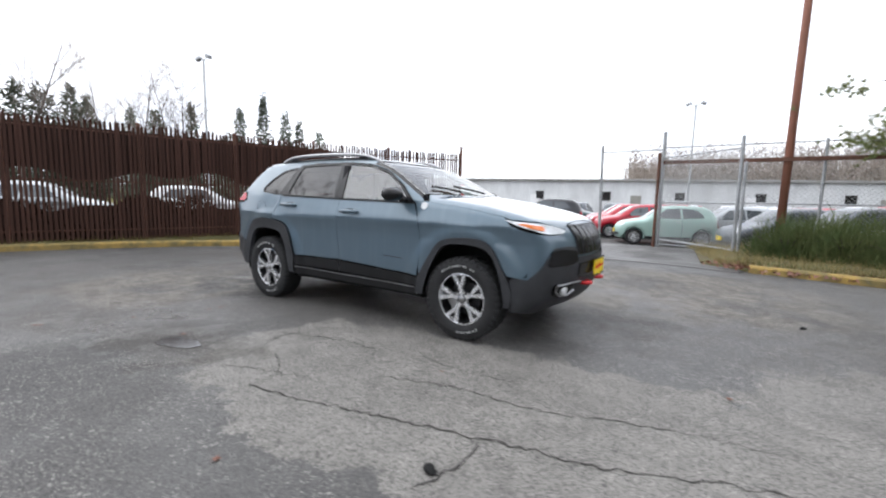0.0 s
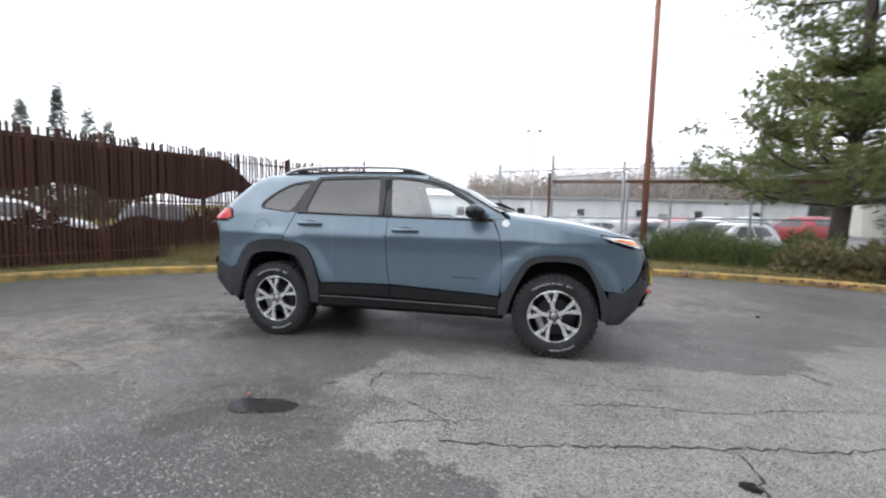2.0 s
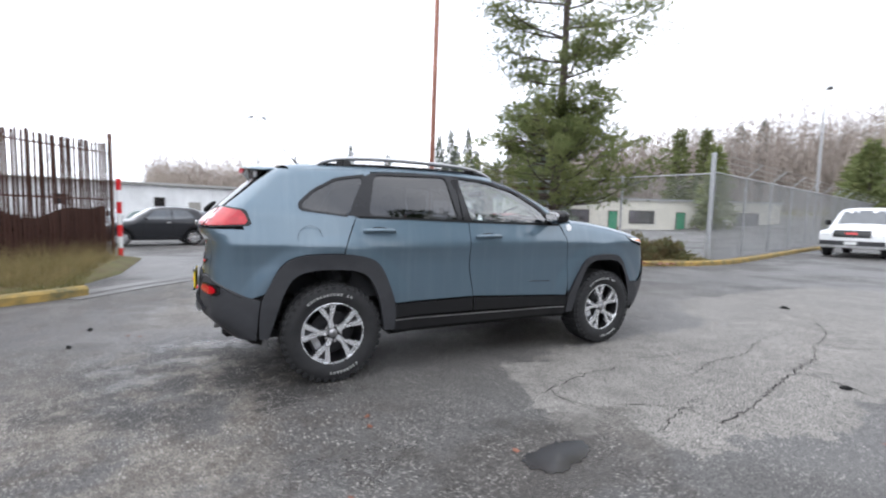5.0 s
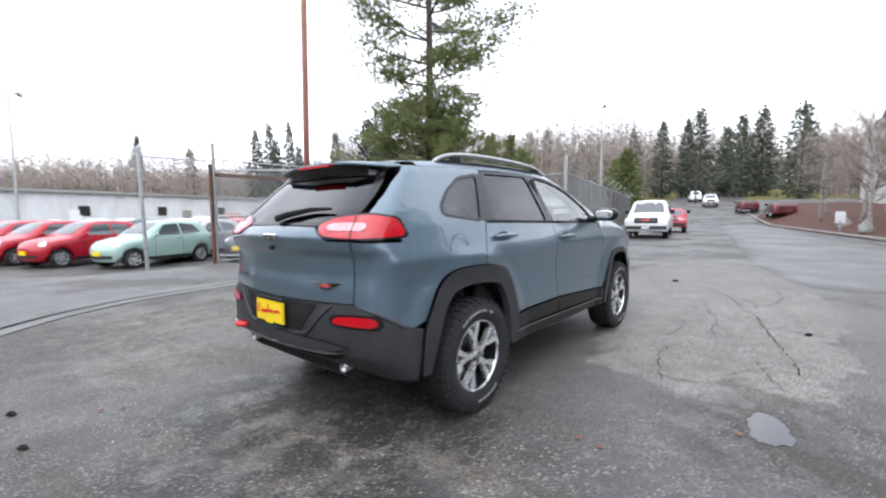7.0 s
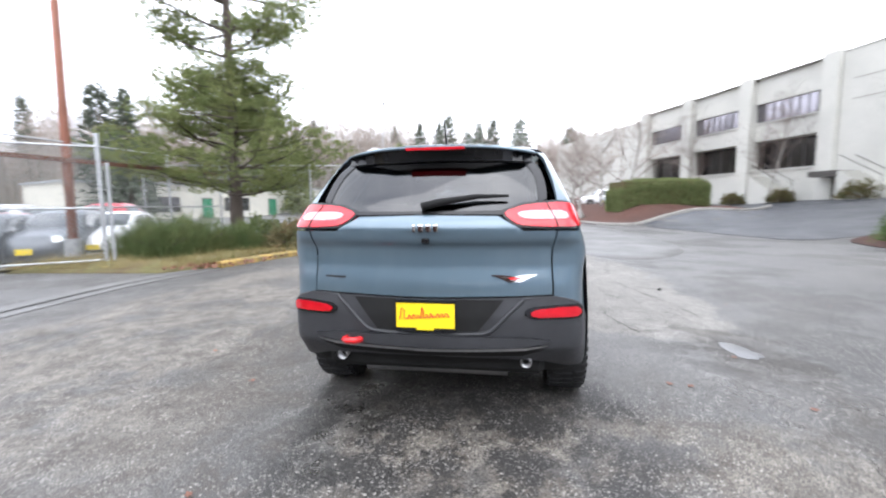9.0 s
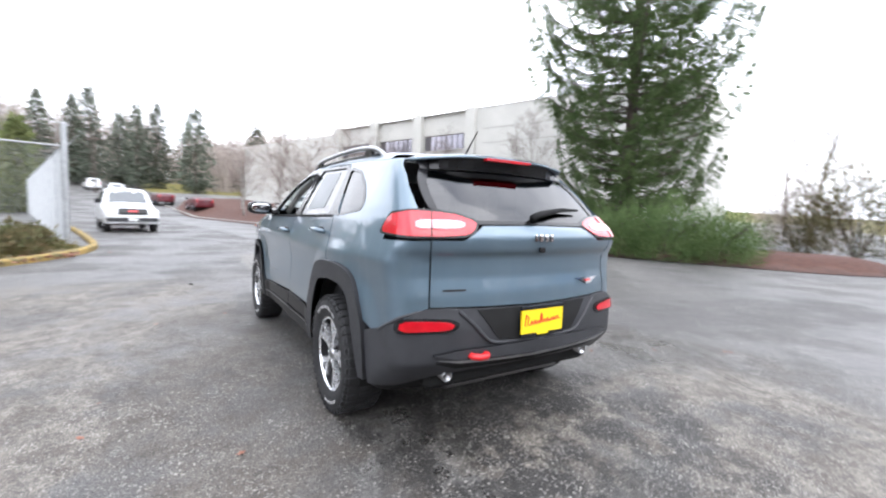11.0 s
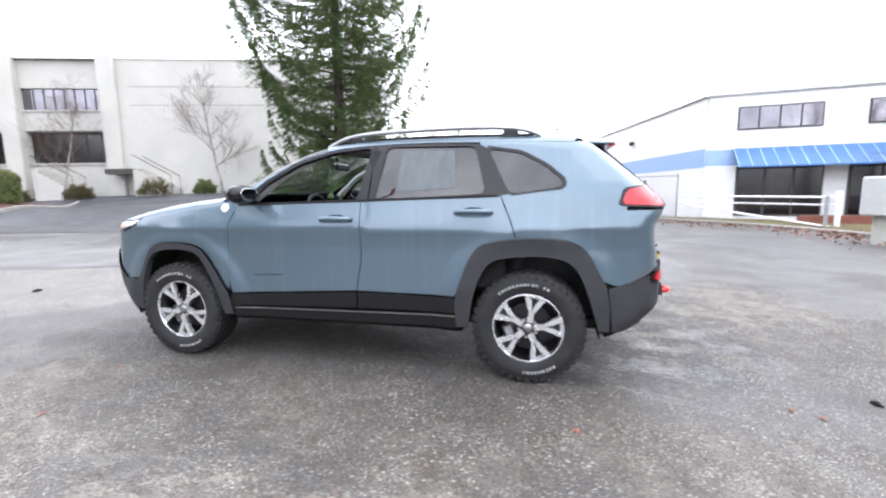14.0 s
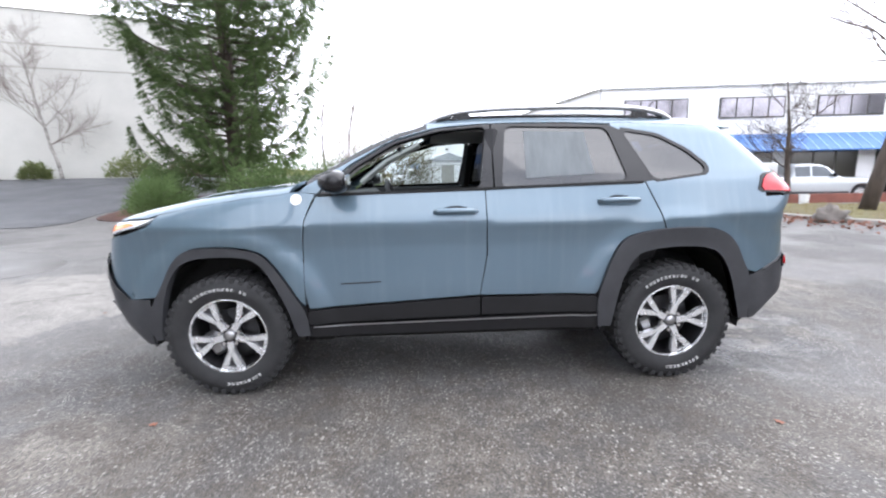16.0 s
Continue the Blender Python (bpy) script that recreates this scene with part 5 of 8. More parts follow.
rarc = [p for p in R_OUT if p[0] > -1.27]
rdoor = side_pair("rear_door", M_PAINT, [(-.199, Y, 1.205), (-.204, Y, .82), (-.159, Y, .575), (-.87, Y, .565)] + [p for p in rarc if p[2] > .57] + [(-1.279, Y, .957), (-1.246, Y, 1.06), (-1.171, Y, 1.237)], inset=.0015)
for lst, x0, z0 in ((fdoor, -.015, 1.085), (rdoor, -1.0, 1.128)):
    for ob, mir in zip(lst, (1, -1)):
        yb = float(B.cast(np.array([[x0, 0, z0]]), np.array([[0, 1.0, 0]]))[0, 1])
        g = Geo().tube([(x0 - .125, mir * (yb + .004), z0), (x0 - .10, mir * (yb + .038), z0 + .006), (x0, mir * (yb + .044), z0 + .008), (x0 + .10, mir * (yb + .038), z0 + .006), (x0 + .125, mir * (yb + .004), z0)], [.012, .016, .018, .016, .012], 8)
        part("handle", g, M_PAINT, ob, smooth=True)
        part("handle_cup", Geo().revolve([(.001, .004), (.05, .003), (.055, -.004)], 20, pose(x0, mir * yb, z0) @ Matrix.Diagonal((1.6, mir, .62, 1))), M_BLACK, ob)
for ob, mir in zip(fdoor, (False, True)):
    B.panel("name_badge", M_RIMDARK, ob, [(.44, Y, .672), (.68, Y, .665), (.68, Y, .672), (.44, Y, .679)], level=.002, thick=.004, mirror=mir, step=.05)
# lower door cladding and sill
side_pair("door_cladding", M_CLADD, [(-.155, Y, .45), (.885, Y, .425), (.872, Y, .518), (-.155, Y, .568)], inset=.003, level=.012)
side_pair("door_cladding", M_CLADD, [(-.165, Y, .45), (-.165, Y, .568), (-.87, Y, .558), (-.895, Y, .45)], inset=.003, level=.012)
side_pair("sill", M_CLADD, [(.87, Y, .345), (.87, Y, .42), (-.90, Y, .445), (-.90, Y, .345)], inset=.002, level=.006)
side_pair("sill_strip", M_STEEL, [(.85, Y, .408), (.85, Y, .416), (-.89, Y, .434), (-.89, Y, .426)], level=.012, thick=.01, step=.08)
# wheel-arch cladding
side_pair("front_arch_cladding", M_CLAD, F_OUT + F_IN, level=.022, thick=.05, step=.03)
side_pair("rear_arch_cladding", M_CLAD, R_OUT + R_IN, level=.022, thick=.05, step=.03)
# front fender
side_pair("front_fender", M_PAINT, [(.889, Y, .70), (.889, Y, .548)] + [p for p in F_OUT if p[2] > .552 and .89 < p[0] < 1.78] + [(1.90, .8, .60), (1.97, .76, .70), (2.04, .72, .86), (2.05, .70, .965), (1.92, .76, .99), (1.78, .8, 1.035), (1.74, .82, 1.083)] + [(float(q[0]), .85, float(q[2])) for q in EDGE] + [(.905, Y, 1.217), (.81, Y, 1.203), (.869, Y, 1.06), (.889, Y, .90)], inset=.002)
# rear quarter with the hole of the quarter window
QW = [(-1.075, .74, 1.555), (-1.30, .74, 1.515), (-1.47, .74, 1.42), (-1.575, .74, 1.325), (-1.565, .74, 1.285), (-1.235, .74, 1.245)]
side_pair("rear_quarter", M_PAINT, [(-1.175, Y, 1.238), (-1.25, Y, 1.06), (-1.283, Y, .955)] + [p for p in R_OUT if p[0] < -1.29 and p[2] > .665] + [(-1.90, .82, .655), (-2.0, .79, .69), (-2.10, .74, .745), (-2.2, .671, .80), (-2.2, .671, .9), (-2.2, .671, 1.05), (-2.2, .671, 1.14), (-1.93, .78, 1.135), (-1.97, .75, 1.255), (-2.06, .66, 1.285), (-1.985, .655, 1.36), (-1.86, .62, 1.47), (-1.74, .60, 1.585)] + [(float(q[0]), .6, float(q[2])) for q in ROOF[:9:-1]] + [(-1.01, .67, 1.600)],
          holes=[[(x, y, z) for x, y, z in QW]], inset=.003)
side_pair("quarter_frame", M_BLACK, [(-1.055, .74, 1.578), (-1.305, .74, 1.535), (-1.48, .74, 1.437), (-1.595, .74, 1.333), (-1.588, .74, 1.273), (-1.225, .74, 1.232)], holes=[[(x * .985 - .018, y, 1.405 + (z - 1.405) * 1.0) for x, y, z in QW]], level=.0025, thick=.012, step=.05, rounds=1)
side_pair("quarter_window", M_TINT, QW, level=-.006, thick=.005, rounds=1)
# glazing of the doors, black frames and pillars
FW = [(.715, .78, 1.208), (.585, .76, 1.348), (.345, .72, 1.490), (.07, .70, 1.566), (-.225, .68, 1.593), (-.165, .8, 1.214)]
RW = [(-.345, .68, 1.592), (-.985, .68, 1.576), (-1.075, .74, 1.250), (-.295, .8, 1.218)]
side_pair("window_frame", M_BLACK, [(.79, .8, 1.197), (.60, .76, 1.36), (.36, .72, 1.50), (.08, .70, 1.58), (-.25, .68, 1.607), (-.245, .8, 1.208)], holes=[FW], level=.002, thick=.03, step=.05)
side_pair("window_frame", M_BLACK, [(-.255, .8, 1.208), (-.26, .68, 1.607), (-.70, .68, 1.607), (-1.005, .68, 1.59), (-1.075, .68, 1.555), (-1.235, .74, 1.245), (-1.16, .8, 1.235)], holes=[RW], level=.002, thick=.03, step=.05)
B.panel("front_door_window", M_GLASS, suv, FW, mirror=True, level=-.008, thick=.004, rounds=1)
side_pair("rear_door_window", M_TINT, RW, level=-.008, thick=.004, rounds=1)
B.panel("window_sticker", M_PAPER, suv, [(-.46, .68, 1.56), (-.84, .68, 1.55), (-.87, .74, 1.29), (-.45, .8, 1.27)], level=-.005, thick=.002, label="pale paper sheet stuck on the window")
side_pair("belt_moulding", M_MATT, [(.79, .8, 1.19), (.79, .8, 1.203), (-1.16, .8, 1.243), (-1.16, .8, 1.23)], level=.008, thick=.012, step=.08)
# roof side rail in body colour and A pillar
side_pair("roof_side", M_PAINT, [(.80, .80, 1.205), (.61, .76, 1.37), (.37, .72, 1.51), (.09, .70, 1.588), (-.25, .68, 1.613), (-.70, .68, 1.613), (-1.005, .68, 1.600)] + [(float(q[0]), .65, float(q[2])) for q in ROOF[10::-1]] + [(.90, .8, 1.217)])
# hood, cowl, windshield, roof
half = [(.90, .735)] + [(float(q[0]), float(q[1]) + .006) for q in EDGE[::-1]] + [(float(q[0]) + .002, float(q[1]) + .001) for q in LAMP_TOP]
tip = ring_at((2.15, 0, 1.064), 1)
hood = B.panel("hood", M_PAINT, suv, half + [(float(tip[0]), 0.)] + [(x, -y) for x, y in half[::-1]] + [(.985, -.3), (.995, 0), (.985, .3)], mode="top", level=.0015, step=.035)
for s in (1, -1):
    ridge = [B.cast(np.array([[x, s * (.36 + .14 * (1.9 - x)), .7]]), np.array([[0, 0, 1.0]]))[0] for x in np.linspace(1.08, 1.98, 12)]
    part("hood_rib", Geo().tube([tuple(q + (0, 0, -.022)) for q in ridge], [.020 + .008 * math.sin(i / 11 * math.pi) for i in range(12)], 14), M_PAINT, hood, smooth=True)
B.panel("cowl", M_MATT, suv, [(.895, .70), (.985, .3), (.995, 0), (.985, -.3), (.895, -.70), (.85, -.69), (.93, -.3), (.94, 0), (.93, .3), (.85, .69)], mode="top", level=-.008)
aft = [(float(q[0]), float(q[1])) for q in ROOF[:6]]
ws = [(x, y - .034) for x, y in aft]
B.panel("windshield", M_GLASS, suv, ws + [(.19, .25), (.20, 0), (.19, -.25)] + [(x, -y) for x, y in ws[::-1]] + [(.935, -.3), (.945, 0), (.935, .3)], mode="top", level=-.004, thick=.006)
for s in (1, -1):
    B.panel("windshield_surround", M_BLACK, suv, [(x, s * (y - .003)) for x, y in aft] + [(x, s * (y - .038)) for x, y in aft[::-1]], mode="top", level=-.002)
edge_r = [(float(q[0]), float(q[1]) + .004) for q in ROOF[5:]]
roof = B.panel("roof", M_PAINT, suv, [(.20, 0), (.19, .25)] + edge_r + [(-1.78, .3), (-1.79, 0), (-1.78, -.3)] + [(x, -y) for x, y in edge_r[::-1]] + [(.19, -.25)], mode="top", level=.0015)
for s in (1, -1):
    pts = [(.16, s * .575, 1.610), (.07, s * .58, 1.652), (-.06, s * .59, 1.686), (-.3, s * .597, 1.703), (-.8, s * .60, 1.710), (-1.10, s * .597, 1.702), (-1.28, s * .59, 1.686), (-1.39, s * .585, 1.655), (-1.44, s * .58, 1.620)]
    low = [B.cast(np.array([[x, s * .585, .9]]), np.array([[0, 0, 1.0]]), .004)[0] for x in np.linspace(.08, -1.38, 24)]
    rl = part("roof_rail", Geo().tube(chaikin(pts, 2, False), .017, 8), M_STEEL, suv, "satin silver roof rail", smooth=True)
    part("rail_base", Geo().tube([tuple(q) for q in low], .011, 8), M_BLACK, rl, smooth=True)
    for x, zt_ in ((-.08, 1.684), (-1.22, 1.690)):
        part("rail_foot", Geo().prism([(x - .075, 1.62), (x + .075, 1.62), (x + .04, zt_), (x - .04, zt_)], s * .588 - .014, s * .588 + .014), M_BLACK, rl)
    wp = part("wiper", Geo().tube([tuple(B.cast(np.array([[x, y, .7]]), np.array([[0, 0, 1.0]]), .015)[0]) for x, y in ((.93, .05 + s * .25), (.86, s * .22 - .1), (.80, s * .2 - .35))], .011, 6), M_MATT, suv)
part("antenna", Geo().tube([(-1.45, 0, 1.64), (-1.62, 0, 1.82)], [.008, .004], 6), M_MATT, suv)

# tailgate and rear lamps
gate_poly = [(-2.2, .665, .805), (-2.2, .665, 1.14), (-2.22, .50, 1.14), (-2.22, .37, 1.215), (-2.2, .0, 1.222), (-2.22, -.37, 1.215), (-2.22, -.50, 1.14), (-2.2, -.665, 1.14), (-2.2, -.665, .805), (-2.2, 0, .79)]
tgate = B.panel("tailgate", M_PAINT, suv, gate_poly, inset=.0015)
B.panel("rear_window", M_TINT, tgate, [(-2.14, .62, 1.30), (-2.16, .40, 1.232), (-2.17, 0, 1.228), (-2.16, -.40, 1.232), (-2.14, -.62, 1.30), (-1.98, -.60, 1.44), (-1.9, -.55, 1.505), (-1.85, 0, 1.53), (-1.9, .55, 1.505), (-1.98, .60, 1.44)], level=-.004, thick=.006, rounds=1)
for s in (1, -1):
    B.panel("window_surround", M_BLACK, tgate, [(-2.14, s * .655, 1.300), (-2.15, s * .60, 1.287), (-2.14, s * .605, 1.31), (-1.98, s * .585, 1.44), (-1.9, s * .53, 1.52), (-1.85, s * .57, 1.575), (-1.93, s * .625, 1.47)], level=.002)
B.panel("window_surround", M_BLACK, tgate, [(-2.16, .45, 1.243), (-2.17, 0, 1.240), (-2.16, -.45, 1.243), (-2.16, -.38, 1.222), (-2.17, 0, 1.226), (-2.16, .38, 1.222)], level=.001)
# spoiler
sp_out = [(-1.70, .60), (-1.81, .585), (-1.90, .50), (-1.945, .28), (-1.955, 0), (-1.945, -.28), (-1.90, -.50), (-1.81, -.585), (-1.70, -.60), (-1.72, -.3), (-1.72, 0), (-1.72, .3)]
V, tr, rim_ = fill2d(sp_out, .05)
zt = 1.640 - .10 * np.clip(-1.72 - V[:, 0], 0, 1) ** 1.1 - .055 * (np.abs(V[:, 1]) / .6) ** 2.5
edge_ = edge_dist(V, sp_out)
g = Geo().add(np.column_stack([V, zt - .012 * (1 - ss(0, .03, edge_))]), tr)
k = len(V)
g.add(np.column_stack([V * (1, .985) + (.006, 0), zt - .020]), [t[::-1] for t in tr])
g.f += [(rim_[0][i], k + rim_[0][i], k + rim_[0][(i + 1) % len(rim_[0])], rim_[0][(i + 1) % len(rim_[0])]) for i in range(len(rim_[0]))]
spoiler = part("spoiler", g, M_PAINT, tgate, "body-coloured roof spoiler", smooth=True)
g = Geo()
for i in range(20):
    y0, y1 = -.55 + i * .055, -.55 + (i + 1) * .055
    def zz(y, x):
        return 1.640 - .10 * max(-1.72 - x, 0) ** 1.1 - .055 * (abs(y) / .6) ** 2.5
    e0, e1 = -1.942 + .17 * (abs(y0) / .6) ** 3, -1.942 + .17 * (abs(y1) / .6) ** 3
    b0, b1 = (B.cast(np.array([[-1.3, y_, 1.53 - .02 * abs(y_)]]), np.array([[-1.0, 0, 0]]), .004)[0] for y_ in (y0, y1))
    g.add([(e0 + .012, y0, zz(y0, e0) - .016), (e1 + .012, y1, zz(y1, e1) - .016), tuple(b1), tuple(b0)], [(0, 1, 2, 3)])
    g.add([(e0 + .004, y0, zz(y0, e0) - .003), (e1 + .004, y1, zz(y1, e1) - .003), (e1 + .012, y1, zz(y1, e1) - .016), (e0 + .012, y0, zz(y0, e0) - .016)], [(0, 1, 2, 3)])
part("spoiler_underside", g, M_BLACK, tgate, smooth=True)
part("high_brake_lamp", Geo().box((-1.961, -.17, 1.588), (-1.93, .17, 1.602)), M_TAIL, tgate)
for s in (1, -1):
    outer = [(-1.905, s * .79, 1.172), (-1.95, s * .77, 1.262), (-2.08, s * .72, 1.284), (-2.14, s * .62, 1.281), (-2.17, s * .50, 1.270), (-2.22, s * .395, 1.238), (-2.22, s * .42, 1.205), (-2.22, s * .475, 1.170), (-2.18, s * .6, 1.160), (-2.10, s * .72, 1.160)]
    tl = B.panel("tail_lamp", M_TAIL, suv, outer, level=.008, thick=.03, label="lit red tail lamp", rounds=1)
    B.panel("reverse_lens", M_TAILW, tl, [(-2.13, s * .715, 1.200), (-2.12, s * .715, 1.240), (-2.16, s * .55, 1.243), (-2.2, s * .465, 1.235), (-2.2, s * .48, 1.206), (-2.17, s * .55, 1.199)], level=.011, thick=.006, rounds=1)
    B.panel("lamp_seam", M_BLACK, tl, [(-2.2, s * .664, 1.160), (-2.2, s * .664, 1.283), (-2.2, s * .670, 1.283), (-2.2, s * .670, 1.160)], level=.013, thick=.01, step=.05)
    B.panel("lamp_bezel", M_BLACK, tl, [(-1.89, s * .80, 1.160), (-1.94, s * .78, 1.272), (-2.08, s * .72, 1.294), (-2.14, s * .62, 1.291), (-2.17, s * .49, 1.280), (-2.22, s * .378, 1.243), (-2.22, s * .41, 1.195), (-2.22, s * .47, 1.159), (-2.18, s * .6, 1.149), (-2.10, s * .72, 1.149)], level=.003, thick=.01, rounds=1)
    # lower rear reflectors and recess
    B.panel("reflector_recess", M_BLACK, suv, [(-2.07, s * .785, .680), (-2.08, s * .78, .753), (-2.15, s * .68, .757), (-2.2, s * .53, .746), (-2.22, s * .495, .716), (-2.2, s * .53, .682)], level=.013, thick=.02, rounds=1)
    B.panel("rear_reflector", M_TAIL, suv, [(-2.09, s * .765, .693), (-2.10, s * .76, .742), (-2.15, s * .68, .745), (-2.2, s * .56, .735), (-2.21, s * .525, .716), (-2.2, s * .55, .694)], level=.019, thick=.02, rounds=1)
    part("exhaust_tip", Geo().revolve([(.025, .0), (.030, .0), (.029, .22), (.025, .22)], 20, pose(-2.150, s * .518, .425, 6, 0, 90 - 180), close=True), M_STEEL, suv, "oval chrome exhaust tip", smooth=True)
# rear bumper
B.panel("rear_bumper", M_CLAD, suv, [(-1.87, .82, .36), (-1.86, .84, .52), (-1.845, .84, .645), (-1.90, .83, .66), (-2.0, .80, .695), (-2.10, .745, .752), (-2.16, .665, .80), (-2.2, 0, .784), (-2.16, -.665, .80), (-2.10, -.745, .752), (-2.0, -.80, .695), (-1.90, -.83, .66), (-1.845, -.84, .645), (-1.86, -.84, .52), (-1.87, -.82, .36),
                                     (-2.0, -.74, .375), (-2.1, -.60, .43), (-2.16, -.4, .455), (-2.16, 0, .465), (-2.16, .4, .455), (-2.1, .60, .43), (-2.0, .74, .375)], level=.008, thick=.04)
for s in (1, -1):
    crease = [ring_at(q, -1) + (-.010, 0, 0) for q in ((-2.2, s * .50, .782), (-2.2, s * .43, .72), (-2.2, s * .355, .640), (-2.2, s * .32, .612), (-2.2, s * .25, .603), (-2.2, 0, .597))]
    part("bumper_crease", Geo().tube(chaikin(crease, 2, False), .011, 8), M_CLAD, suv, smooth=True)
    upper = [ring_at(q, -1) for q in ((-1.95, s * .80, .668), (-2.02, s * .78, .715), (-2.08, s * .74, .762), (-2.15, s * .66, .790), (-2.2, s * .50, .786))]
    part("bumper_shoulder", Geo().tube(chaikin(upper, 2, False), [.012] * len(chaikin(upper, 2, False)), 8), M_CLAD, suv, smooth=True)
B.panel("bumper_slot", M_MATT, suv, [(-2.16, .60, .520), (-2.2, .5, .524), (-2.2, 0, .512), (-2.2, -.5, .524), (-2.16, -.60, .520), (-2.2, -.5, .478), (-2.2, 0, .470), (-2.2, .5, .478)], level=.011, thick=.01)
B.panel("plate_recess", M_MATT, suv, [(-2.2, .40, .785), (-2.2, .27, .622), (-2.2, 0, .612), (-2.2, -.27, .622), (-2.2, -.40, .785)], level=.013, thick=.01, label="recess round the rear plate")
B.panel("bumper_lip", M_CLAD, suv, [(-2.16, .62, .57), (-2.2, .5, .590), (-2.2, 0, .600), (-2.2, -.5, .590), (-2.16, -.62, .57), (-2.2, -.5, .540), (-2.2, 0, .528), (-2.2, .5, .540)], level=.030, thick=.03)
B.panel("skid_strip", M_STEEL, suv, [(-2.16, .60, .548), (-2.2, .5, .538), (-2.2, 0, .524), (-2.2, -.5, .538), (-2.16, -.60, .548), (-2.2, -.5, .526), (-2.2, 0, .512), (-2.2, .5, .526)], level=.036, thick=.01, step=.06)
part("rear_valance", Geo().box((-2.10, -.62, .34), (-1.9, .62, .47), None, .03), M_MATT, suv)
part("muffler", Geo().tube([(-1.95, -.42, .36), (-1.95, .42, .36)], .085, 16), M_STEEL, suv)
part("tow_hook", Geo().tube([(-2.2, .445, .555), (-2.285, .445, .56), (-2.30, .425, .56), (-2.30, .385, .56), (-2.285, .365, .56), (-2.2, .365, .555)], .018, 8), M_RED, suv, "bright red tow hook", smooth=True)
# plates: yellow card with red script shape
def dealer_plate(x, y, z, rz, parent, w=.305, hh=.155, tilt=0):
    m = pose(x, y, z, tilt, 0, rz)
    p = part("dealer_plate", Geo().box((-w / 2, -.006, -hh / 2), (w / 2, .006, hh / 2), m), M_PLATE, parent, "yellow dealer plate with red script")
    part("plate_frame", Geo().box((-w / 2 - .006, -.003, hh / 2 - .012), (w / 2 + .006, .009, hh / 2 + .006), m).box((-w / 2 - .006, -.003, -hh / 2 - .006), (-w * .15, .009, -hh / 2 + .012), m).box((w * .15, -.003, -hh / 2 - .006), (w / 2 + .006, .009, -hh / 2 + .012), m), M_BLACK, p)
    g = Geo()
    xx = w * .44
    for i, (hi_, wd_) in enumerate(((.046, .040), (.016, .022), (.018, .020), (.014, .020), (.044, .020), (.015, .022), (.017, .020), (.006, .012), (.015, .018), (.015, .020), (.015, .024))):
        up_ = -.020 + i * .0016
        hi_, wd_ = hi_ * 1.25, wd_ * 1.1
        g.tube([m @ Vector((xx, .008, up_)), m @ Vector((xx - wd_ * .25, .008, up_ + hi_)), m @ Vector((xx - wd_ * .6, .008, up_ + hi_ * .8)), m @ Vector((xx - wd_ * .55, .008, up_ + .004)), m @ Vector((xx - wd_, .008, up_ + .002))], .0034, 5)
        xx -= wd_ * 1.0
    part("red_script_shape", g, M_SCRIPT, p)
    return p


dealer_plate(-2.292, 0, .708, 90, suv)
# tailgate badges and wiper
g = Geo()
for y, w in ((.058, .018), (.022, .030), (-.018, .030), (-.056, .026)):
    g.box((-2.286, y - w / 2, 1.135), (-2.268, y + w / 2, 1.175), None, .006)
part("maker_badge", g, M_CHROME, tgate)
part("gate_button", Geo().box((-2.276, -.02, 1.075), (-2.255, .02, 1.105), None, .005), M_BLACK, tgate)
def wing(k):
    return [(-2.2, -.455 + k * a, z_) for a, z_ in ((.125, .912), (.07, .893), (.03, .874), (-.03, .874), (-.07, .893), (-.125, .912), (-.06, .911), (0, .905), (.06, .911))]


B.panel("trail_badge", M_CHROME, tgate, wing(1.0), level=.006, thick=.01, step=.03)
B.panel("badge_red_line", M_RED, tgate, [(-2.2, -.42, .899), (-2.2, -.49, .899), (-2.2, -.475, .888), (-2.2, -.435, .888)], level=.010, thick=.006, step=.04)
B.panel("model_badge", M_RIMDARK, tgate, [(-2.2, .46, .884), (-2.2, .59, .884), (-2.2, .59, .893), (-2.2, .46, .893)], level=.005, thick=.006, step=.05)
wpts = [tuple(B.cast(np.array([[-1.7, y, z]]), np.array([[-1.0, 0, 0]]), .03)[0]) for y, z in ((.03, 1.262), (-.05, 1.285), (-.25, 1.315), (-.42, 1.318))]
part("rear_wiper", Geo().tube(wpts, [.022, .020, .014, .007], 8), M_MATT, tgate, smooth=True)

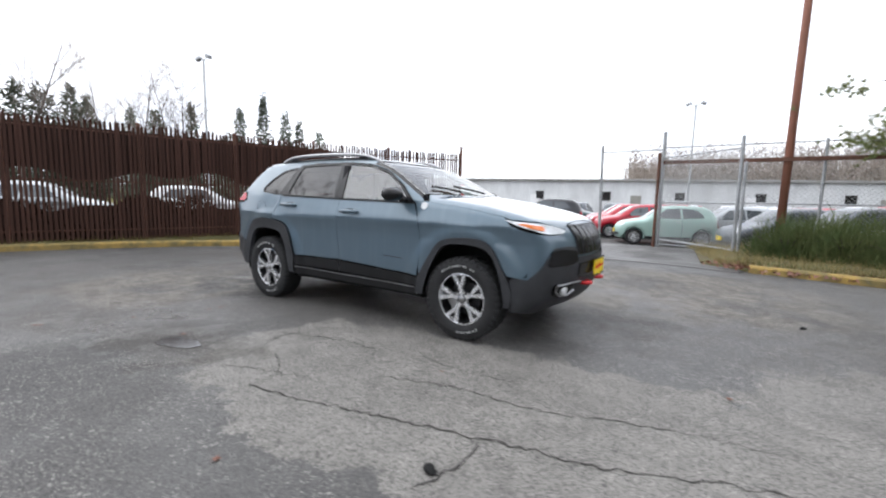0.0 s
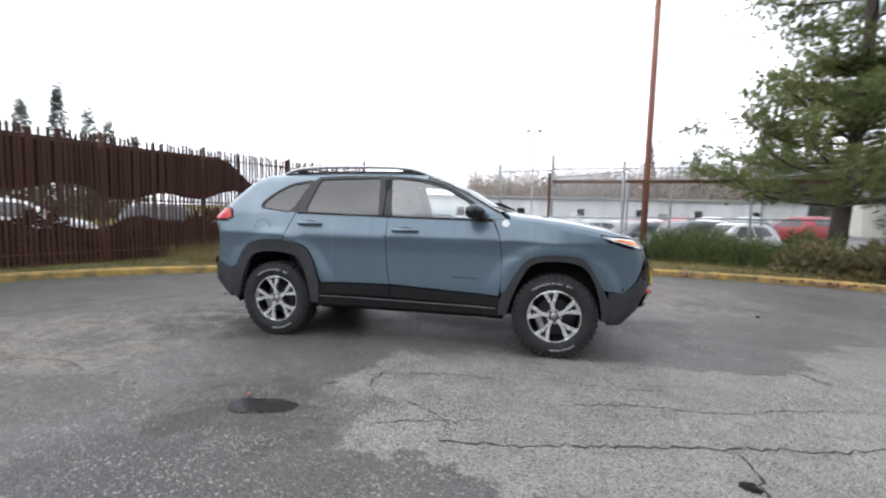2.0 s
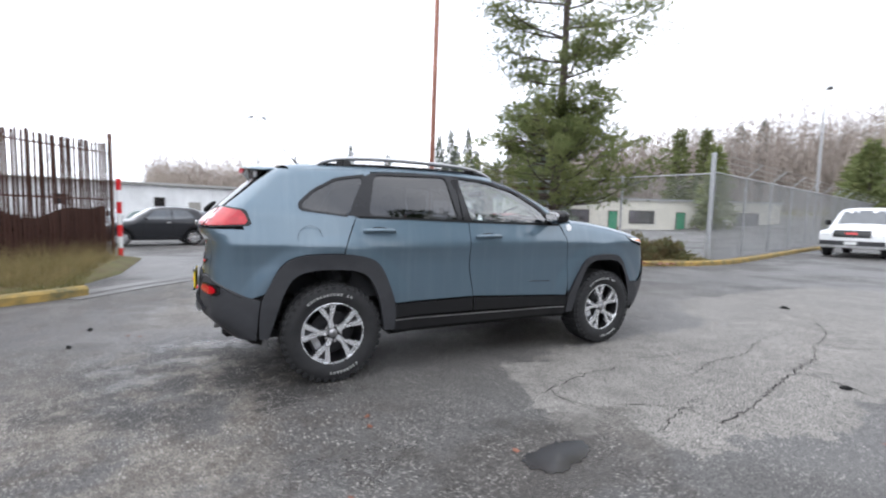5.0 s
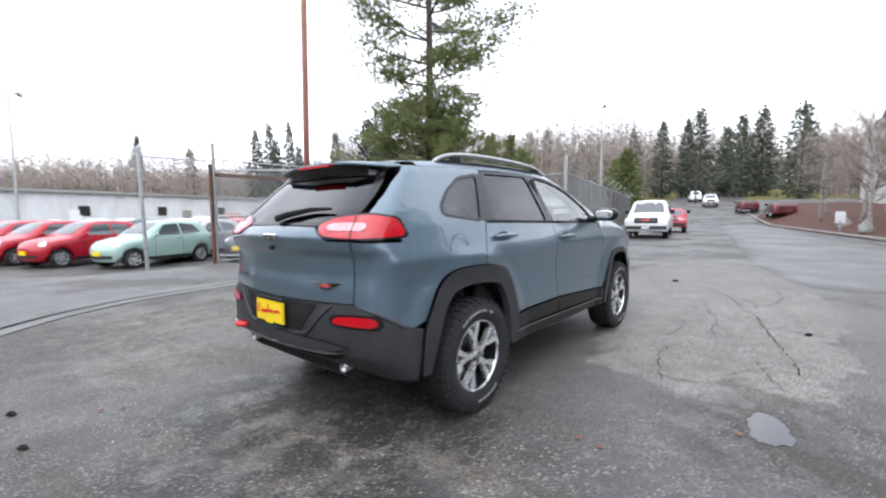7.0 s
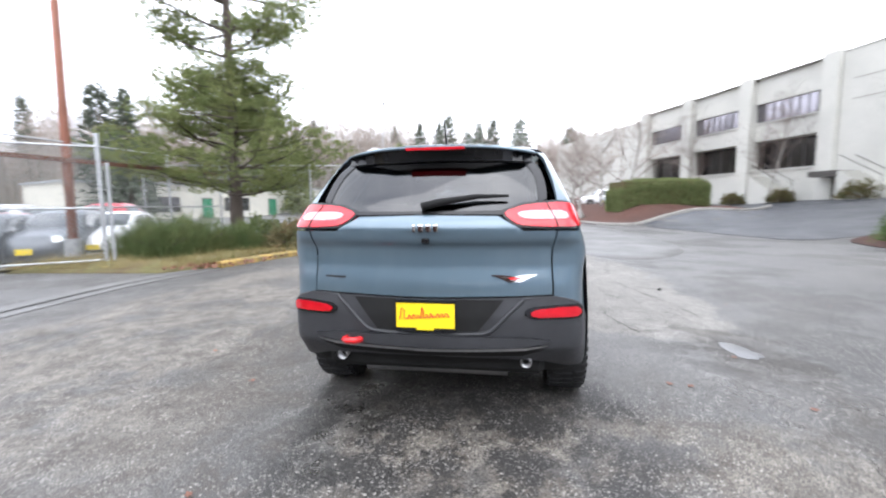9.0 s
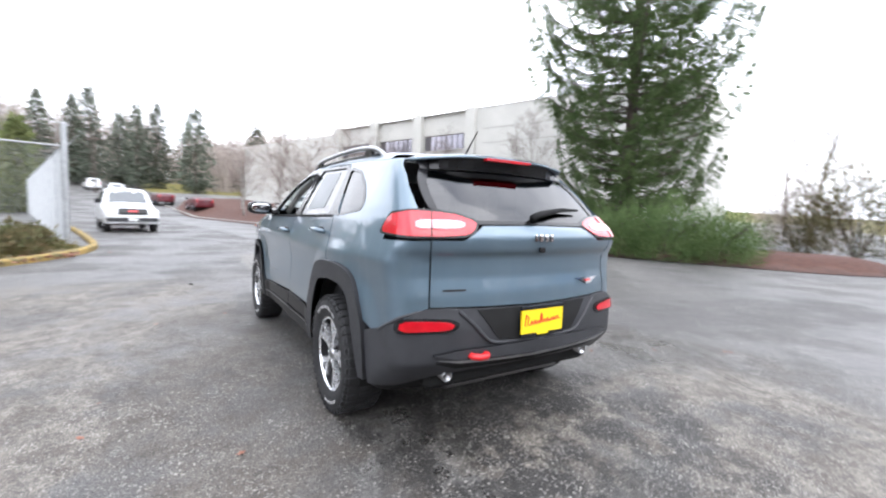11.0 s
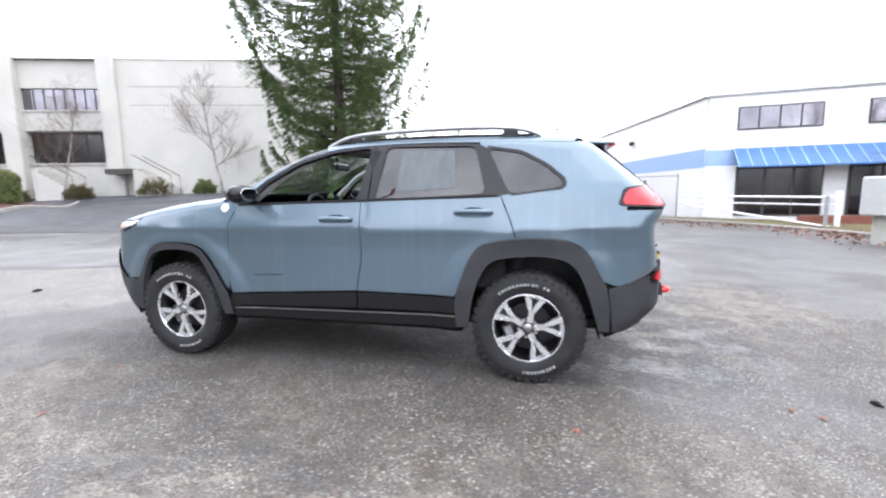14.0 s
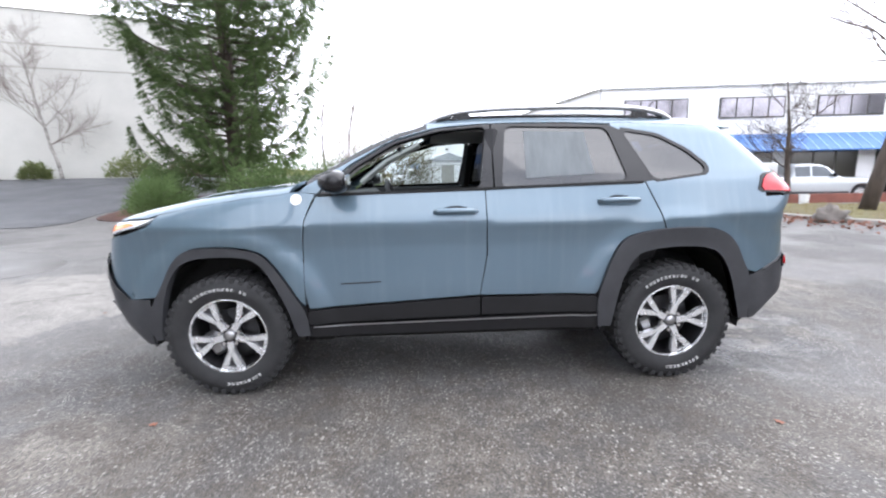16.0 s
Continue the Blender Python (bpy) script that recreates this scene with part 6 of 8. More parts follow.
# front end
for s in (1, -1):
    hl = B.panel("headlamp", M_HEAD, suv, [(1.76, s * .80, 1.075), (1.72, s * .83, 1.088), (1.80, s * .79, 1.045), (1.95, s * .745, .995), (2.05, s * .70, .972), (2.14, s * .56, .975), (2.16, s * .50, .995), (2.10, s * .60, 1.03), (1.98, s * .70, 1.055)], end=1, level=.006, thick=.03, label="narrow clear headlamp with amber corner", rounds=1)
    B.panel("indicator", M_AMBER, hl, [(1.82, s * .79, 1.05), (1.95, s * .745, 1.008), (2.0, s * .71, 1.0), (1.99, s * .70, 1.035), (1.86, s * .77, 1.058)], end=1, level=.009, thick=.005)
    B.panel("front_lamp_recess", M_BLACK, suv, [(2.03, s * .72, .71), (2.16, s * .52, .715), (2.2, s * .40, .74), (2.2, s * .42, .83), (2.13, s * .60, .85), (2.06, s * .70, .835)], end=1, level=.013, thick=.012, rounds=1)
    B.panel("fog_lamp_recess", M_BLACK, suv, [(2.06, s * .66, .47), (2.12, s * .58, .43), (2.18, s * .46, .46), (2.2, s * .42, .545), (2.08, s * .66, .555)], end=1, level=.028, thick=.03, rounds=1)
    fo = [tuple(B.cast(np.array([[1.2, s * y, z]]), np.array([[1.0, 0, 0]]), .034)[0]) for y, z in ((.36, .565), (.52, .562), (.68, .553), (.67, .50), (.60, .455), (.50, .452), (.42, .49))]
    part("fog_lamp_trim", Geo().tube(fo, .008, 6), M_STEEL, suv)
    part("fog_lamp", Geo().revolve([(.001, .02), (.036, .016), (.042, 0), (.042, -.03)], 18, pose(2.155, s * .56, .50, 0, 0, -90 + s * 18)), M_HEAD, suv, smooth=True)
    part("front_hook", Geo().tube([(2.12, s * .245, .525), (2.26, s * .245, .53), (2.285, s * .215, .53), (2.285, s * .175, .53), (2.26, s * .15, .53), (2.12, s * .15, .525)], .018, 8), M_RED, suv, "bright red tow hook", smooth=True)
B.panel("front_bumper", M_PAINT, suv, [(1.83, .82, .58), (1.92, .80, .62), (1.95, .78, .86), (1.95, .78, .965), (2.12, .62, .965), (2.15, .52, .99), (2.2, .40, 1.04), (2.15, .2, 1.055), (2.15, 0, 1.06), (2.15, -.2, 1.055), (2.2, -.40, 1.04), (2.15, -.52, .99), (2.12, -.62, .965), (1.95, -.78, .965), (1.95, -.78, .86), (1.92, -.80, .62), (1.83, -.82, .58),
                                      (2.0, -.74, .60), (2.1, -.62, .72), (2.2, -.42, .76), (2.2, 0, .77), (2.2, .42, .76), (2.1, .62, .72), (2.0, .74, .60)], end=1, level=-.003)
B.panel("lower_bumper", M_CLAD, suv, [(1.8, 0.84, 0.32), (1.8, 0.84, 0.6), (1.92, 0.79, 0.6), (1.99, 0.75, 0.69), (2.05, 0.71, 0.8), (2.09, 0.67, 0.862), (2.15, 0.55, 0.872), (2.2, 0.43, 0.86), (2.2, 0.41, 0.775), (2.2, 0, 0.77), (2.2, -0.41, 0.775), (2.2, -0.43, 0.86), (2.15, -0.55, 0.872), (2.09, -0.67, 0.862), (2.05, -0.71, 0.8), (1.99, -0.75, 0.69), (1.92, -0.79, 0.6), (1.8, -0.84, 0.6), (1.8, -0.84, 0.32), (1.95, -0.72, 0.3), (2.05, -0.5, 0.34), (2.1, 0, 0.36), (2.05, 0.5, 0.34), (1.95, 0.72, 0.3)], end=1, level=.010, thick=.04)
B.panel("front_insert", M_BLACK, suv, [(2.2, .38, .60), (2.2, .40, .72), (2.2, 0, .73), (2.2, -.40, .72), (2.2, -.38, .60), (2.2, 0, .595)], end=1, level=.018)
for i in range(7):
    y = (i - 3) * .118
    sl = B.panel("grille_slot", M_BLACK, suv, [(2.2, y - .042, .80), (2.2, y + .042, .80), (2.2, y + .042, 1.00), (2.2, y + .03, 1.035), (2.2, y - .03, 1.035), (2.2, y - .042, 1.00)], end=1, level=.010, thick=.03, rounds=0, step=.06)
    B.panel("slot_frame", M_CLAD, sl, [(2.2, y - .052, .79), (2.2, y + .052, .79), (2.2, y + .052, 1.0), (2.2, y + .04, 1.045), (2.2, y - .04, 1.045), (2.2, y - .052, 1.0)], end=1, level=.006, thick=.02, step=.06)
dealer_plate(2.30, 0, .665, -90, suv)
# mirrors and fender badges
for s in (1, -1):
    mr = part("mirror", ovoid((.665, s * .985, 1.272), (.082, .118, .064), .72, nose=.35), M_BLACK, suv, "black door mirror", smooth=True)
    part("mirror_arm", Geo().tube([(.68, s * .80, 1.222), (.68, s * .90, 1.235)], [.035, .028], 10), M_BLACK, mr, smooth=True)
    part("mirror_glass", ovoid((.5855, s * .985, 1.272), (.003, .085, .042), .72), M_CHROME, mr, smooth=True)
    yb = float(B.cast(np.array([[.915, 0, 1.172]]), np.array([[0, 1.0, 0]]))[0, 1])
    part("fender_badge", Geo().revolve([(.001, .006), (.032, .005), (.035, -.004)], 24, pose(.915, s * yb, 1.172, s * 14) @ Matrix.Diagonal((1, s, 1, 1))), M_WHITE, suv, "round silver fender badge")
part("fuel_door", Geo().revolve([(.0845, .0008), (.0862, .0008), (.0862, -.003), (.0845, -.003)], 32, pose(-1.52, -float(B.cast(np.array([[-1.52, 0, 1.08]]), np.array([[0, 1.0, 0]]))[0, 1]) - .001, 1.08, 0), close=True), M_BLACK, suv)
# wheels
for x in (1.36, -1.36):
    for s in (1, -1):
        wheel(suv, x, s * .79, side=s, phase={(1, 1): 18, (-1, 1): 41, (1, -1): 63, (-1, -1): 66}[(1 if x > 0 else -1, s)])
        part("wheel_liner", Geo().revolve([(.455, -.30 * s), (.455, .075 * s)], 24, pose(x, s * .79, .40), a0=-.2, a1=math.pi + .2), M_MATT, suv)
part("axle", Geo().tube([(-1.36, -.7, .37), (-1.36, .7, .37)], .05, 8).tube([(1.36, -.7, .37), (1.36, .7, .37)], .05, 8), M_MATT, suv)
# cabin
part("floor_pan", Geo().box((-1.9, -.72, .34), (.9, .72, .40)), M_MATT, suv)
dash = part("dashboard", Geo().prism([(.55, .75), (.98, .75), (.98, 1.16), (.62, 1.19), (.50, 1.10)], -.70, .70), M_LINER, suv)
part("steering_wheel", Geo().tube([Vector((.36 + .06 * math.sin(a), .38 + .185 * math.cos(a), 1.08 + .175 * math.sin(a))) for a in np.linspace(0, 2 * math.pi, 25)], .016, 8, cap=False).tube([(.60, .38, 1.04), (.38, .38, 1.075)], [.035, .06], 10), M_LINER, dash, smooth=True)
def seat(x, y, w):
    s = part("seat", Geo().box((x - .28, y - w / 2, .55), (x + .26, y + w / 2, .72), None, .05), M_LINER, suv)
    part("backrest", Geo().box((-.06, -w / 2, 0), (.10, w / 2, .62), pose(x - .30, y, .66, 0, -14), .05), M_LINER, s)
    part("headrest", Geo().box((-.05, -.13, .64), (.06, .13, .82), pose(x - .30, y, .66, 0, -12), .04), M_LINER, s)
seat(-.05, .38, .52), seat(-.05, -.38, .52), seat(-.98, .40, .58), seat(-.98, -.40, .58)
part("rear_view_mirror", Geo().box((.33, -.12, 1.47), (.36, .12, 1.53), None, .01), M_BLACK, suv)
for s in (1, -1):
    part("pillar_trim", Geo().tube([(.74, s * .69, 1.24), (.5, s * .64, 1.42), (.2, s * .57, 1.56)], .028, 6), M_TRIM, suv)
    part("door_trim", Geo().box((-1.2, s * .74 - .02, .6), (.8, s * .74 + .02, 1.19), None, .01), M_LINER, suv)
    part("belt_pillar_trim", Geo().tube([(-.22, s * .755, 1.2), (-.26, s * .64, 1.56)], .05, 6), M_LINER, suv)
part("headliner", Geo().box((-1.65, -.53, 1.57), (.10, .53, 1.59)), M_TRIM, suv)

# ---- other vehicles ----
def paint(name, c, metal=0.1):
    return mat(name, c, 0.35, metal, var=0.05, scale=3, coat=0.5, spec=0.3)


P_RED = paint("red_car_paint", (0.36, 0.006, 0.020), 0.0)
P_MINT = paint("mint_green_car_paint", (0.33, 0.47, 0.42))
P_BLACK = paint("black_car_paint", (0.012, 0.013, 0.016))
P_WHITE = paint("white_car_paint", (0.74, 0.75, 0.76))
P_SILVER = paint("silver_car_paint", (0.42, 0.44, 0.46), 0.5)
P_GREY = paint("slate_grey_car_paint", (0.09, 0.10, 0.115), 0.4)
P_DKRED = paint("dark_red_car_paint", (0.075, 0.006, 0.011), 0.0)
P_GREEN = paint("dark_teal_car_paint", (0.055, 0.085, 0.085), 0.3)
M_CARGLASS = mat("dark_car_window", (0.055, 0.065, 0.075), 0.05, var=0.3, scale=3, spec=0.9)


def compact(paint_, plate=True, kind="compact_car", label="small car"):
    """A small rounded hatchback, nose to +x."""
    t = thing(kind, label, "car", "cars parked in the lot")
    b = Body(width=[(.2, .72), (.35, .78), (.6, .80), (.85, .80), (.98, .77), (1.1, .70), (1.3, .62), (1.45, .55), (1.6, .46)],
             taper=[(-1.9, .86), (-1.5, .95), (-1, 1), (.9, 1), (1.3, .97), (1.7, .88), (1.9, .8)],
             nose=[(.2, 1.70), (.35, 1.76), (.55, 1.78), (.75, 1.74), (.9, 1.66), (1.6, 1.5)],
             tail=[(.2, -1.68), (.4, -1.76), (.7, -1.77), (.9, -1.74), (1.1, -1.66), (1.3, -1.52), (1.45, -1.38), (1.6, -1.2)],
             top=[(-1.9, 1.30), (-1.5, 1.40), (-1.1, 1.465), (-.6, 1.49), (-.1, 1.475), (.2, 1.40), (.55, 1.18), (.80, 1.0), (1.1, .955), (1.5, .86), (1.8, .70)],
             bottom=.22, nose_curve=.42, tail_curve=.30, crown=.06, k=.10, px=1.2, py=.32, step=.09, arches=[(1.15, .30, .34, .5), (-1.15, .30, .34, .5)])
    b.solid("body", paint_, t, cell=.075)
    for mir in (False, True):
        b.panel("door_window", M_CARGLASS, t, [(.42, .7, 1.0), (.10, .66, 1.34), (-.38, .64, 1.38), (-.42, .72, 1.0)], level=.006, thick=.01, mirror=mir)
        b.panel("rear_side_window", M_CARGLASS, t, [(-.48, .72, 1.0), (-.45, .64, 1.38), (-.95, .62, 1.33), (-1.20, .7, 1.06)], level=.006, thick=.01, mirror=mir)
        s = -1 if mir else 1
        b.panel("headlamp", M_HEAD, t, [(1.42, s * .58, .72), (1.55, s * .48, .70), (1.55, s * .46, .84), (1.42, s * .56, .86)], end=1, level=.012, thick=.02, rounds=1, step=.06)
        b.panel("tail_lamp", M_TAIL, t, [(-1.55, s * .62, .70), (-1.64, s * .52, .70), (-1.64, s * .52, .92), (-1.55, s * .60, .92)], level=.012, thick=.02, rounds=1, step=.06)
        part("mirror", Geo().box((.36, s * .74 - .09, .98), (.46, s * .74 + .09, 1.08), None, .03), paint_, t)
    for mir in (False, True):
        for x in (.50, -.45):
            b.panel("door_seam", M_MATT, t, [(x, .78, .36), (x + .012, .78, .36), (x + .012, .74, .98), (x, .74, .98)], level=.002, thick=.004, step=.12, mirror=mir)
        yb = float(b.cast(np.array([[-.30, 0, .88]]), np.array([[0, 1.0, 0]]))[0, 1])
        part("door_handle", Geo().box((-.38, -.012, .865), (-.24, .012, .895), pose(0, (-1 if mir else 1) * (yb + .006), 0), .004), M_CHROME, t)
        b.panel("sill", M_CLAD, t, [(.78, .78, .24), (.78, .78, .33), (-.78, .78, .33), (-.78, .78, .24)], level=.004, thick=.006, step=.15, mirror=mir)
    b.panel("windshield", M_CARGLASS, t, [(.70, .50), (.74, 0), (.70, -.50), (.14, -.44), (.18, 0), (.14, .44)], mode="top", level=.006, thick=.01)
    b.panel("rear_window", M_CARGLASS, t, [(-1.6, .44, 1.06), (-1.45, .38, 1.36), (-1.45, -.38, 1.36), (-1.6, -.44, 1.06)], level=.006, thick=.01)
    b.panel("bumper_strip", M_CLAD, t, [(1.6, .5, .34), (1.6, .5, .42), (1.7, 0, .44), (1.6, -.5, .42), (1.6, -.5, .34), (1.7, 0, .32)], end=1, level=.008, thick=.01)
    if plate:
        xf = float(b.cast(np.array([[0, 0, .48]]), np.array([[1.0, 0, 0]]))[0, 0])
        part("dealer_plate", Geo().box((xf, -.16, .42), (xf + .03, .16, .56)), M_PLATE, t, "yellow dealer plate")
    for x in (1.15, -1.15):
        for s in (1, -1):
            wheel(t, x, s * .66, r=.30, w=.18, side=s, rim_r=.20, fancy=False)
    return t


def wagon(paint_, label, kind="suv", L=4.9, Hh=1.85, group="cars parked along the road", grille=True, pickup=False, hood=1.10, cab=(-.35, .98), plate=False):
    """A larger upright car or pick-up, nose to +x."""
    t = thing(kind, label, "pickup truck" if pickup else "car", group)
    hl = L / 2
    top = [(-hl - .1, Hh - .10), (-hl * .8, Hh - .03), (-.3, Hh), (.25, Hh - .04), (.50, Hh - .14), (1.05, hood + .06), (1.2, hood), (hl - .25, hood - .08), (hl, hood - .2)]
    if pickup:
        top = [(-hl - .1, 1.22), (-1.2, 1.22), (-1.12, 1.25), (-1.02, Hh - .12), (-.9, Hh - .03), (-.3, Hh), (.25, Hh - .04), (.50, Hh - .14), (1.05, hood + .06), (1.2, hood), (hl - .25, hood - .06), (hl, hood - .16)]
    b = Body(width=[(.2, .90), (.5, .95), (.9, .95), (1.05, .93), (1.2, .88), (Hh - .1, .72), (Hh + .2, .6)],
             taper=[(-hl, .96), (-hl + .5, 1), (hl - .6, 1), (hl, .94)], nose=[(.2, hl - .06), (.4, hl), (.9, hl - .01), (1.2, hl - .1), (2, hl - .2)],
             tail=[(.2, -hl + .05), (.5, -hl), (1.1, -hl + .03), (1.5, -hl + .12), (Hh, -hl + .25), (2.2, -hl + .4)],
             top=top, bottom=.34, nose_curve=.10, tail_curve=.10, crown=.05, k=.07, px=hl - .5, py=.45, step=.12,
             arches=[(hl - .95, .38, .43, .6), (-hl + 1.0, .38, .43, .6)])
    b.solid("body", paint_, t, cell=.09)
    wins = [[(.70, .85, 1.18), (.36, .75, Hh - .16), (-.22, .72, Hh - .13), (-.25, .85, 1.18)], [(-.33, .85, 1.18), (-.30, .72, Hh - .13), (-.98, .72, Hh - .15), (-1.0, .85, 1.18)]]
    if not pickup:
        wins.append([(-1.08, .85, 1.18), (-1.06, .72, Hh - .15), (-hl + .5, .72, Hh - .2), (-hl + .42, .85, 1.2)])
    for mir in (False, True):
        for w in wins:
            b.panel("side_window", M_CARGLASS, t, w, level=.006, thick=.01, mirror=mir)
        s = -1 if mir else 1
        b.panel("headlamp", M_HEAD, t, [(hl, s * .60, .80), (hl, s * .86, .80), (hl - .05, s * .86, .96), (hl, s * .60, .96)], end=1, level=.012, thick=.02, step=.08)
        b.panel("tail_lamp", M_TAIL, t, [(-hl, s * .74, .85), (-hl, s * .88, .85), (-hl, s * .86, 1.2), (-hl, s * .74, 1.2)], level=.012, thick=.02, step=.08)
        part("mirror", Geo().box((.62, s * 1.0 - .11, 1.15), (.74, s * 1.0 + .11, 1.35), None, .03), M_BLACK, t)
        part("sill", Geo().box((-hl + 1.5, s * .92 - .03, .36), (hl - 1.45, s * .92 + .03, .48), None, .02), M_CLAD, t)
    b.panel("windshield", M_CARGLASS, t, [(.98, .70), (1.0, 0), (.98, -.70), (.46, -.60), (.48, 0), (.46, .60)], mode="top", level=.006, thick=.01)
    if not pickup:
        b.panel("rear_window", M_CARGLASS, t, [(-hl, .62, 1.2), (-hl, .55, Hh - .18), (-hl, -.55, Hh - .18), (-hl, -.62, 1.2)], level=.006, thick=.01)
    if grille:
        gr = b.panel("grille", M_BLACK, t, [(hl, .50, .72), (hl, .52, .98), (hl, -.52, .98), (hl, -.50, .72)], end=1, level=.012, thick=.02, step=.1)
        b.panel("emblem", M_RED, gr, [(hl, .16, .83), (hl, .16, .89), (hl, -.16, .89), (hl, -.16, .83)], end=1, level=.02, thick=.01, step=.1)
        b.panel("front_bumper", M_CHROME if pickup else M_CLAD, t, [(hl, .92, .44), (hl, .92, .60), (hl, -.92, .60), (hl, -.92, .44)], end=1, level=.03, thick=.04, step=.12)
        part("number_plate", Geo().box((hl + .03, -.16, .47), (hl + .05, .16, .58)), M_WHITE, t)
    for x in (hl - .95, -hl + 1.0):
        for s in (1, -1):
            wheel(t, x, s * .80, r=.38, w=.24, side=s, rim_r=.23, fancy=False)
    return t


def park(t, x, y, yaw, sz=1.0):
    t.matrix_basis = pose(x, y, h(x, y), 0, 0, yaw) @ Matrix.Diagonal((sz, sz, sz, 1))
    return t


def again(t, x, y, yaw, label="", sz=1.0):
    c = copy_thing(t, pose(x, y, h(x, y), 0, 0, yaw))
    c.scale = (sz, sz, sz)
    if label:
        tagged(c, label)
    return c


mint = park(compact(P_MINT, label="small mint green hatchback with a yellow dealer plate"), 1.30, 14.4, 198)
red = park(compact(P_RED, label="small red hatchback with a yellow dealer plate"), -0.1, 16.7, 200)
again(red, -0.95, 18.6, 200)
again(red, -1.6, 20.6, 200)
for i in range(5):
    again(red, -1.6 + i * 0.5, 22.5 + i * 2.4, 200)
blk = park(compact(P_BLACK, False, label="black five-door hatchback parked across the lot"), -4.9, 18.4, 196, 1.13)
white_c = park(compact(P_WHITE, label="small white hatchback with a yellow dealer plate"), 3.6, 18.4, 190)
silver_c = park(compact(P_SILVER, label="small silver hatchback with a yellow dealer plate"), 3.3, 15.9, 196)
grey_c = park(compact(P_GREY, label="small slate grey hatchback with a yellow dealer plate"), 4.75, 13.2, 205)
again(grey_c, 6.2, 12.5, 206, sz=1.05)
again(white_c, 7.6, 12.1, 206)
green_c = park(compact(P_GREEN, False, label="dark teal hatchback in the car lot"), -5.2, 24.0, 2)
rv = random.Random(11)
for r in range(4):
    for i in range(4):
        src = rv.choice([white_c, silver_c, grey_c, red, green_c, white_c, silver_c])
        again(src, 5.5 + i * 2.6 + rv.uniform(-.2, .2), 17.5 + r * 5.6 + i * .5 + rv.uniform(-.2, .2), 96 + rv.uniform(-3, 3))
for i in range(8):
    again(rv.choice([white_c, silver_c, grey_c, green_c]), -9.0 + i * 2.5, 30.5 + i * .6, 95 + rv.uniform(-3, 3))
# cars behind the slatted fence
again(white_c, -13.0, 4.5, 60)
again(grey_c, -12.2, 9.0, 55)
again(silver_c, -14.5, 0.5, 62)
again(white_c, -11.0, 12.5, 60)

big_white = park(wagon(P_WHITE, "white full-size SUV parked by the kerb facing the yard", L=5.0), 20.0, 3.55, 190)
again(wagon(P_DKRED, "dark red saloon parked at the far kerb", "sedan", L=4.4, Hh=1.42, hood=.92), 60, 3.0, 15)
far_red = bpy.data.objects["sedan.001"]
park(wagon(P_RED, "bright red car parked behind the white SUV", "hatchback", L=4.2, Hh=1.5, hood=.95), 26.8, 4.1, 190)
bpy.data.objects["sedan"].matrix_basis = pose(49.5, -.6, h(49.5, -.6), 0, 0, 12)
tagged(bpy.data.objects["sedan"], "dark red saloon parked at the far kerb")
again(big_white, 72, 8.5, 190, "white SUV far up the road")
again(big_white, 86, 13, 15, "white SUV climbing the far road")
again(silver_c, 56, 12.6, 192, "small silver car parked far along the fence", 1.2)
again(big_white, 44.0, -9.8, 100, "white SUV parked above the hedge bank")
again(grey_c, 40.5, -11.2, 100, "dark hatchback parked above the hedge bank", 1.2)
park(wagon(P_SILVER, "silver crew-cab pickup parked before the shops", "pickup", L=5.7, Hh=1.80, pickup=True, group="cars parked at the shops", hood=1.15), -14.75, -13.0, 172, .80)
again(white_c, -22.5, -12.5, 175, "white car parked before the shops", 1.15)
again(grey_c, -9.2, -41.2, 20, "dark car in the fenced yard behind the shops", 1.1)
again(green_c, -5.0, -37, 20, "dark teal car in the fenced yard behind the shops", 1.1)
again(white_c, 1.5, -33, 40, "white car in the fenced yard behind the shops", 1.2)

# ---- plants ----
def limb_curve(p, d, length, droop, rs_, n=6, lift=0.0):
    """A bending limb: points from p along d."""
    pts, q, v = [np.array(p, float)], np.array(p, float), np.array(d, float)
    for i in range(n):
        v = v + np.array([rs_.normal() * .10, rs_.normal() * .10, -droop / n + lift * i / n])
        v = v / np.linalg.norm(v)
        q = q + v * length / n
        pts.append(q.copy())
    return pts


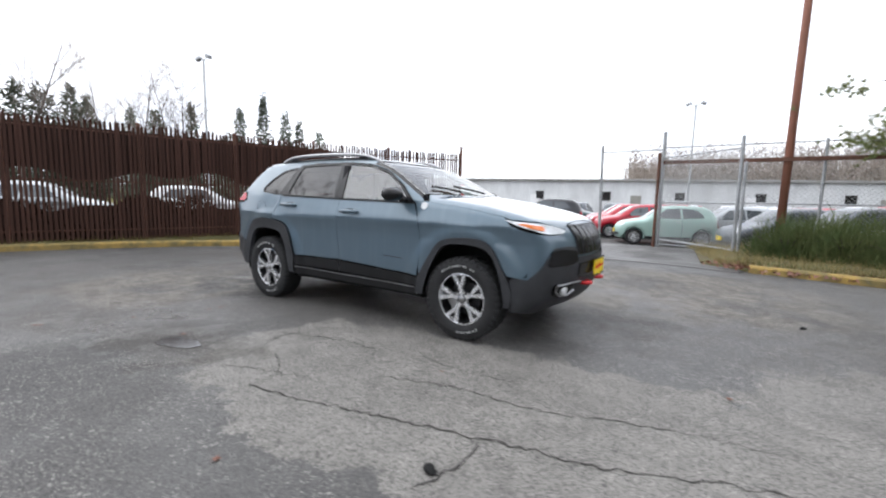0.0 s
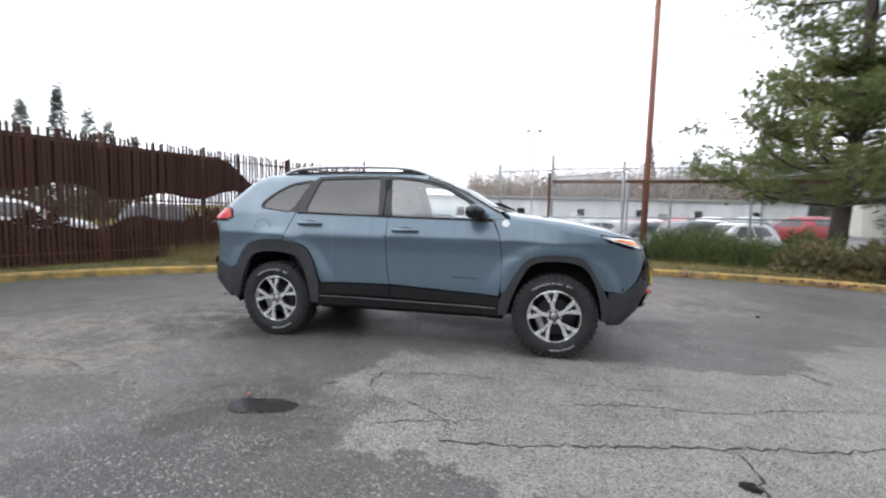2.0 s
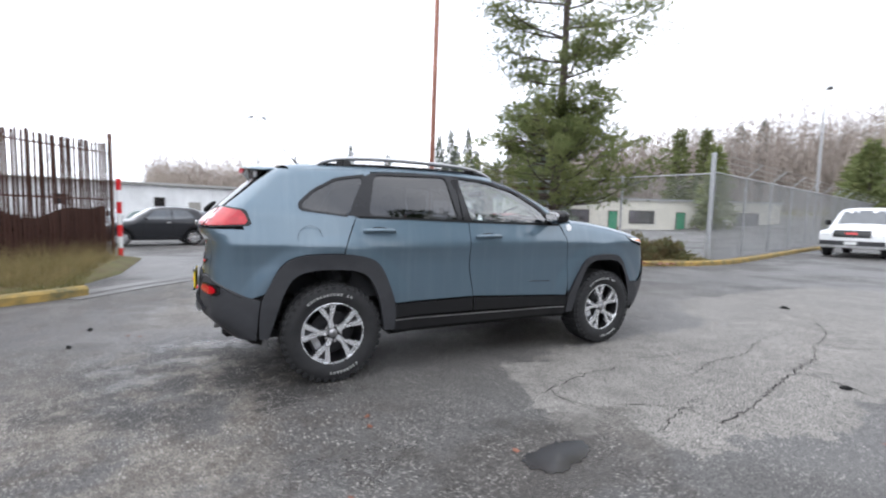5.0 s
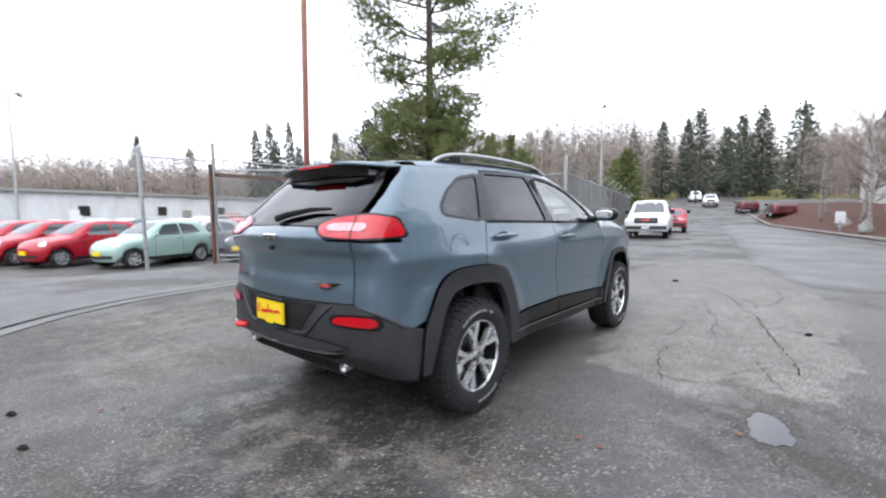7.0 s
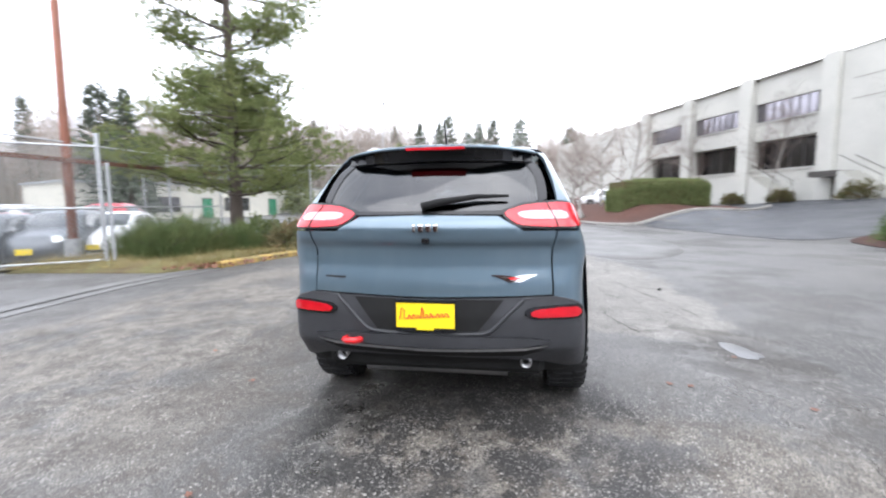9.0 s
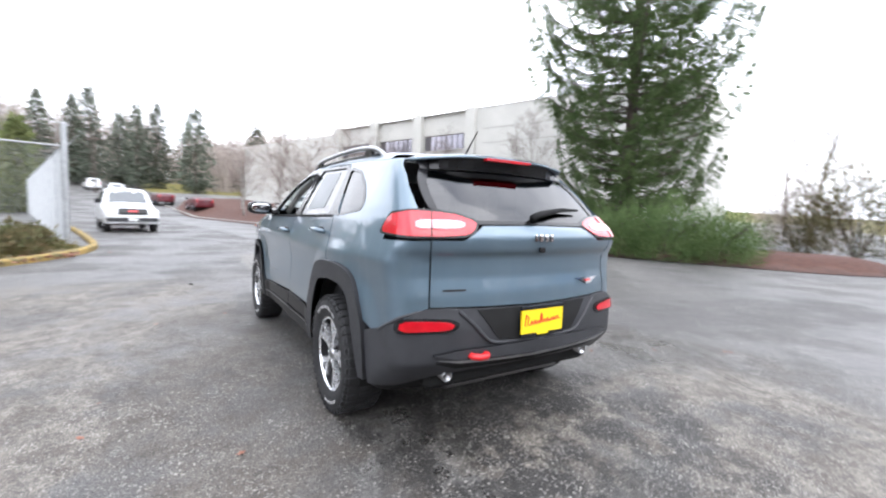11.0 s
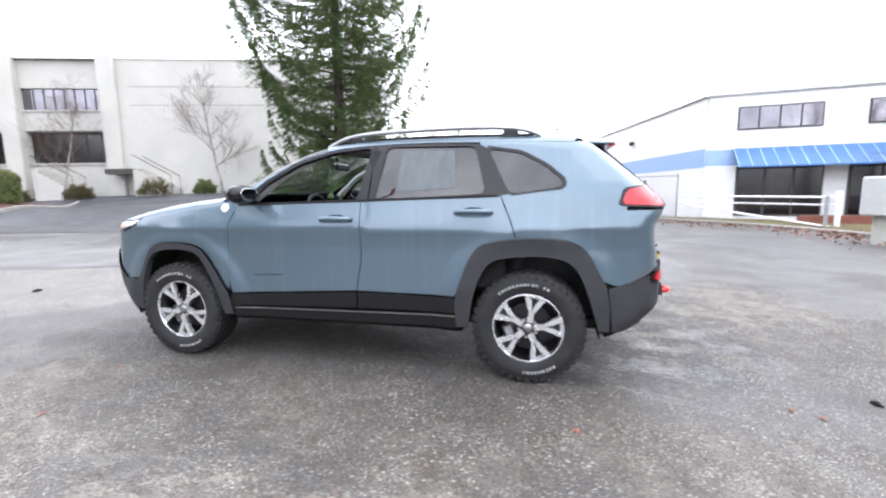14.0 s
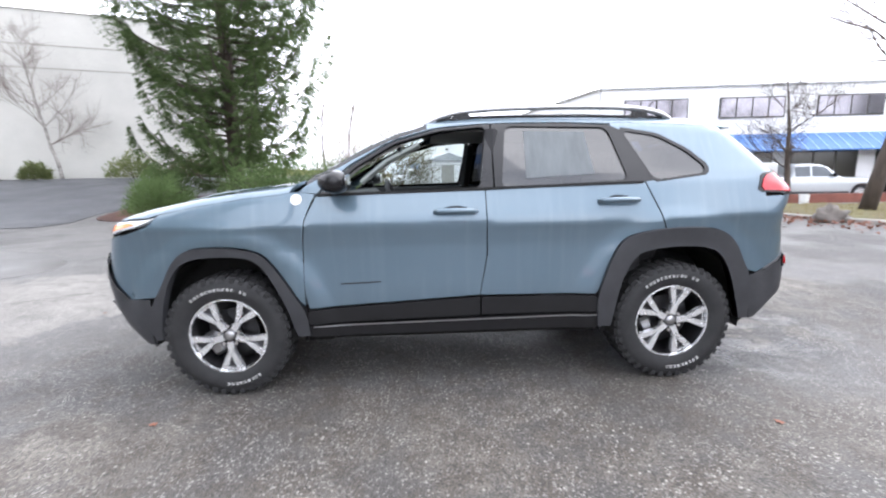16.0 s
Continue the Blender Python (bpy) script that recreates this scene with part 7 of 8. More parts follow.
def pine():
    """A tall pine: separate flat pads of tufted needles on long limbs over a dense low skirt."""
    rs_ = np.random.RandomState(21)
    t = thing("pine_tree", "tall pine with open layered pads of green needles", "tree")
    x0, y0 = 9.49, 9.18
    z0 = h(x0, y0) - .2
    path = chaikin([(x0 - .55, y0 - .35, z0), (x0 - .35, y0 - .25, 1.6), (x0 + .0, y0, 4.0), (x0 + .1, y0, 8), (x0 + .1, y0 + .1, 12), (x0, y0, 16.5)], 2, False)
    part("trunk", Geo().tube(path, [float(v) for v in np.linspace(.25, .04, len(path))], 10), M_BARK, t, smooth=True)
    tufts, tw = [], Geo()

    def pad(c, rx, d, n):
        """A cushion of tufts, longer along the limb's direction d; each tuft sprays up and out."""
        side = np.array([-d[1], d[0], 0])
        u = rs_.normal(size=(n, 3)) * (.50, .36, .15) * rx
        foot = np.array(c) + u[:, :1] * d + u[:, 1:2] * side + np.outer(u[:, 2] - .25 * (u[:, 0] ** 2 + u[:, 1] ** 2) / rx, (0, 0, 1.0))
        k = 34
        f = np.repeat(foot, k, 0)
        v = rs_.normal(size=(n * k, 3)) * (.75, .75, .55) + d * .35 + (0, 0, .75)
        tufts.append(blades(f, v, .08 + .08 * rs_.rand(n * k), .012, rs_))

    def axis(z):
        i = int(np.argmin(np.abs(path[:, 2] - z)))
        return path[i]

    def bough(z, a, ln, rise, first, rx, n):
        p = axis(z)
        d = np.array([math.cos(a), math.sin(a), 0])
        pts = limb_curve((p[0], p[1], z), (d[0], d[1], rise), ln, .35, rs_, 7, .35)
        part("limb", Geo().tube(pts, [.05, .044, .037, .03, .023, .017, .011, .006], 5), M_BARK, t)
        k = first
        while k < 7.01:
            i = min(int(k), 6)
            w = pts[i] + (pts[i + 1] - pts[i]) * (k - i)
            sd = np.array([-d[1], d[0], 0]) * rs_.normal() * .42 * (1.2 - .12 * abs(k - 4.5))
            c = w + sd + (0, 0, .10)
            tw.tube([tuple(w), tuple((w + c) / 2), tuple(c)], [.014, .01, .005], 4, cap=False)
            pad(c, rx * rs_.uniform(.75, 1.2), d, int(n * rs_.uniform(.8, 1.2)))
            k += .62
    # low skirt of long boughs in ragged shelves
    for z in np.arange(1.7, 5.1, .48):
        r = float(np.interp(z, [1.5, 2.3, 3.2, 4.4, 5.9], [4.0, 4.4, 3.6, 2.5, 1.2]))
        for i in range(7):
            a = i * .898 + z * 2.1 + rs_.normal() * .25
            bough(z + rs_.normal() * .14, a, r * rs_.uniform(.62, 1.14), .10 if z < 3 else .25, 2.8 if z < 4.5 else 1.8, .58, 22)
    # open crown: few limbs a tier, with sky between
    z = 6.3
    while z < 16.2:
        r = float(np.interp(z, [6, 7, 9, 11.5, 14, 16.3], [3.4, 3.8, 3.4, 2.7, 1.8, .6]))
        a0 = rs_.rand() * 6.3
        for i in range(4):
            a = a0 + i * 1.571 + rs_.normal() * .35
            bough(z + rs_.normal() * .25, a, r * rs_.uniform(.58, 1.14), rs_.uniform(.05, .40), 2.8, .74, 40)
        z += rs_.uniform(.78, 1.02)
    tagged(part("twig", tw, M_BARK, t), kind="stuff")
    part("crown", soup("crown", tufts, M_PINE), None, t)


def spruce():
    """A broad spruce: drooping limbs that carry flat sprays of side twigs."""
    rs_ = np.random.RandomState(8)
    t = thing("spruce_tree", "broad dark green spruce with drooping tiers in a mulch bed", "tree")
    x0, y0 = 7.75, -14.9
    z0 = h(x0, y0)
    part("trunk", Geo().tube([(x0, y0, z0 - .2), (x0, y0, 10), (x0 + .1, y0, 18.4)], [.30, .18, .03], 10), M_BARK, t, smooth=True)
    leaf = []
    zs = z0 + .7
    while zs < 17.9:
        r = float(np.interp(zs, [0, 1, 3, 5, 6.5, 9, 11, 14, 18.2], [3.6, 4.0, 3.9, 4.6, 5.4, 5.7, 5.0, 3.0, .2]))
        n = 9 if zs < 13 else 7
        a0 = rs_.rand() * 6.3
        for i in range(n):
            a = a0 + i * 6.283 / n + rs_.normal() * .2
            ln = r * rs_.choice((.60, .80, .92, 1.0, 1.12))
            d = np.array([math.cos(a), math.sin(a), 0])
            side = np.array([-d[1], d[0], 0])
            pts = limb_curve((x0, y0, zs + rs_.normal() * .16), (d[0], d[1], .22), ln, .85, rs_, 7, .85)
            part("limb", Geo().tube(pts, [.045, .04, .034, .028, .022, .016, .011, .006], 4), M_BARK, t)
            P = np.array(pts)
            if zs > 13:
                m_ = int(14 * ln)
            else:
                m_ = int(22 * ln)
            s_ = np.clip(.12 + .88 * rs_.rand(m_), 0, .999) * 7
            k = s_.astype(int)
            base = P[k] + (P[k + 1] - P[k]) * (s_ - k)[:, None]
            sg = np.where(rs_.rand(m_) > .5, 1.0, -1.0)
            tl = (.22 + .10 * ln) * np.minimum(1.0, (7.6 - s_) / 3.2) * (.7 + .5 * rs_.rand(m_))
            tip = base + side * (sg * tl * .80)[:, None] + d * (tl * .62)[:, None] + np.outer(tl * (-.28 - .25 * rs_.rand(m_)), (0, 0, 1.0))
            # needles along each side twig
            q = 26
            u = rs_.rand(m_, q)
            c = base[:, None] + (tip - base)[:, None] * u[..., None] + rs_.normal(size=(m_, q, 3)) * (.025, .025, .02)
            v = ((tip - base) / (tl[:, None] + 1e-6))[:, None] * .9 + rs_.normal(size=(m_, q, 3)) * (.55, .55, .35) + (0, 0, -.12)
            leaf.append(blades(c.reshape(-1, 3), v.reshape(-1, 3), .06 + .07 * rs_.rand(m_ * q), .023, rs_))
        zs += .56 if zs < 13 else .62
    part("crown", soup("crown", leaf, M_SPRUCE), None, t)


def bare_tree(x, y, top, r=.10, seed=1, bark=None, label="leafless winter tree with fine twigs", group="leafless trees", spread_=.55, depth=5, twig=None, z=None):
    """A leafless tree: trunk, limbs that fork, fine twigs."""
    rs_ = np.random.RandomState(seed)
    t = thing("bare_tree", label, "tree", group)
    z0 = h(x, y) - .1 if z is None else z
    ht = top - z0
    trunk, limbs, twigs = Geo(), Geo(), []
    p, v = np.array((x, y, z0)), np.array((rs_.normal() * .05, rs_.normal() * .05, 1.0))
    pts = [p]
    for i in range(7):
        v = v + rs_.normal(size=3) * (.07, .07, 0)
        v /= np.linalg.norm(v)
        pts.append(pts[-1] + v * ht * .92 / 7)
    trunk.tube(pts, [r * k for k in (1, .86, .74, .62, .5, .38, .25, .10)], 8)

    def grow(p, d, ln, rad, lev):
        q = limb_curve(p, d, ln, -.12, rs_, 4)
        limbs.tube(q, [rad * .62, rad * .54, rad * .46, rad * .36, rad * .26], 4, cap=False)
        if lev <= 0:
            c = np.repeat(np.array(q[1:]), 2, 0)
            dd = (np.array(q[-1]) - np.array(q[0]))[None] / ln + rs_.normal(size=(len(c), 3)) * .6
            twigs.append(blades(c, dd, ln * (.5 + .6 * rs_.rand(len(c))), max(.007, rad * .55), rs_))
            return
        for k in range(1, 5):
            for _ in range(1 if k < 4 else 2):
                dd = np.array(q[k] - q[k - 1])
                dd = dd / np.linalg.norm(dd) + rs_.normal(size=3) * spread_ + (0, 0, .12)
                grow(q[k], dd / np.linalg.norm(dd), ln * rs_.uniform(.5, .72), rad * .5, lev - 1)
    for k in range(2, 8):
        for _ in range(3 if k < 7 else 2):
            a = rs_.rand() * 6.283
            up = .55 + .1 * k
            d = np.array((math.cos(a), math.sin(a), up))
            grow(pts[k], d / np.linalg.norm(d), ht * (.34 - .03 * k) * rs_.uniform(.7, 1.15), r * (.5 - .05 * k), depth - 3)
    part("trunk", trunk, bark or M_BARK, t, smooth=True)
    part("limb", limbs, M_BARK if bark is None else M_TWIG, t)
    part("twig", soup("twig", twigs, twig or M_TWIG), None, t)
    return t


def fir(x, y, top, w, seed, material=None, label="dark distant fir", group="distant firs", z=None, dens=1.0, thing_=True):
    """A distant conifer: ragged tiers of needles round a straight trunk."""
    rs_ = np.random.RandomState(seed)
    z0 = h(x, y) - .2 if z is None else z
    ht = max(top - z0, 3)
    n = int(1500 * dens)
    tiers = 15 + seed % 6
    u = rs_.rand(n) ** 1.2
    tier = np.floor(u * tiers) / tiers
    # each tier has its own few boughs of uneven reach, so that the outline is ragged
    reach = .55 + .55 * rs_.rand(tiers + 1, 7)
    turn = rs_.rand(tiers + 1) * 6.283
    ti, bi = (tier * tiers + .5).astype(int), rs_.randint(0, 7, n)
    a = turn[ti] + bi * .898 + rs_.normal(size=n) * .16
    blunt = .55 + .35 * rs_.rand()
    rr = w * (1 - tier * .96) ** blunt * reach[ti, bi] * (.4 + .6 * np.clip(tier * 6, 0, 1))
    f_ = .15 + .85 * rs_.rand(n)
    zz = z0 + ht * (.08 + .90 * tier + rs_.normal(size=n) * .022 + .03 * np.sin(bi * 2.4 + seed)) - rr * f_ * .42
    c = np.column_stack([x + rr * f_ * np.cos(a), y + rr * f_ * np.sin(a), zz])
    d = np.column_stack([np.cos(a), np.sin(a), -.25 + .5 * rs_.rand(n)]) + rs_.normal(size=(n, 3)) * .5
    ch = blades(c, d, .35 + .20 * rr, .14 + ht * .008, rs_)
    g = Geo().tube([(x, y, z0), (x, y, z0 + ht * .97)], [w * .07, .02], 5)
    if not thing_:
        return ch, g
    t = thing("fir_tree", label, "tree", group)
    part("trunk", g, M_BARK, t)
    part("crown", soup("crown", [ch, blades(np.array([[x, y, z0 + ht * .86]]), np.array([[0, 0, 1.0]]), ht * .16, w * .16, rs_)], material or M_FARFIR), None, t)
    return t


def bush(name, x, y, rx, ry, hh, n, material, label, seed, upright=.6, bl=.16, bw=.03, group="", z=None, cat="shrub", hollow=.55):
    """A loose shrub of many small leaves or stems on short branches."""
    rs_ = np.random.RandomState(seed)
    z0 = h(x, y) + .05 if z is None else z
    d = rs_.normal(size=(n, 3))
    d /= np.linalg.norm(d, axis=1)[:, None]
    d[:, 2] = np.abs(d[:, 2])
    rad = (hollow + (1.02 - hollow) * rs_.rand(n)) * (1 + .22 * np.sin(d[:, 0] * 7 + seed) * np.cos(d[:, 1] * 6 + d[:, 2] * 5))
    c = np.column_stack([x + d[:, 0] * rx * rad, y + d[:, 1] * ry * rad, z0 + d[:, 2] * hh * rad])
    t = thing(name, label, cat, group)
    g = Geo()
    for i in range(14):
        a = rs_.rand() * 6.283
        g.tube([(x + .05 * math.cos(a), y + .05 * math.sin(a), z0 - .1), (x + .3 * rx * math.cos(a), y + .3 * ry * math.sin(a), z0 + hh * .4), (x + .8 * rx * math.cos(a), y + .8 * ry * math.sin(a), z0 + hh * .65)], [.02, .014, .005], 4)
    part("stem", g, M_BARK, t)
    part("foliage", soup("foliage", [blades(c, d * (1 - upright) + rs_.normal(size=(n, 3)) * .35 + (0, 0, upright), bl * (.6 + .8 * rs_.rand(n)), bw, rs_)], material), None, t)
    return t


pine()
spruce()
# groves: tops of the firs seen over the fence, beyond the lot and up the hill
k = 0
for row in ((-60.8, 24.1, 12.3), (-59.1, 27.8, 13.7), (-51.9, 30.4, 12.8), (-50.3, 32.8, 14.8), (-56.6, 41.1, 14.6), (-55.3, 42.8, 13.4), (-54.2, 13.2, 12.3), (-56.8, 11.6, 12.2), (-55.3, 9.2, 12.0), (-53.9, 14.4, 11.3), (-71.2, 25.3, 13.9), (-64.7, 55.0, 14.2)):
    k += 1
    fir(*row, 2.4 if k < 7 else 3.4, k, label="dark fir rising behind the brown fence")
for row in ((39.5, 82.2, 18.9), (41.7, 81.0, 20.2), (45.0, 79.2, 20.7), (61.6, 86.2, 22.1), (30.3, 123.0, 21.7), (37.5, 110.3, 18.0), (30.5, 37.1, 13.0), (30.5, 34.3, 12.3), (42.8, 80.5, 17), (47, 79, 16)):
    k += 1
    fir(*row, 3.4, k, label="dark fir standing beyond the car lot", dens=1.4)
for row in ((101.7, 55.1, 23.6), (103.7, 51.1, 24.3), (106.6, 29.9, 22.0), (103.3, 22.6, 22.1), (104.3, 17.8, 22.4), (99.8, 14.7, 23.5), (105.4, 10.7, 20.0), (100.7, 7.6, 21.2), (100.9, 4.3, 22.0), (86.1, -1.7, 18.9), (75.7, -10.3, 15.1)):
    k += 1
    fir(*row, 4.3, k, label="tall dark fir on the wooded hill", dens=1.4)
for row in ((46.7, 12.9, 8.7), (53.8, 16.3, 8.5), (48.8, 27.2, 10.5), (58.9, 39.1, 15.4), (60.8, 36.3, 15.1)):
    k += 1
    fir(*row, 2.9, k, M_PINE, "full green conifer at the end of the fence", dens=1.8)
# far woods, one mass
wr = np.random.RandomState(77)
ch, trunks = [], Geo()
for i in range(150):
    a = radians(wr.uniform(-28, 99))
    d = wr.uniform(125, 190)
    x, y = d * math.cos(a), d * math.sin(a)
    if -8 < y < 30 and x < 135:
        continue
    c, g_ = fir(x, y, h(x, y) + wr.uniform(11, 19) * (1.0 if a < 1.0 else .75), wr.uniform(2.6, 4.2), 300 + i, dens=.55, thing_=False)
    ch.append(c)
for i in range(60):
    a = radians(wr.uniform(140, 172))
    d = wr.uniform(85, 120)
    c, g_ = fir(d * math.cos(a), d * math.sin(a), wr.uniform(9, 14), wr.uniform(2.5, 4), 600 + i, dens=.5, thing_=False)
    ch.append(c)
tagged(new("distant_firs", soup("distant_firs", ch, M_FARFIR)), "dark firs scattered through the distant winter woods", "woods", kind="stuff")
n = 15000
a = np.radians(wr.uniform(-26, 99, n))
d = wr.uniform(95, 175, n)
x, y = d * np.cos(a), d * np.sin(a)
keep = ~((np.abs(y - 12) < 14) & (x < 128)) & ~((x < 75) & (y < 62))
x, y, a, d = x[keep], y[keep], a[keep], d[keep]
n = len(x)
z = H(x, y)
tall = wr.uniform(7, 16, n) * np.where(a < .95, 1.45, .9) * np.where(a < .03, .62, 1.0)
stems = blades(np.column_stack([x, y, z]), np.column_stack([wr.normal(size=n) * .05, wr.normal(size=n) * .05, np.ones(n)]), tall, .26, wr)
tw = []
for q in range(11):
    zz = z + tall * (.30 + .66 * wr.rand(n))
    tw.append(blades(np.column_stack([x + wr.normal(size=n) * .8, y + wr.normal(size=n) * .8, zz]), np.column_stack([wr.normal(size=(n, 2)) * .9, .8 * np.ones(n)]), 1.0 + 1.4 * wr.rand(n), .15, wr))
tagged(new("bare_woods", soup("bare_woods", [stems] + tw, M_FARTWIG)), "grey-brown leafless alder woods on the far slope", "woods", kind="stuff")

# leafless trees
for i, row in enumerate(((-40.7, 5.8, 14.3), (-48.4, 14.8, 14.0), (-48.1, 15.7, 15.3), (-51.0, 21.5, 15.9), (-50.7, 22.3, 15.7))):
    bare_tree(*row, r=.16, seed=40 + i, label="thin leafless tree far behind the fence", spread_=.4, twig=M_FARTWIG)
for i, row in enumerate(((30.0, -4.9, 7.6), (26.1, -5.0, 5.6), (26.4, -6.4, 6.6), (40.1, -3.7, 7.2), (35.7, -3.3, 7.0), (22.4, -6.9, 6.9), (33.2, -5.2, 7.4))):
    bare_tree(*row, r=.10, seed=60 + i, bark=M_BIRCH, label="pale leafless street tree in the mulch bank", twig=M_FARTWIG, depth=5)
bare_tree(28.6, -17.6, 8.2, .07, 81, M_BIRCH, "leafless white birch before the office wall")
bare_tree(35.2, -15.6, 8.6, .07, 82, M_BIRCH, "leafless white birch before the office wall")
bare_tree(19.7, -21.3, 8.6, .10, 83, M_BIRCH, "leafless white birch before the blank wall", spread_=.42)
bare_tree(-12.25, -8.15, 9.6, .20, 94, None, "leafless tree with thick grey trunk beside the kerb", depth=5)
bare_tree(-13.4, -12.0, 5.0, .12, 185, None, "small spreading leafless tree before the shops", spread_=.85)
bare_tree(5.5, -28.0, 9.0, .12, 86, None, "leafless tree behind the spruce", twig=M_FARTWIG)
bare_tree(7.5, -30.5, 9.2, .12, 87, None, "leafless tree behind the spruce", twig=M_FARTWIG)

# shrubs
for i, (x, y, r, hh) in enumerate(((4.4, 7.6, .75, .82), (5.3, 7.4, .8, .92), (6.1, 6.9, .7, .75), (5.8, 8.3, .8, .9), (4.9, 8.6, .7, .85))):
    bush("broom_bush", x, y, r, r, hh, 3800, M_BROOM, "upright green broom bush by the kerb", 90 + i, .55, .26, .014, "broom bushes", hollow=.3)
for i, (x, y, r, hh, m_) in enumerate(((7.0, 5.9, .8, .75, M_SHRUB), (7.9, 5.3, .8, .7, M_SHRUB), (8.8, 4.9, .9, .65, M_SHRUB), (9.9, 4.7, .8, .6, M_SHRUB), (7.4, 7.0, .9, .9, M_BROOM), (8.7, 6.4, 1.0, .8, M_SHRUB), (9.9, 6.2, .9, .75, M_SHRUB))):
    bush("salal_bush", x, y, r, r * .8, hh, 1500, m_, "low mottled shrub among dry grass", 110 + i, .25, .13, .07, "low shrubs")
for i, (x, y, r, hh) in enumerate(((4.2, -12.0, 1.3, 2.0), (5.6, -11.6, 1.2, 1.7), (2.9, -12.8, 1.2, 1.8), (8.9, -11.3, .9, 1.2), (9.5, -12.6, .9, 1.5))):
    bush("juniper_bush", x, y, r * 1.15, r * 1.1, hh, 11000, M_SPRUCE, "spreading juniper at the foot of the spruce", 130 + i, .18, .13, .024, "junipers", hollow=.35)
for i, (u_, r, hh, m_) in enumerate(((2.1, .85, .8, M_SHRUB), (-2.6, 1.1, .95, M_SHRUB), (-5.7, .75, .8, M_HEDGE), (-10.2, 1.5, 1.3, M_HEDGE), (-13, 1.3, 1.0, M_SHRUB), (6.0, .9, .8, M_SHRUB), (9.5, 1.0, .8, M_HEDGE), (14.0, 1.1, .9, M_SHRUB))):
    x, y = 26.62 + u_ * .946 - 1.35 * .324, -20.29 + u_ * .324 + 1.35 * .946
    bush("foundation_shrub", x, y, r, r * .8, hh, 1300, m_, "rounded shrub against the office wall", 150 + i, .3, .18, .08, "shrubs by the office wall")
bush("bramble_thicket", 1.7, -20.8, 2.6, 1.6, 4.2, 7000, M_SHRUB, "tall mixed thicket behind the kerb", 170, .5, .3, .03)
bush("bramble_thicket", 4.2, -22.6, 2.4, 1.8, 3.4, 4500, M_FARTWIG, "tall leafless thicket behind the kerb", 171, .7, .5, .02)
bush("dry_bush", -3.5, -18.0, .9, .7, 1.0, 1800, M_DRYGRASS, "pale dry bush beside the kerb", 172, .7, .4, .014)
bush("dry_bush", -5.2, -16.6, .5, .5, 1.3, 1500, M_DRYGRASS, "pale dry bush beside the kerb", 173, .7, .4, .014)


def hedge():
    rs_ = np.random.RandomState(5)
    t = thing("hedge", "clipped green hedge on a mulch bank", "hedge")
    A, B_ = np.array([22.4, -6.3]), np.array([23.6, -11.4])
    ax = (B_ - A) / np.linalg.norm(B_ - A)
    nn = np.array([-ax[1], ax[0]])
    L, w, hh = np.linalg.norm(B_ - A), 1.0, 1.45
    n = 26000
    P = rs_.uniform((0, -w, 0), (L, w, hh), (n, 3))
    f_ = rs_.randint(0, 4, n)
    P[f_ == 0, 2] = hh
    P[f_ == 1, 1] = -w
    P[f_ == 2, 1] = w
    P[f_ == 3, 0] = np.where(rs_.rand((f_ == 3).sum()) > .5, 0, L)
    near = np.minimum(w - np.abs(P[:, 1]), np.minimum(P[:, 0], L - P[:, 0]))
    P[:, 2] -= .22 * np.clip(1 - near / .3, 0, 1) ** 2 * (P[:, 2] > hh - .3)
    P += rs_.normal(size=(n, 3)) * .035
    xy = A + P[:, :1] * ax + P[:, 1:2] * nn
    z = H(xy[:, 0], xy[:, 1]) + .25 + P[:, 2]
    part("foliage", soup("foliage", [blades(np.column_stack([xy, z]), rs_.normal(size=(n, 3)) + (0, 0, .4), .085, .06, rs_)], M_HEDGE), None, t)
    zc = h(*((A + B_) / 2))
    part("core", Geo().box((.1, -w + .12, -.2), (L - .1, w - .12, hh - .12), pose(A[0], A[1], zc + .25, 0, 0, math.degrees(math.atan2(ax[1], ax[0])))), M_SHRUB, t)


hedge()
# grass blades on the verges, one mass each
def turf(name, poly, n, material, label, ln, seed, wd=.008, up=.9):
    rs_ = np.random.RandomState(seed)
    P = np.array(poly)
    q = rs_.uniform(P.min(0), P.max(0), (n * 3, 2))
    q = q[inside(q, P)][:n]
    z = H(q[:, 0], q[:, 1]) + .08
    me = soup(name, [blades(np.column_stack([q, z]), rs_.normal(size=(len(q), 3)) * .5 + (0, 0, up), ln * (.5 + rs_.rand(len(q))), wd, rs_)], material)
    tagged(new(name, me), label, "grass", kind="stuff")


verge = [tuple(p) for p in KERB_L[::2]] + [(-4.1, 4.6), (-4.6, 8.6), (-6.1, 6.6), (-7.9, 2.4), (-8.6, .6), (-9.2, -1.6)]
turf("verge_grass", verge, 15000, M_GRASS, "short green and yellow grass along the fence", .13, 1)
turf("tall_dry_grass", [(-6.0, 3.2), (-4.3, 3.8), (-4.3, 8.2), (-6.2, 6.2), (-7.2, 3.4)], 5000, M_DRYGRASS, "tufts of tall dry grass at the fence foot", .45, 2, .007)
turf("bed_grass", [(3.2, 5.9), (5.6, 5.5), (7.6, 4.7), (10.6, 3.8), (10.8, 5.2), (9.4, 9.0), (4.4, 10.4), (2.4, 9.6)], 16000, M_DRYGRASS, "dry yellow grass round the shrubs", .20, 3)
turf("bed_green_grass", [(3.4, 5.8), (5.6, 5.45), (7.6, 4.6), (10.6, 3.75), (10.6, 4.6), (6, 6.6), (3.6, 7.0)], 6000, M_GRASS, "green grass tufts along the kerb", .16, 4)
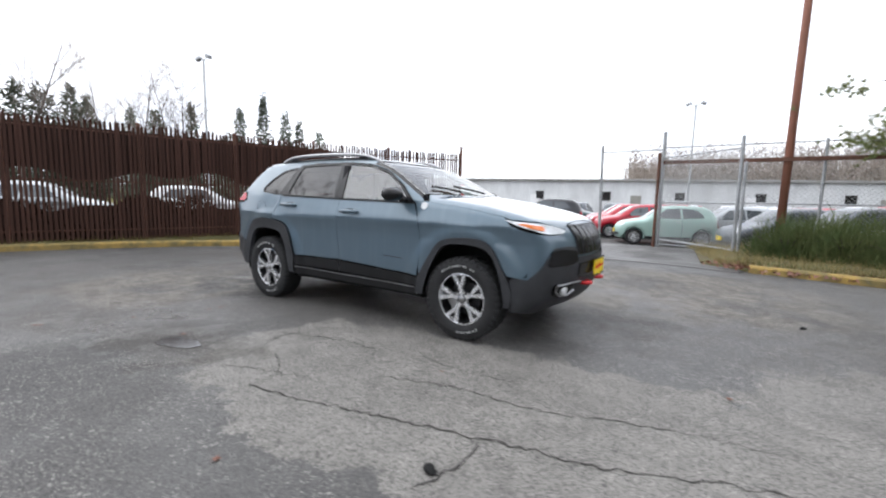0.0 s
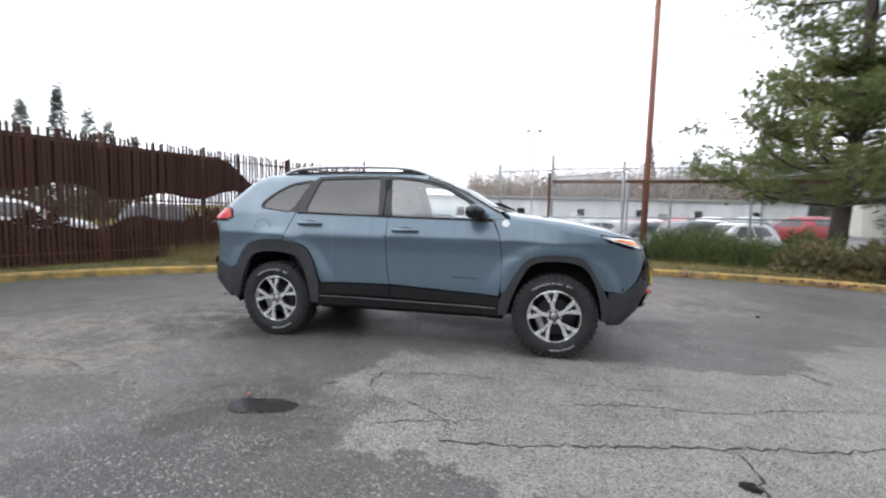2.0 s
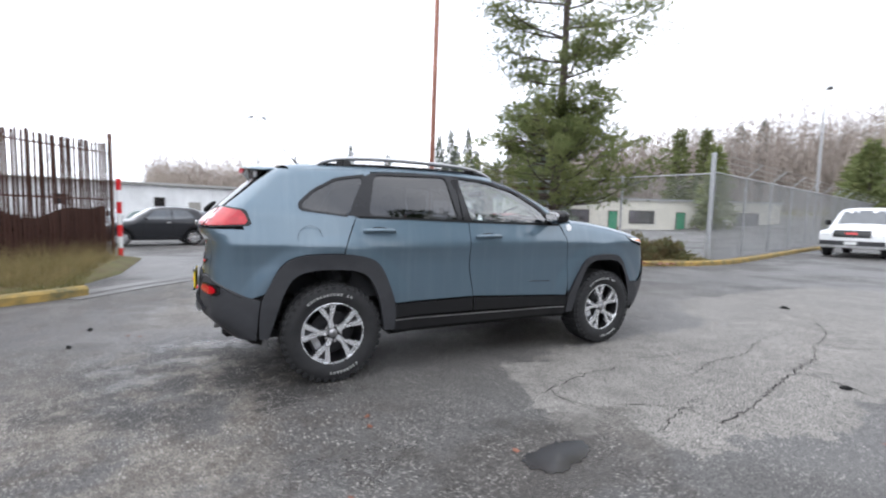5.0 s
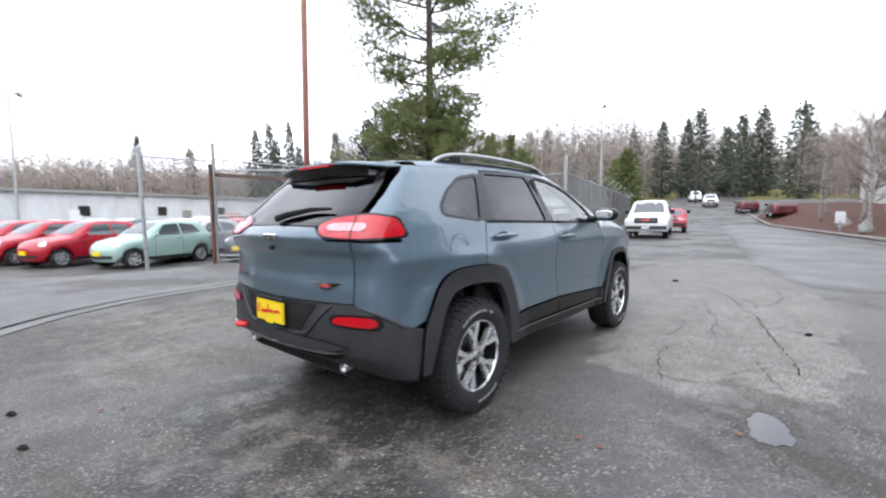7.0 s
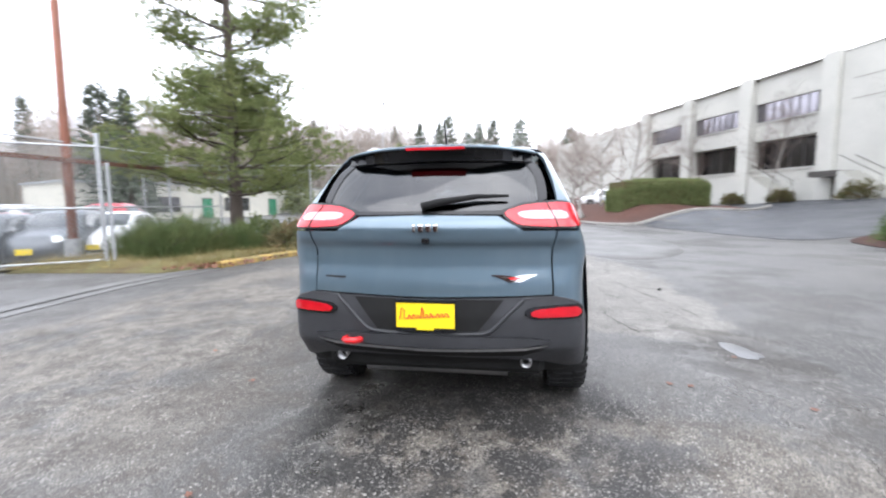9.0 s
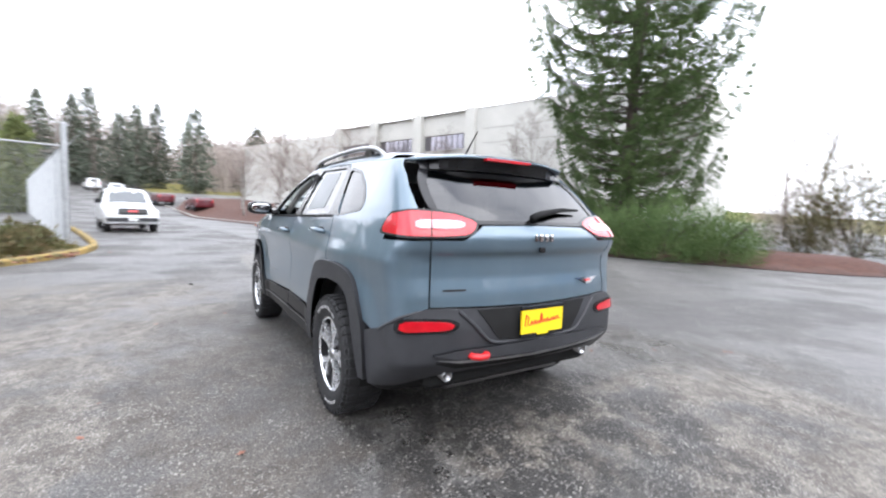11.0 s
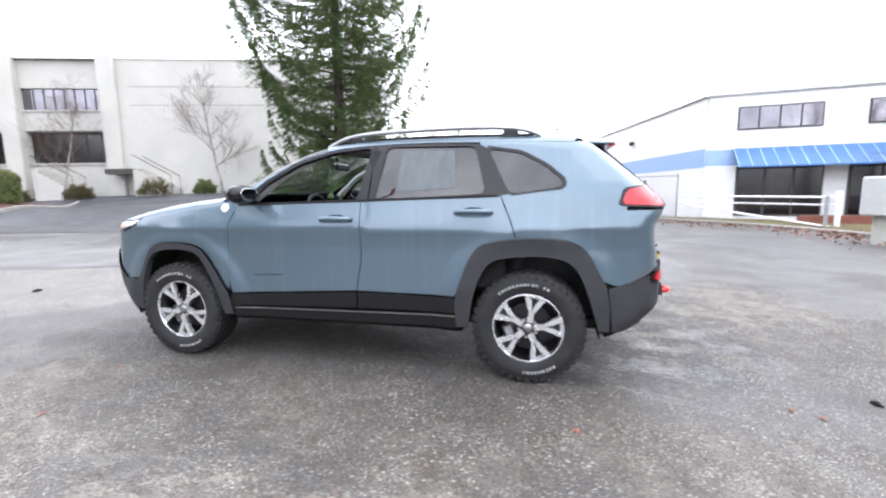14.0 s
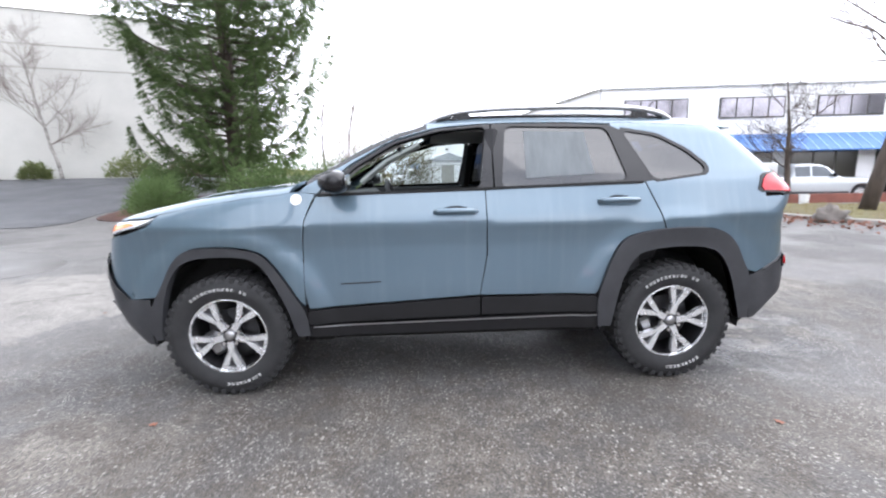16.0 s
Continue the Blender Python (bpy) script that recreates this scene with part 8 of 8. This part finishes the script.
turf("south_grass", [(-8.2, -12.6), (-9.5, -8.0), (-10.4, -5.8), (-16, -3.5), (-18, -8), (-11, -11), (-5, -17)], 9000, M_DRYGRASS, "thin dead grass among fallen leaves", .12, 5)

# ---- street furniture and small things ----
hyd = thing("fire_hydrant", "yellow fire hydrant standing in the verge", "hydrant", at=pose(-1.6, -19.3, h(-1.6, -19.3)))
part("barrel", Geo().revolve([(.001, 0), (.17, 0), (.17, .05), (.11, .07), (.11, .50), (.15, .52), (.15, .56), (.12, .60), (.10, .68), (.05, .74), (.001, .75)], 18, pose(0, 0, 0, 90)), M_HYDRANT, hyd, smooth=True)
for a in (0, 90, 180):
    part("outlet", Geo().tube([(0, 0, .42), (.2 * math.cos(radians(a)), .2 * math.sin(radians(a)), .42)], .06, 10), M_HYDRANT, hyd)
ubox = thing("utility_cabinet", "pale grey metal utility box on a concrete post", "utility box", at=pose(-8.35, -7.25, h(-8.35, -7.25), 0, 0, 35))
part("pedestal", Geo().box((-.17, -.14, -.1), (.17, .14, .62), None, .02), M_CONCRETE, ubox)
part("cabinet", Geo().box((-.52, -.22, .62), (.52, .22, 1.42), None, .03), M_UBOX, ubox)
part("cabinet_door", Geo().box((-.44, .22, .70), (.44, .235, 1.34), None, .006), M_UBOX, ubox)
part("door_label", Geo().box((-.2, .236, 1.12), (.15, .24, 1.16)), M_CONCRETE_D, ubox)
rock = Geo()
rr_ = np.random.RandomState(9)
for j in range(9):
    for i in range(14):
        a, b = i / 14 * 6.283, j / 8 * 1.571
        s_ = 1 + .16 * math.sin(a * 3 + j) + .08 * rr_.normal()
        rock.v.append((.62 * math.cos(a) * math.cos(b) * s_, .42 * math.sin(a) * math.cos(b) * s_, .42 * math.sin(b) * s_ - .04))
rock.f = [(j * 14 + i, j * 14 + (i + 1) % 14, j * 14 + 14 + (i + 1) % 14, j * 14 + 14 + i) for j in range(8) for i in range(14)]
single("boulder", rock, M_ROCK, "dark rounded boulder among fallen leaves", "rock", at=pose(-9.6, -6.5, h(-9.6, -6.5) + .05, 0, 0, 30) @ Matrix.Diagonal((.8, .8, .8, 1)), smooth=True)
pg = thing("pipe_gate", "low white pipe gate with a sagging brace", "gate")
post(pg, -9.35, -10.6, 1.05, .07, M_WHITEWALL)
post(pg, -9.15, -10.75, .95, .05, M_GALV)
rail(pg, (-9.35, -10.6, .92), (-6.2, -14.0, .95), .03, M_WHITEWALL)
rail(pg, (-9.35, -10.6, .70), (-6.2, -14.0, .74), .025, M_WHITEWALL)
rail(pg, (-9.25, -10.7, .08), (-6.4, -13.6, .62), .035, M_WHITEWALL, "brace")
sf = thing("chain_link_fence", "low chain-link fence round a yard of parked cars", "fence")
for i in range(5):
    x, y = -6.2 + i * 2.0, -14.2 - i * 1.75
    post(sf, x, y, 1.75, .03)
rail(sf, (-6.2, -14.2, 1.7), (1.8, -21.2, 1.75))
rail(sf, (-6.2, -14.2, .15), (1.8, -21.2, .2))
g = Geo()
chain_link(g, (-6.2, -14.2), (1.8, -21.2), .12, 1.7, .11)
part("wire_mesh", g, M_WIRE, sf)
lw = Geo().box((-13, -.12, -.1), (0, .12, .32), pose(-9.2, -12.2, 0, 0, 0, -4))
single("low_wall", lw, M_BRICKRED, "low red-brown wall before the shops", "wall")
wb = thing("white_bucket", "white plastic bucket standing on the low wall line", "bucket", at=pose(-13.2, -11.2, h(-13.2, -11.2)))
part("pail", Geo().revolve([(.001, 0), (.13, 0), (.16, .36), (.15, .36), (.12, .02), (.001, .02)], 16, pose(0, 0, 0, 90)), M_WHITE, wb)
shed = thing("storage_shed", "small white shed in the yard behind the fence", "shed", at=pose(-1.5, -31.5, 0, 0, 0, 15))
part("walls", Geo().box((-1.6, -1.2, -.1), (1.6, 1.2, 2.3)), M_WHITEWALL, shed)
part("roof", Geo().prism([(-1.8, 2.3), (1.8, 2.3), (0, 2.9)], -1.4, 1.4), M_GALV, shed)
part("door", Geo().box((-.5, 1.2, -.05), (.5, 1.24, 2.0)), M_CONCRETE_D, shed)
sign = thing("site_sign", "small white sign board on a post in the mulch", "sign", at=pose(27.0, -3.9, h(27, -3.9) + .2, 0, 0, 100))
part("board", Geo().box((-.2, -.02, .4), (.2, .02, 1.0), None, .01), M_WHITE, sign)
part("stake", Geo().box((-.05, -.02, -.3), (.05, .02, .5)), M_GALV, sign)
for i, (x, y) in enumerate(((24.5, -4.7), (29.5, -4.2))):
    g = Geo()
    g.v = [(.5 * v[0] * 1.1, v[1] * .7, v[2] * 1.2) for v in rock.v]
    g.f = list(rock.f)
    single("landscape_rock", g, M_KERBC, "pale rock set in the mulch bank", "rock", "mulch rocks", at=pose(x, y, h(x, y) + .25, 0, 0, 40 * i), smooth=True)


# pale block building behind the pine
def block_building():
    t = thing("block_building", "pale low block building with green doors beyond the pine", "building")
    m = pose(27.5, 38.0, h(27.5, 38) - .2, 0, 0, -22)
    part("wall", Geo().box((0, 0, 0), (34, 10, 3.7), m), M_PALEBLD, t)
    part("roof", Geo().box((-.2, -.25, 3.7), (34.2, 10.2, 3.9), m), M_GALV, t)
    for x in (4.0, 12.0, 20.5):
        d = part("door", Geo().box((x, -.05, .1), (x + 1.2, .02, 2.4), m), M_FRAME, t)
        part("door_panel", Geo().box((x + .1, -.07, .2), (x + 1.1, -.051, 2.3), m), M_GREENDOOR, d)
    for x in (6.5, 14.6, 23.0, 28.0):
        w = part("window", Geo().box((x, -.05, .9), (x + 3.2, .02, 2.5), m), M_FRAME, t)
        part("pane", Geo().box((x + .1, -.07, 1.0), (x + 3.1, -.051, 2.4), m), M_BLDGLASS, w)
    s = part("sign_board", Geo().box((3.0, -.1, 2.75), (6.6, -.01, 3.35), m), M_WHITE, t)
    part("sign_bar", Geo().box((3.3, -.12, 2.95), (6.2, -.101, 3.12), m), M_GREENDOOR, s)
    part("awning", Geo().prism([(3.4, 2.4), (5.8, 2.4), (5.8, 2.7), (3.4, 2.7)], -1.0, -.05, m), M_CONCRETE_D, t)


M_GREENDOOR = mat("green_painted_door", (0.02, 0.20, 0.10), 0.5, var=0.15)
block_building()
ub = thing("utility_pole", "slim wooden pole beside the far road", "pole")
part("shaft", Geo().tube([(78, 11.5, h(78, 11.5)), (78, 11.5, h(78, 11.5) + 8.5)], [.14, .1], 8), M_BARK, ub)
part("crossarm", Geo().box((77.9, 10.4, h(78, 11.5) + 7.8), (78.1, 12.6, h(78, 11.5) + 7.95)), M_BARK, ub)

# ---- cracks, puddles, leaves and clods on the yard ----
def crack(pts, w, seed):
    rs_ = random.Random(seed)
    P = chaikin(pts, 1, False)
    P = resample(P, .045, False)
    g = Geo()
    n = len(P)
    for i, (x, y) in enumerate(P):
        d = P[min(i + 1, n - 1)] - P[max(i - 1, 0)]
        d = d / (np.linalg.norm(d) + 1e-9)
        q = np.array([-d[1], d[0]])
        c = np.array([x, y]) + q * rs_.gauss(0, .012)
        ww = w * rs_.uniform(.15, 0.85) * min(1, (min(i, n - 1 - i) + 1) / 5)
        for s in (-1, 1):
            e = c + q * ww * s
            g.v.append((e[0], e[1], h(*e) + .0035))
    g.f = [(2 * i, 2 * i + 2, 2 * i + 3, 2 * i + 1) for i in range(n - 1)]
    return part("crack", g, M_CRACK, ground)


crack([(.67, -2.49), (.85, -2.5), (1.14, -2.46), (1.47, -2.36), (1.84, -2.29), (2.22, -2.19), (2.54, -2.13), (2.81, -2.10), (3.11, -1.99), (3.4, -1.85), (4.1, -1.7), (4.9, -1.2)], .012, 1)
crack([(.20, -2.43), (.55, -2.31), (.91, -2.20)], .008, 2)
crack([(-.10, -1.71), (.23, -1.59), (.6, -1.5), (1.0, -1.52)], .008, 3)
crack([(2.25, -2.19), (2.30, -2.35), (2.28, -2.5), (2.2, -2.72)], .012, 4)
crack([(.75, -2.46), (.70, -2.25), (.45, -2.1), (.3, -2.02)], .006, 5)
crack([(1.3, -1.9), (1.9, -1.72), (2.4, -1.75), (3.0, -1.5), (3.6, -1.45)], .007, 6)
crack([(-.15, -1.45), (.1, -1.6), (.0, -1.8), (.15, -2.0)], .010, 7)
crack([(1.2, -1.35), (1.6, -1.5), (2.2, -1.42)], .006, 8)
crack([(-3.4, -2.3), (-2.6, -2.0), (-2.1, -2.2)], .007, 9)
crack([(3.4, -1.85), (3.8, -2.2), (4.6, -2.3), (5.6, -2.1)], .009, 10)


def puddle(pts, seed, label):
    P = resample(chaikin(pts, 3), .04)
    P = P + np.random.RandomState(seed).normal(size=P.shape) * .010
    V, tr, _ = fill2d(P, .08)
    return single("puddle", Geo().add(np.column_stack([V, H(V[:, 0], V[:, 1]) + .0045]), tr), M_WATER, label, "puddle", "puddles", kind="structure", smooth=True)


puddle([(-.72, -2.40), (-.60, -2.50), (-.42, -2.46), (-.27, -2.40), (-.25, -2.31), (-.36, -2.25), (-.55, -2.28), (-.68, -2.30)], 1, "small still puddle in a dip of the asphalt")
puddle([(-1.9, 10.6), (-1.2, 10.9), (-.3, 11.1), (-.4, 10.7), (-1.2, 10.4)], 4, "shallow puddle at the lot entrance")
puddle([(-3.4, 10.2), (-2.6, 10.6), (-2.4, 10.3), (-3.0, 10.0)], 5, "shallow puddle at the lot entrance")


def leaf_mesh(seed, s):
    r_ = random.Random(seed)
    n = 10
    g = Geo()
    g.v = [(0, 0, .012 * s / .05)] + [((s * (.55 + .45 * (i % 2)) * math.cos(i * .628) * 1.15), (s * (.55 + .45 * (i % 2)) * math.sin(i * .628) * .8), r_.uniform(0, .2) * s) for i in range(n)]
    g.f = [(0, 1 + i, 1 + (i + 1) % n) for i in range(n)]
    return g.mesh("leaf", M_LEAF)


lm = [leaf_mesh(i, .026) for i in range(3)]
lr = random.Random(3)
spots = [(-1.58, -2.27), (-1.94, -2.88), (1.33, -3.07), (-1.31, -1.67), (-.67, -2.24), (-1.29, -1.54), (3.36, -.86), (-2.95, 1.04), (1.42, 1.89), (-1.08, 2.16), (1.66, 1.21), (-2.84, .97), (-1.98, -2.91), (-1.64, 1.44)]
spots += [(lr.uniform(-7, 7), lr.choice((-1, 1)) * lr.uniform(1.3, 6)) for _ in range(46)]
for i, (x, y) in enumerate(spots):
    l_ = tagged(new("fallen_leaf", lm[i % 3]), "rust-red fallen leaf lying on the asphalt", "leaf", "fallen leaves")
    l_.matrix_basis = pose(x, y, h(x, y) + .006, 0, 0, lr.uniform(0, 360)) @ Matrix.Diagonal((1, 1, 1, 1) if i < 14 else (.5, .5, .5, 1))
kl = np.random.RandomState(12)
base = []
for _ in range(2600):
    i = kl.randint(8, len(KERB_S) - 1)
    p = KERB_S[i] + kl.normal(size=2) * (.9, .9)
    base.append((*p, h(*p) + .06))
for _ in range(1200):
    i = kl.randint(0, len(KERB_R) // 2)
    p = KERB_R[i] + kl.normal(size=2) * .35 + (0, .35)
    base.append((*p, h(*p) + .09))
b_ = np.array(base)
tagged(new("leaf_litter", soup("leaf_litter", [blades(b_, kl.normal(size=b_.shape) * (1, 1, .2), .09, .07, kl)], M_LEAF)), "scatter of orange-brown leaves along the kerbs", "leaf litter", kind="stuff")
clod = Geo()
for j in range(6):
    for i in range(10):
        a, b = i / 10 * 6.283, j / 5 * 1.571
        s_ = 1 + .2 * math.sin(a * 2 + j * 1.7)
        clod.v.append((.075 * math.cos(a) * math.cos(b) * s_, .045 * math.sin(a) * math.cos(b) * s_, .04 * math.sin(b) * s_))
clod.f = [(j * 10 + i, j * 10 + (i + 1) % 10, j * 10 + 10 + (i + 1) % 10, j * 10 + 10 + i) for j in range(5) for i in range(10)]
cm = clod.mesh("clod", M_MATT, True)
for x, y, s_ in ((2.2, -2.56, .6), (5.33, -.67, .8), (-3.33, 1.43, .5), (-3.34, .8, .45), (4.0, 1.5, .5)):
    c_ = tagged(new("dirt_clod", cm), "small black clod lying on the asphalt", "debris", "clods on the yard")
    c_.matrix_basis = pose(x, y, h(x, y) + .003, 0, 0, 60 + x * 40) @ Matrix.Diagonal((s_, s_, s_, 1))
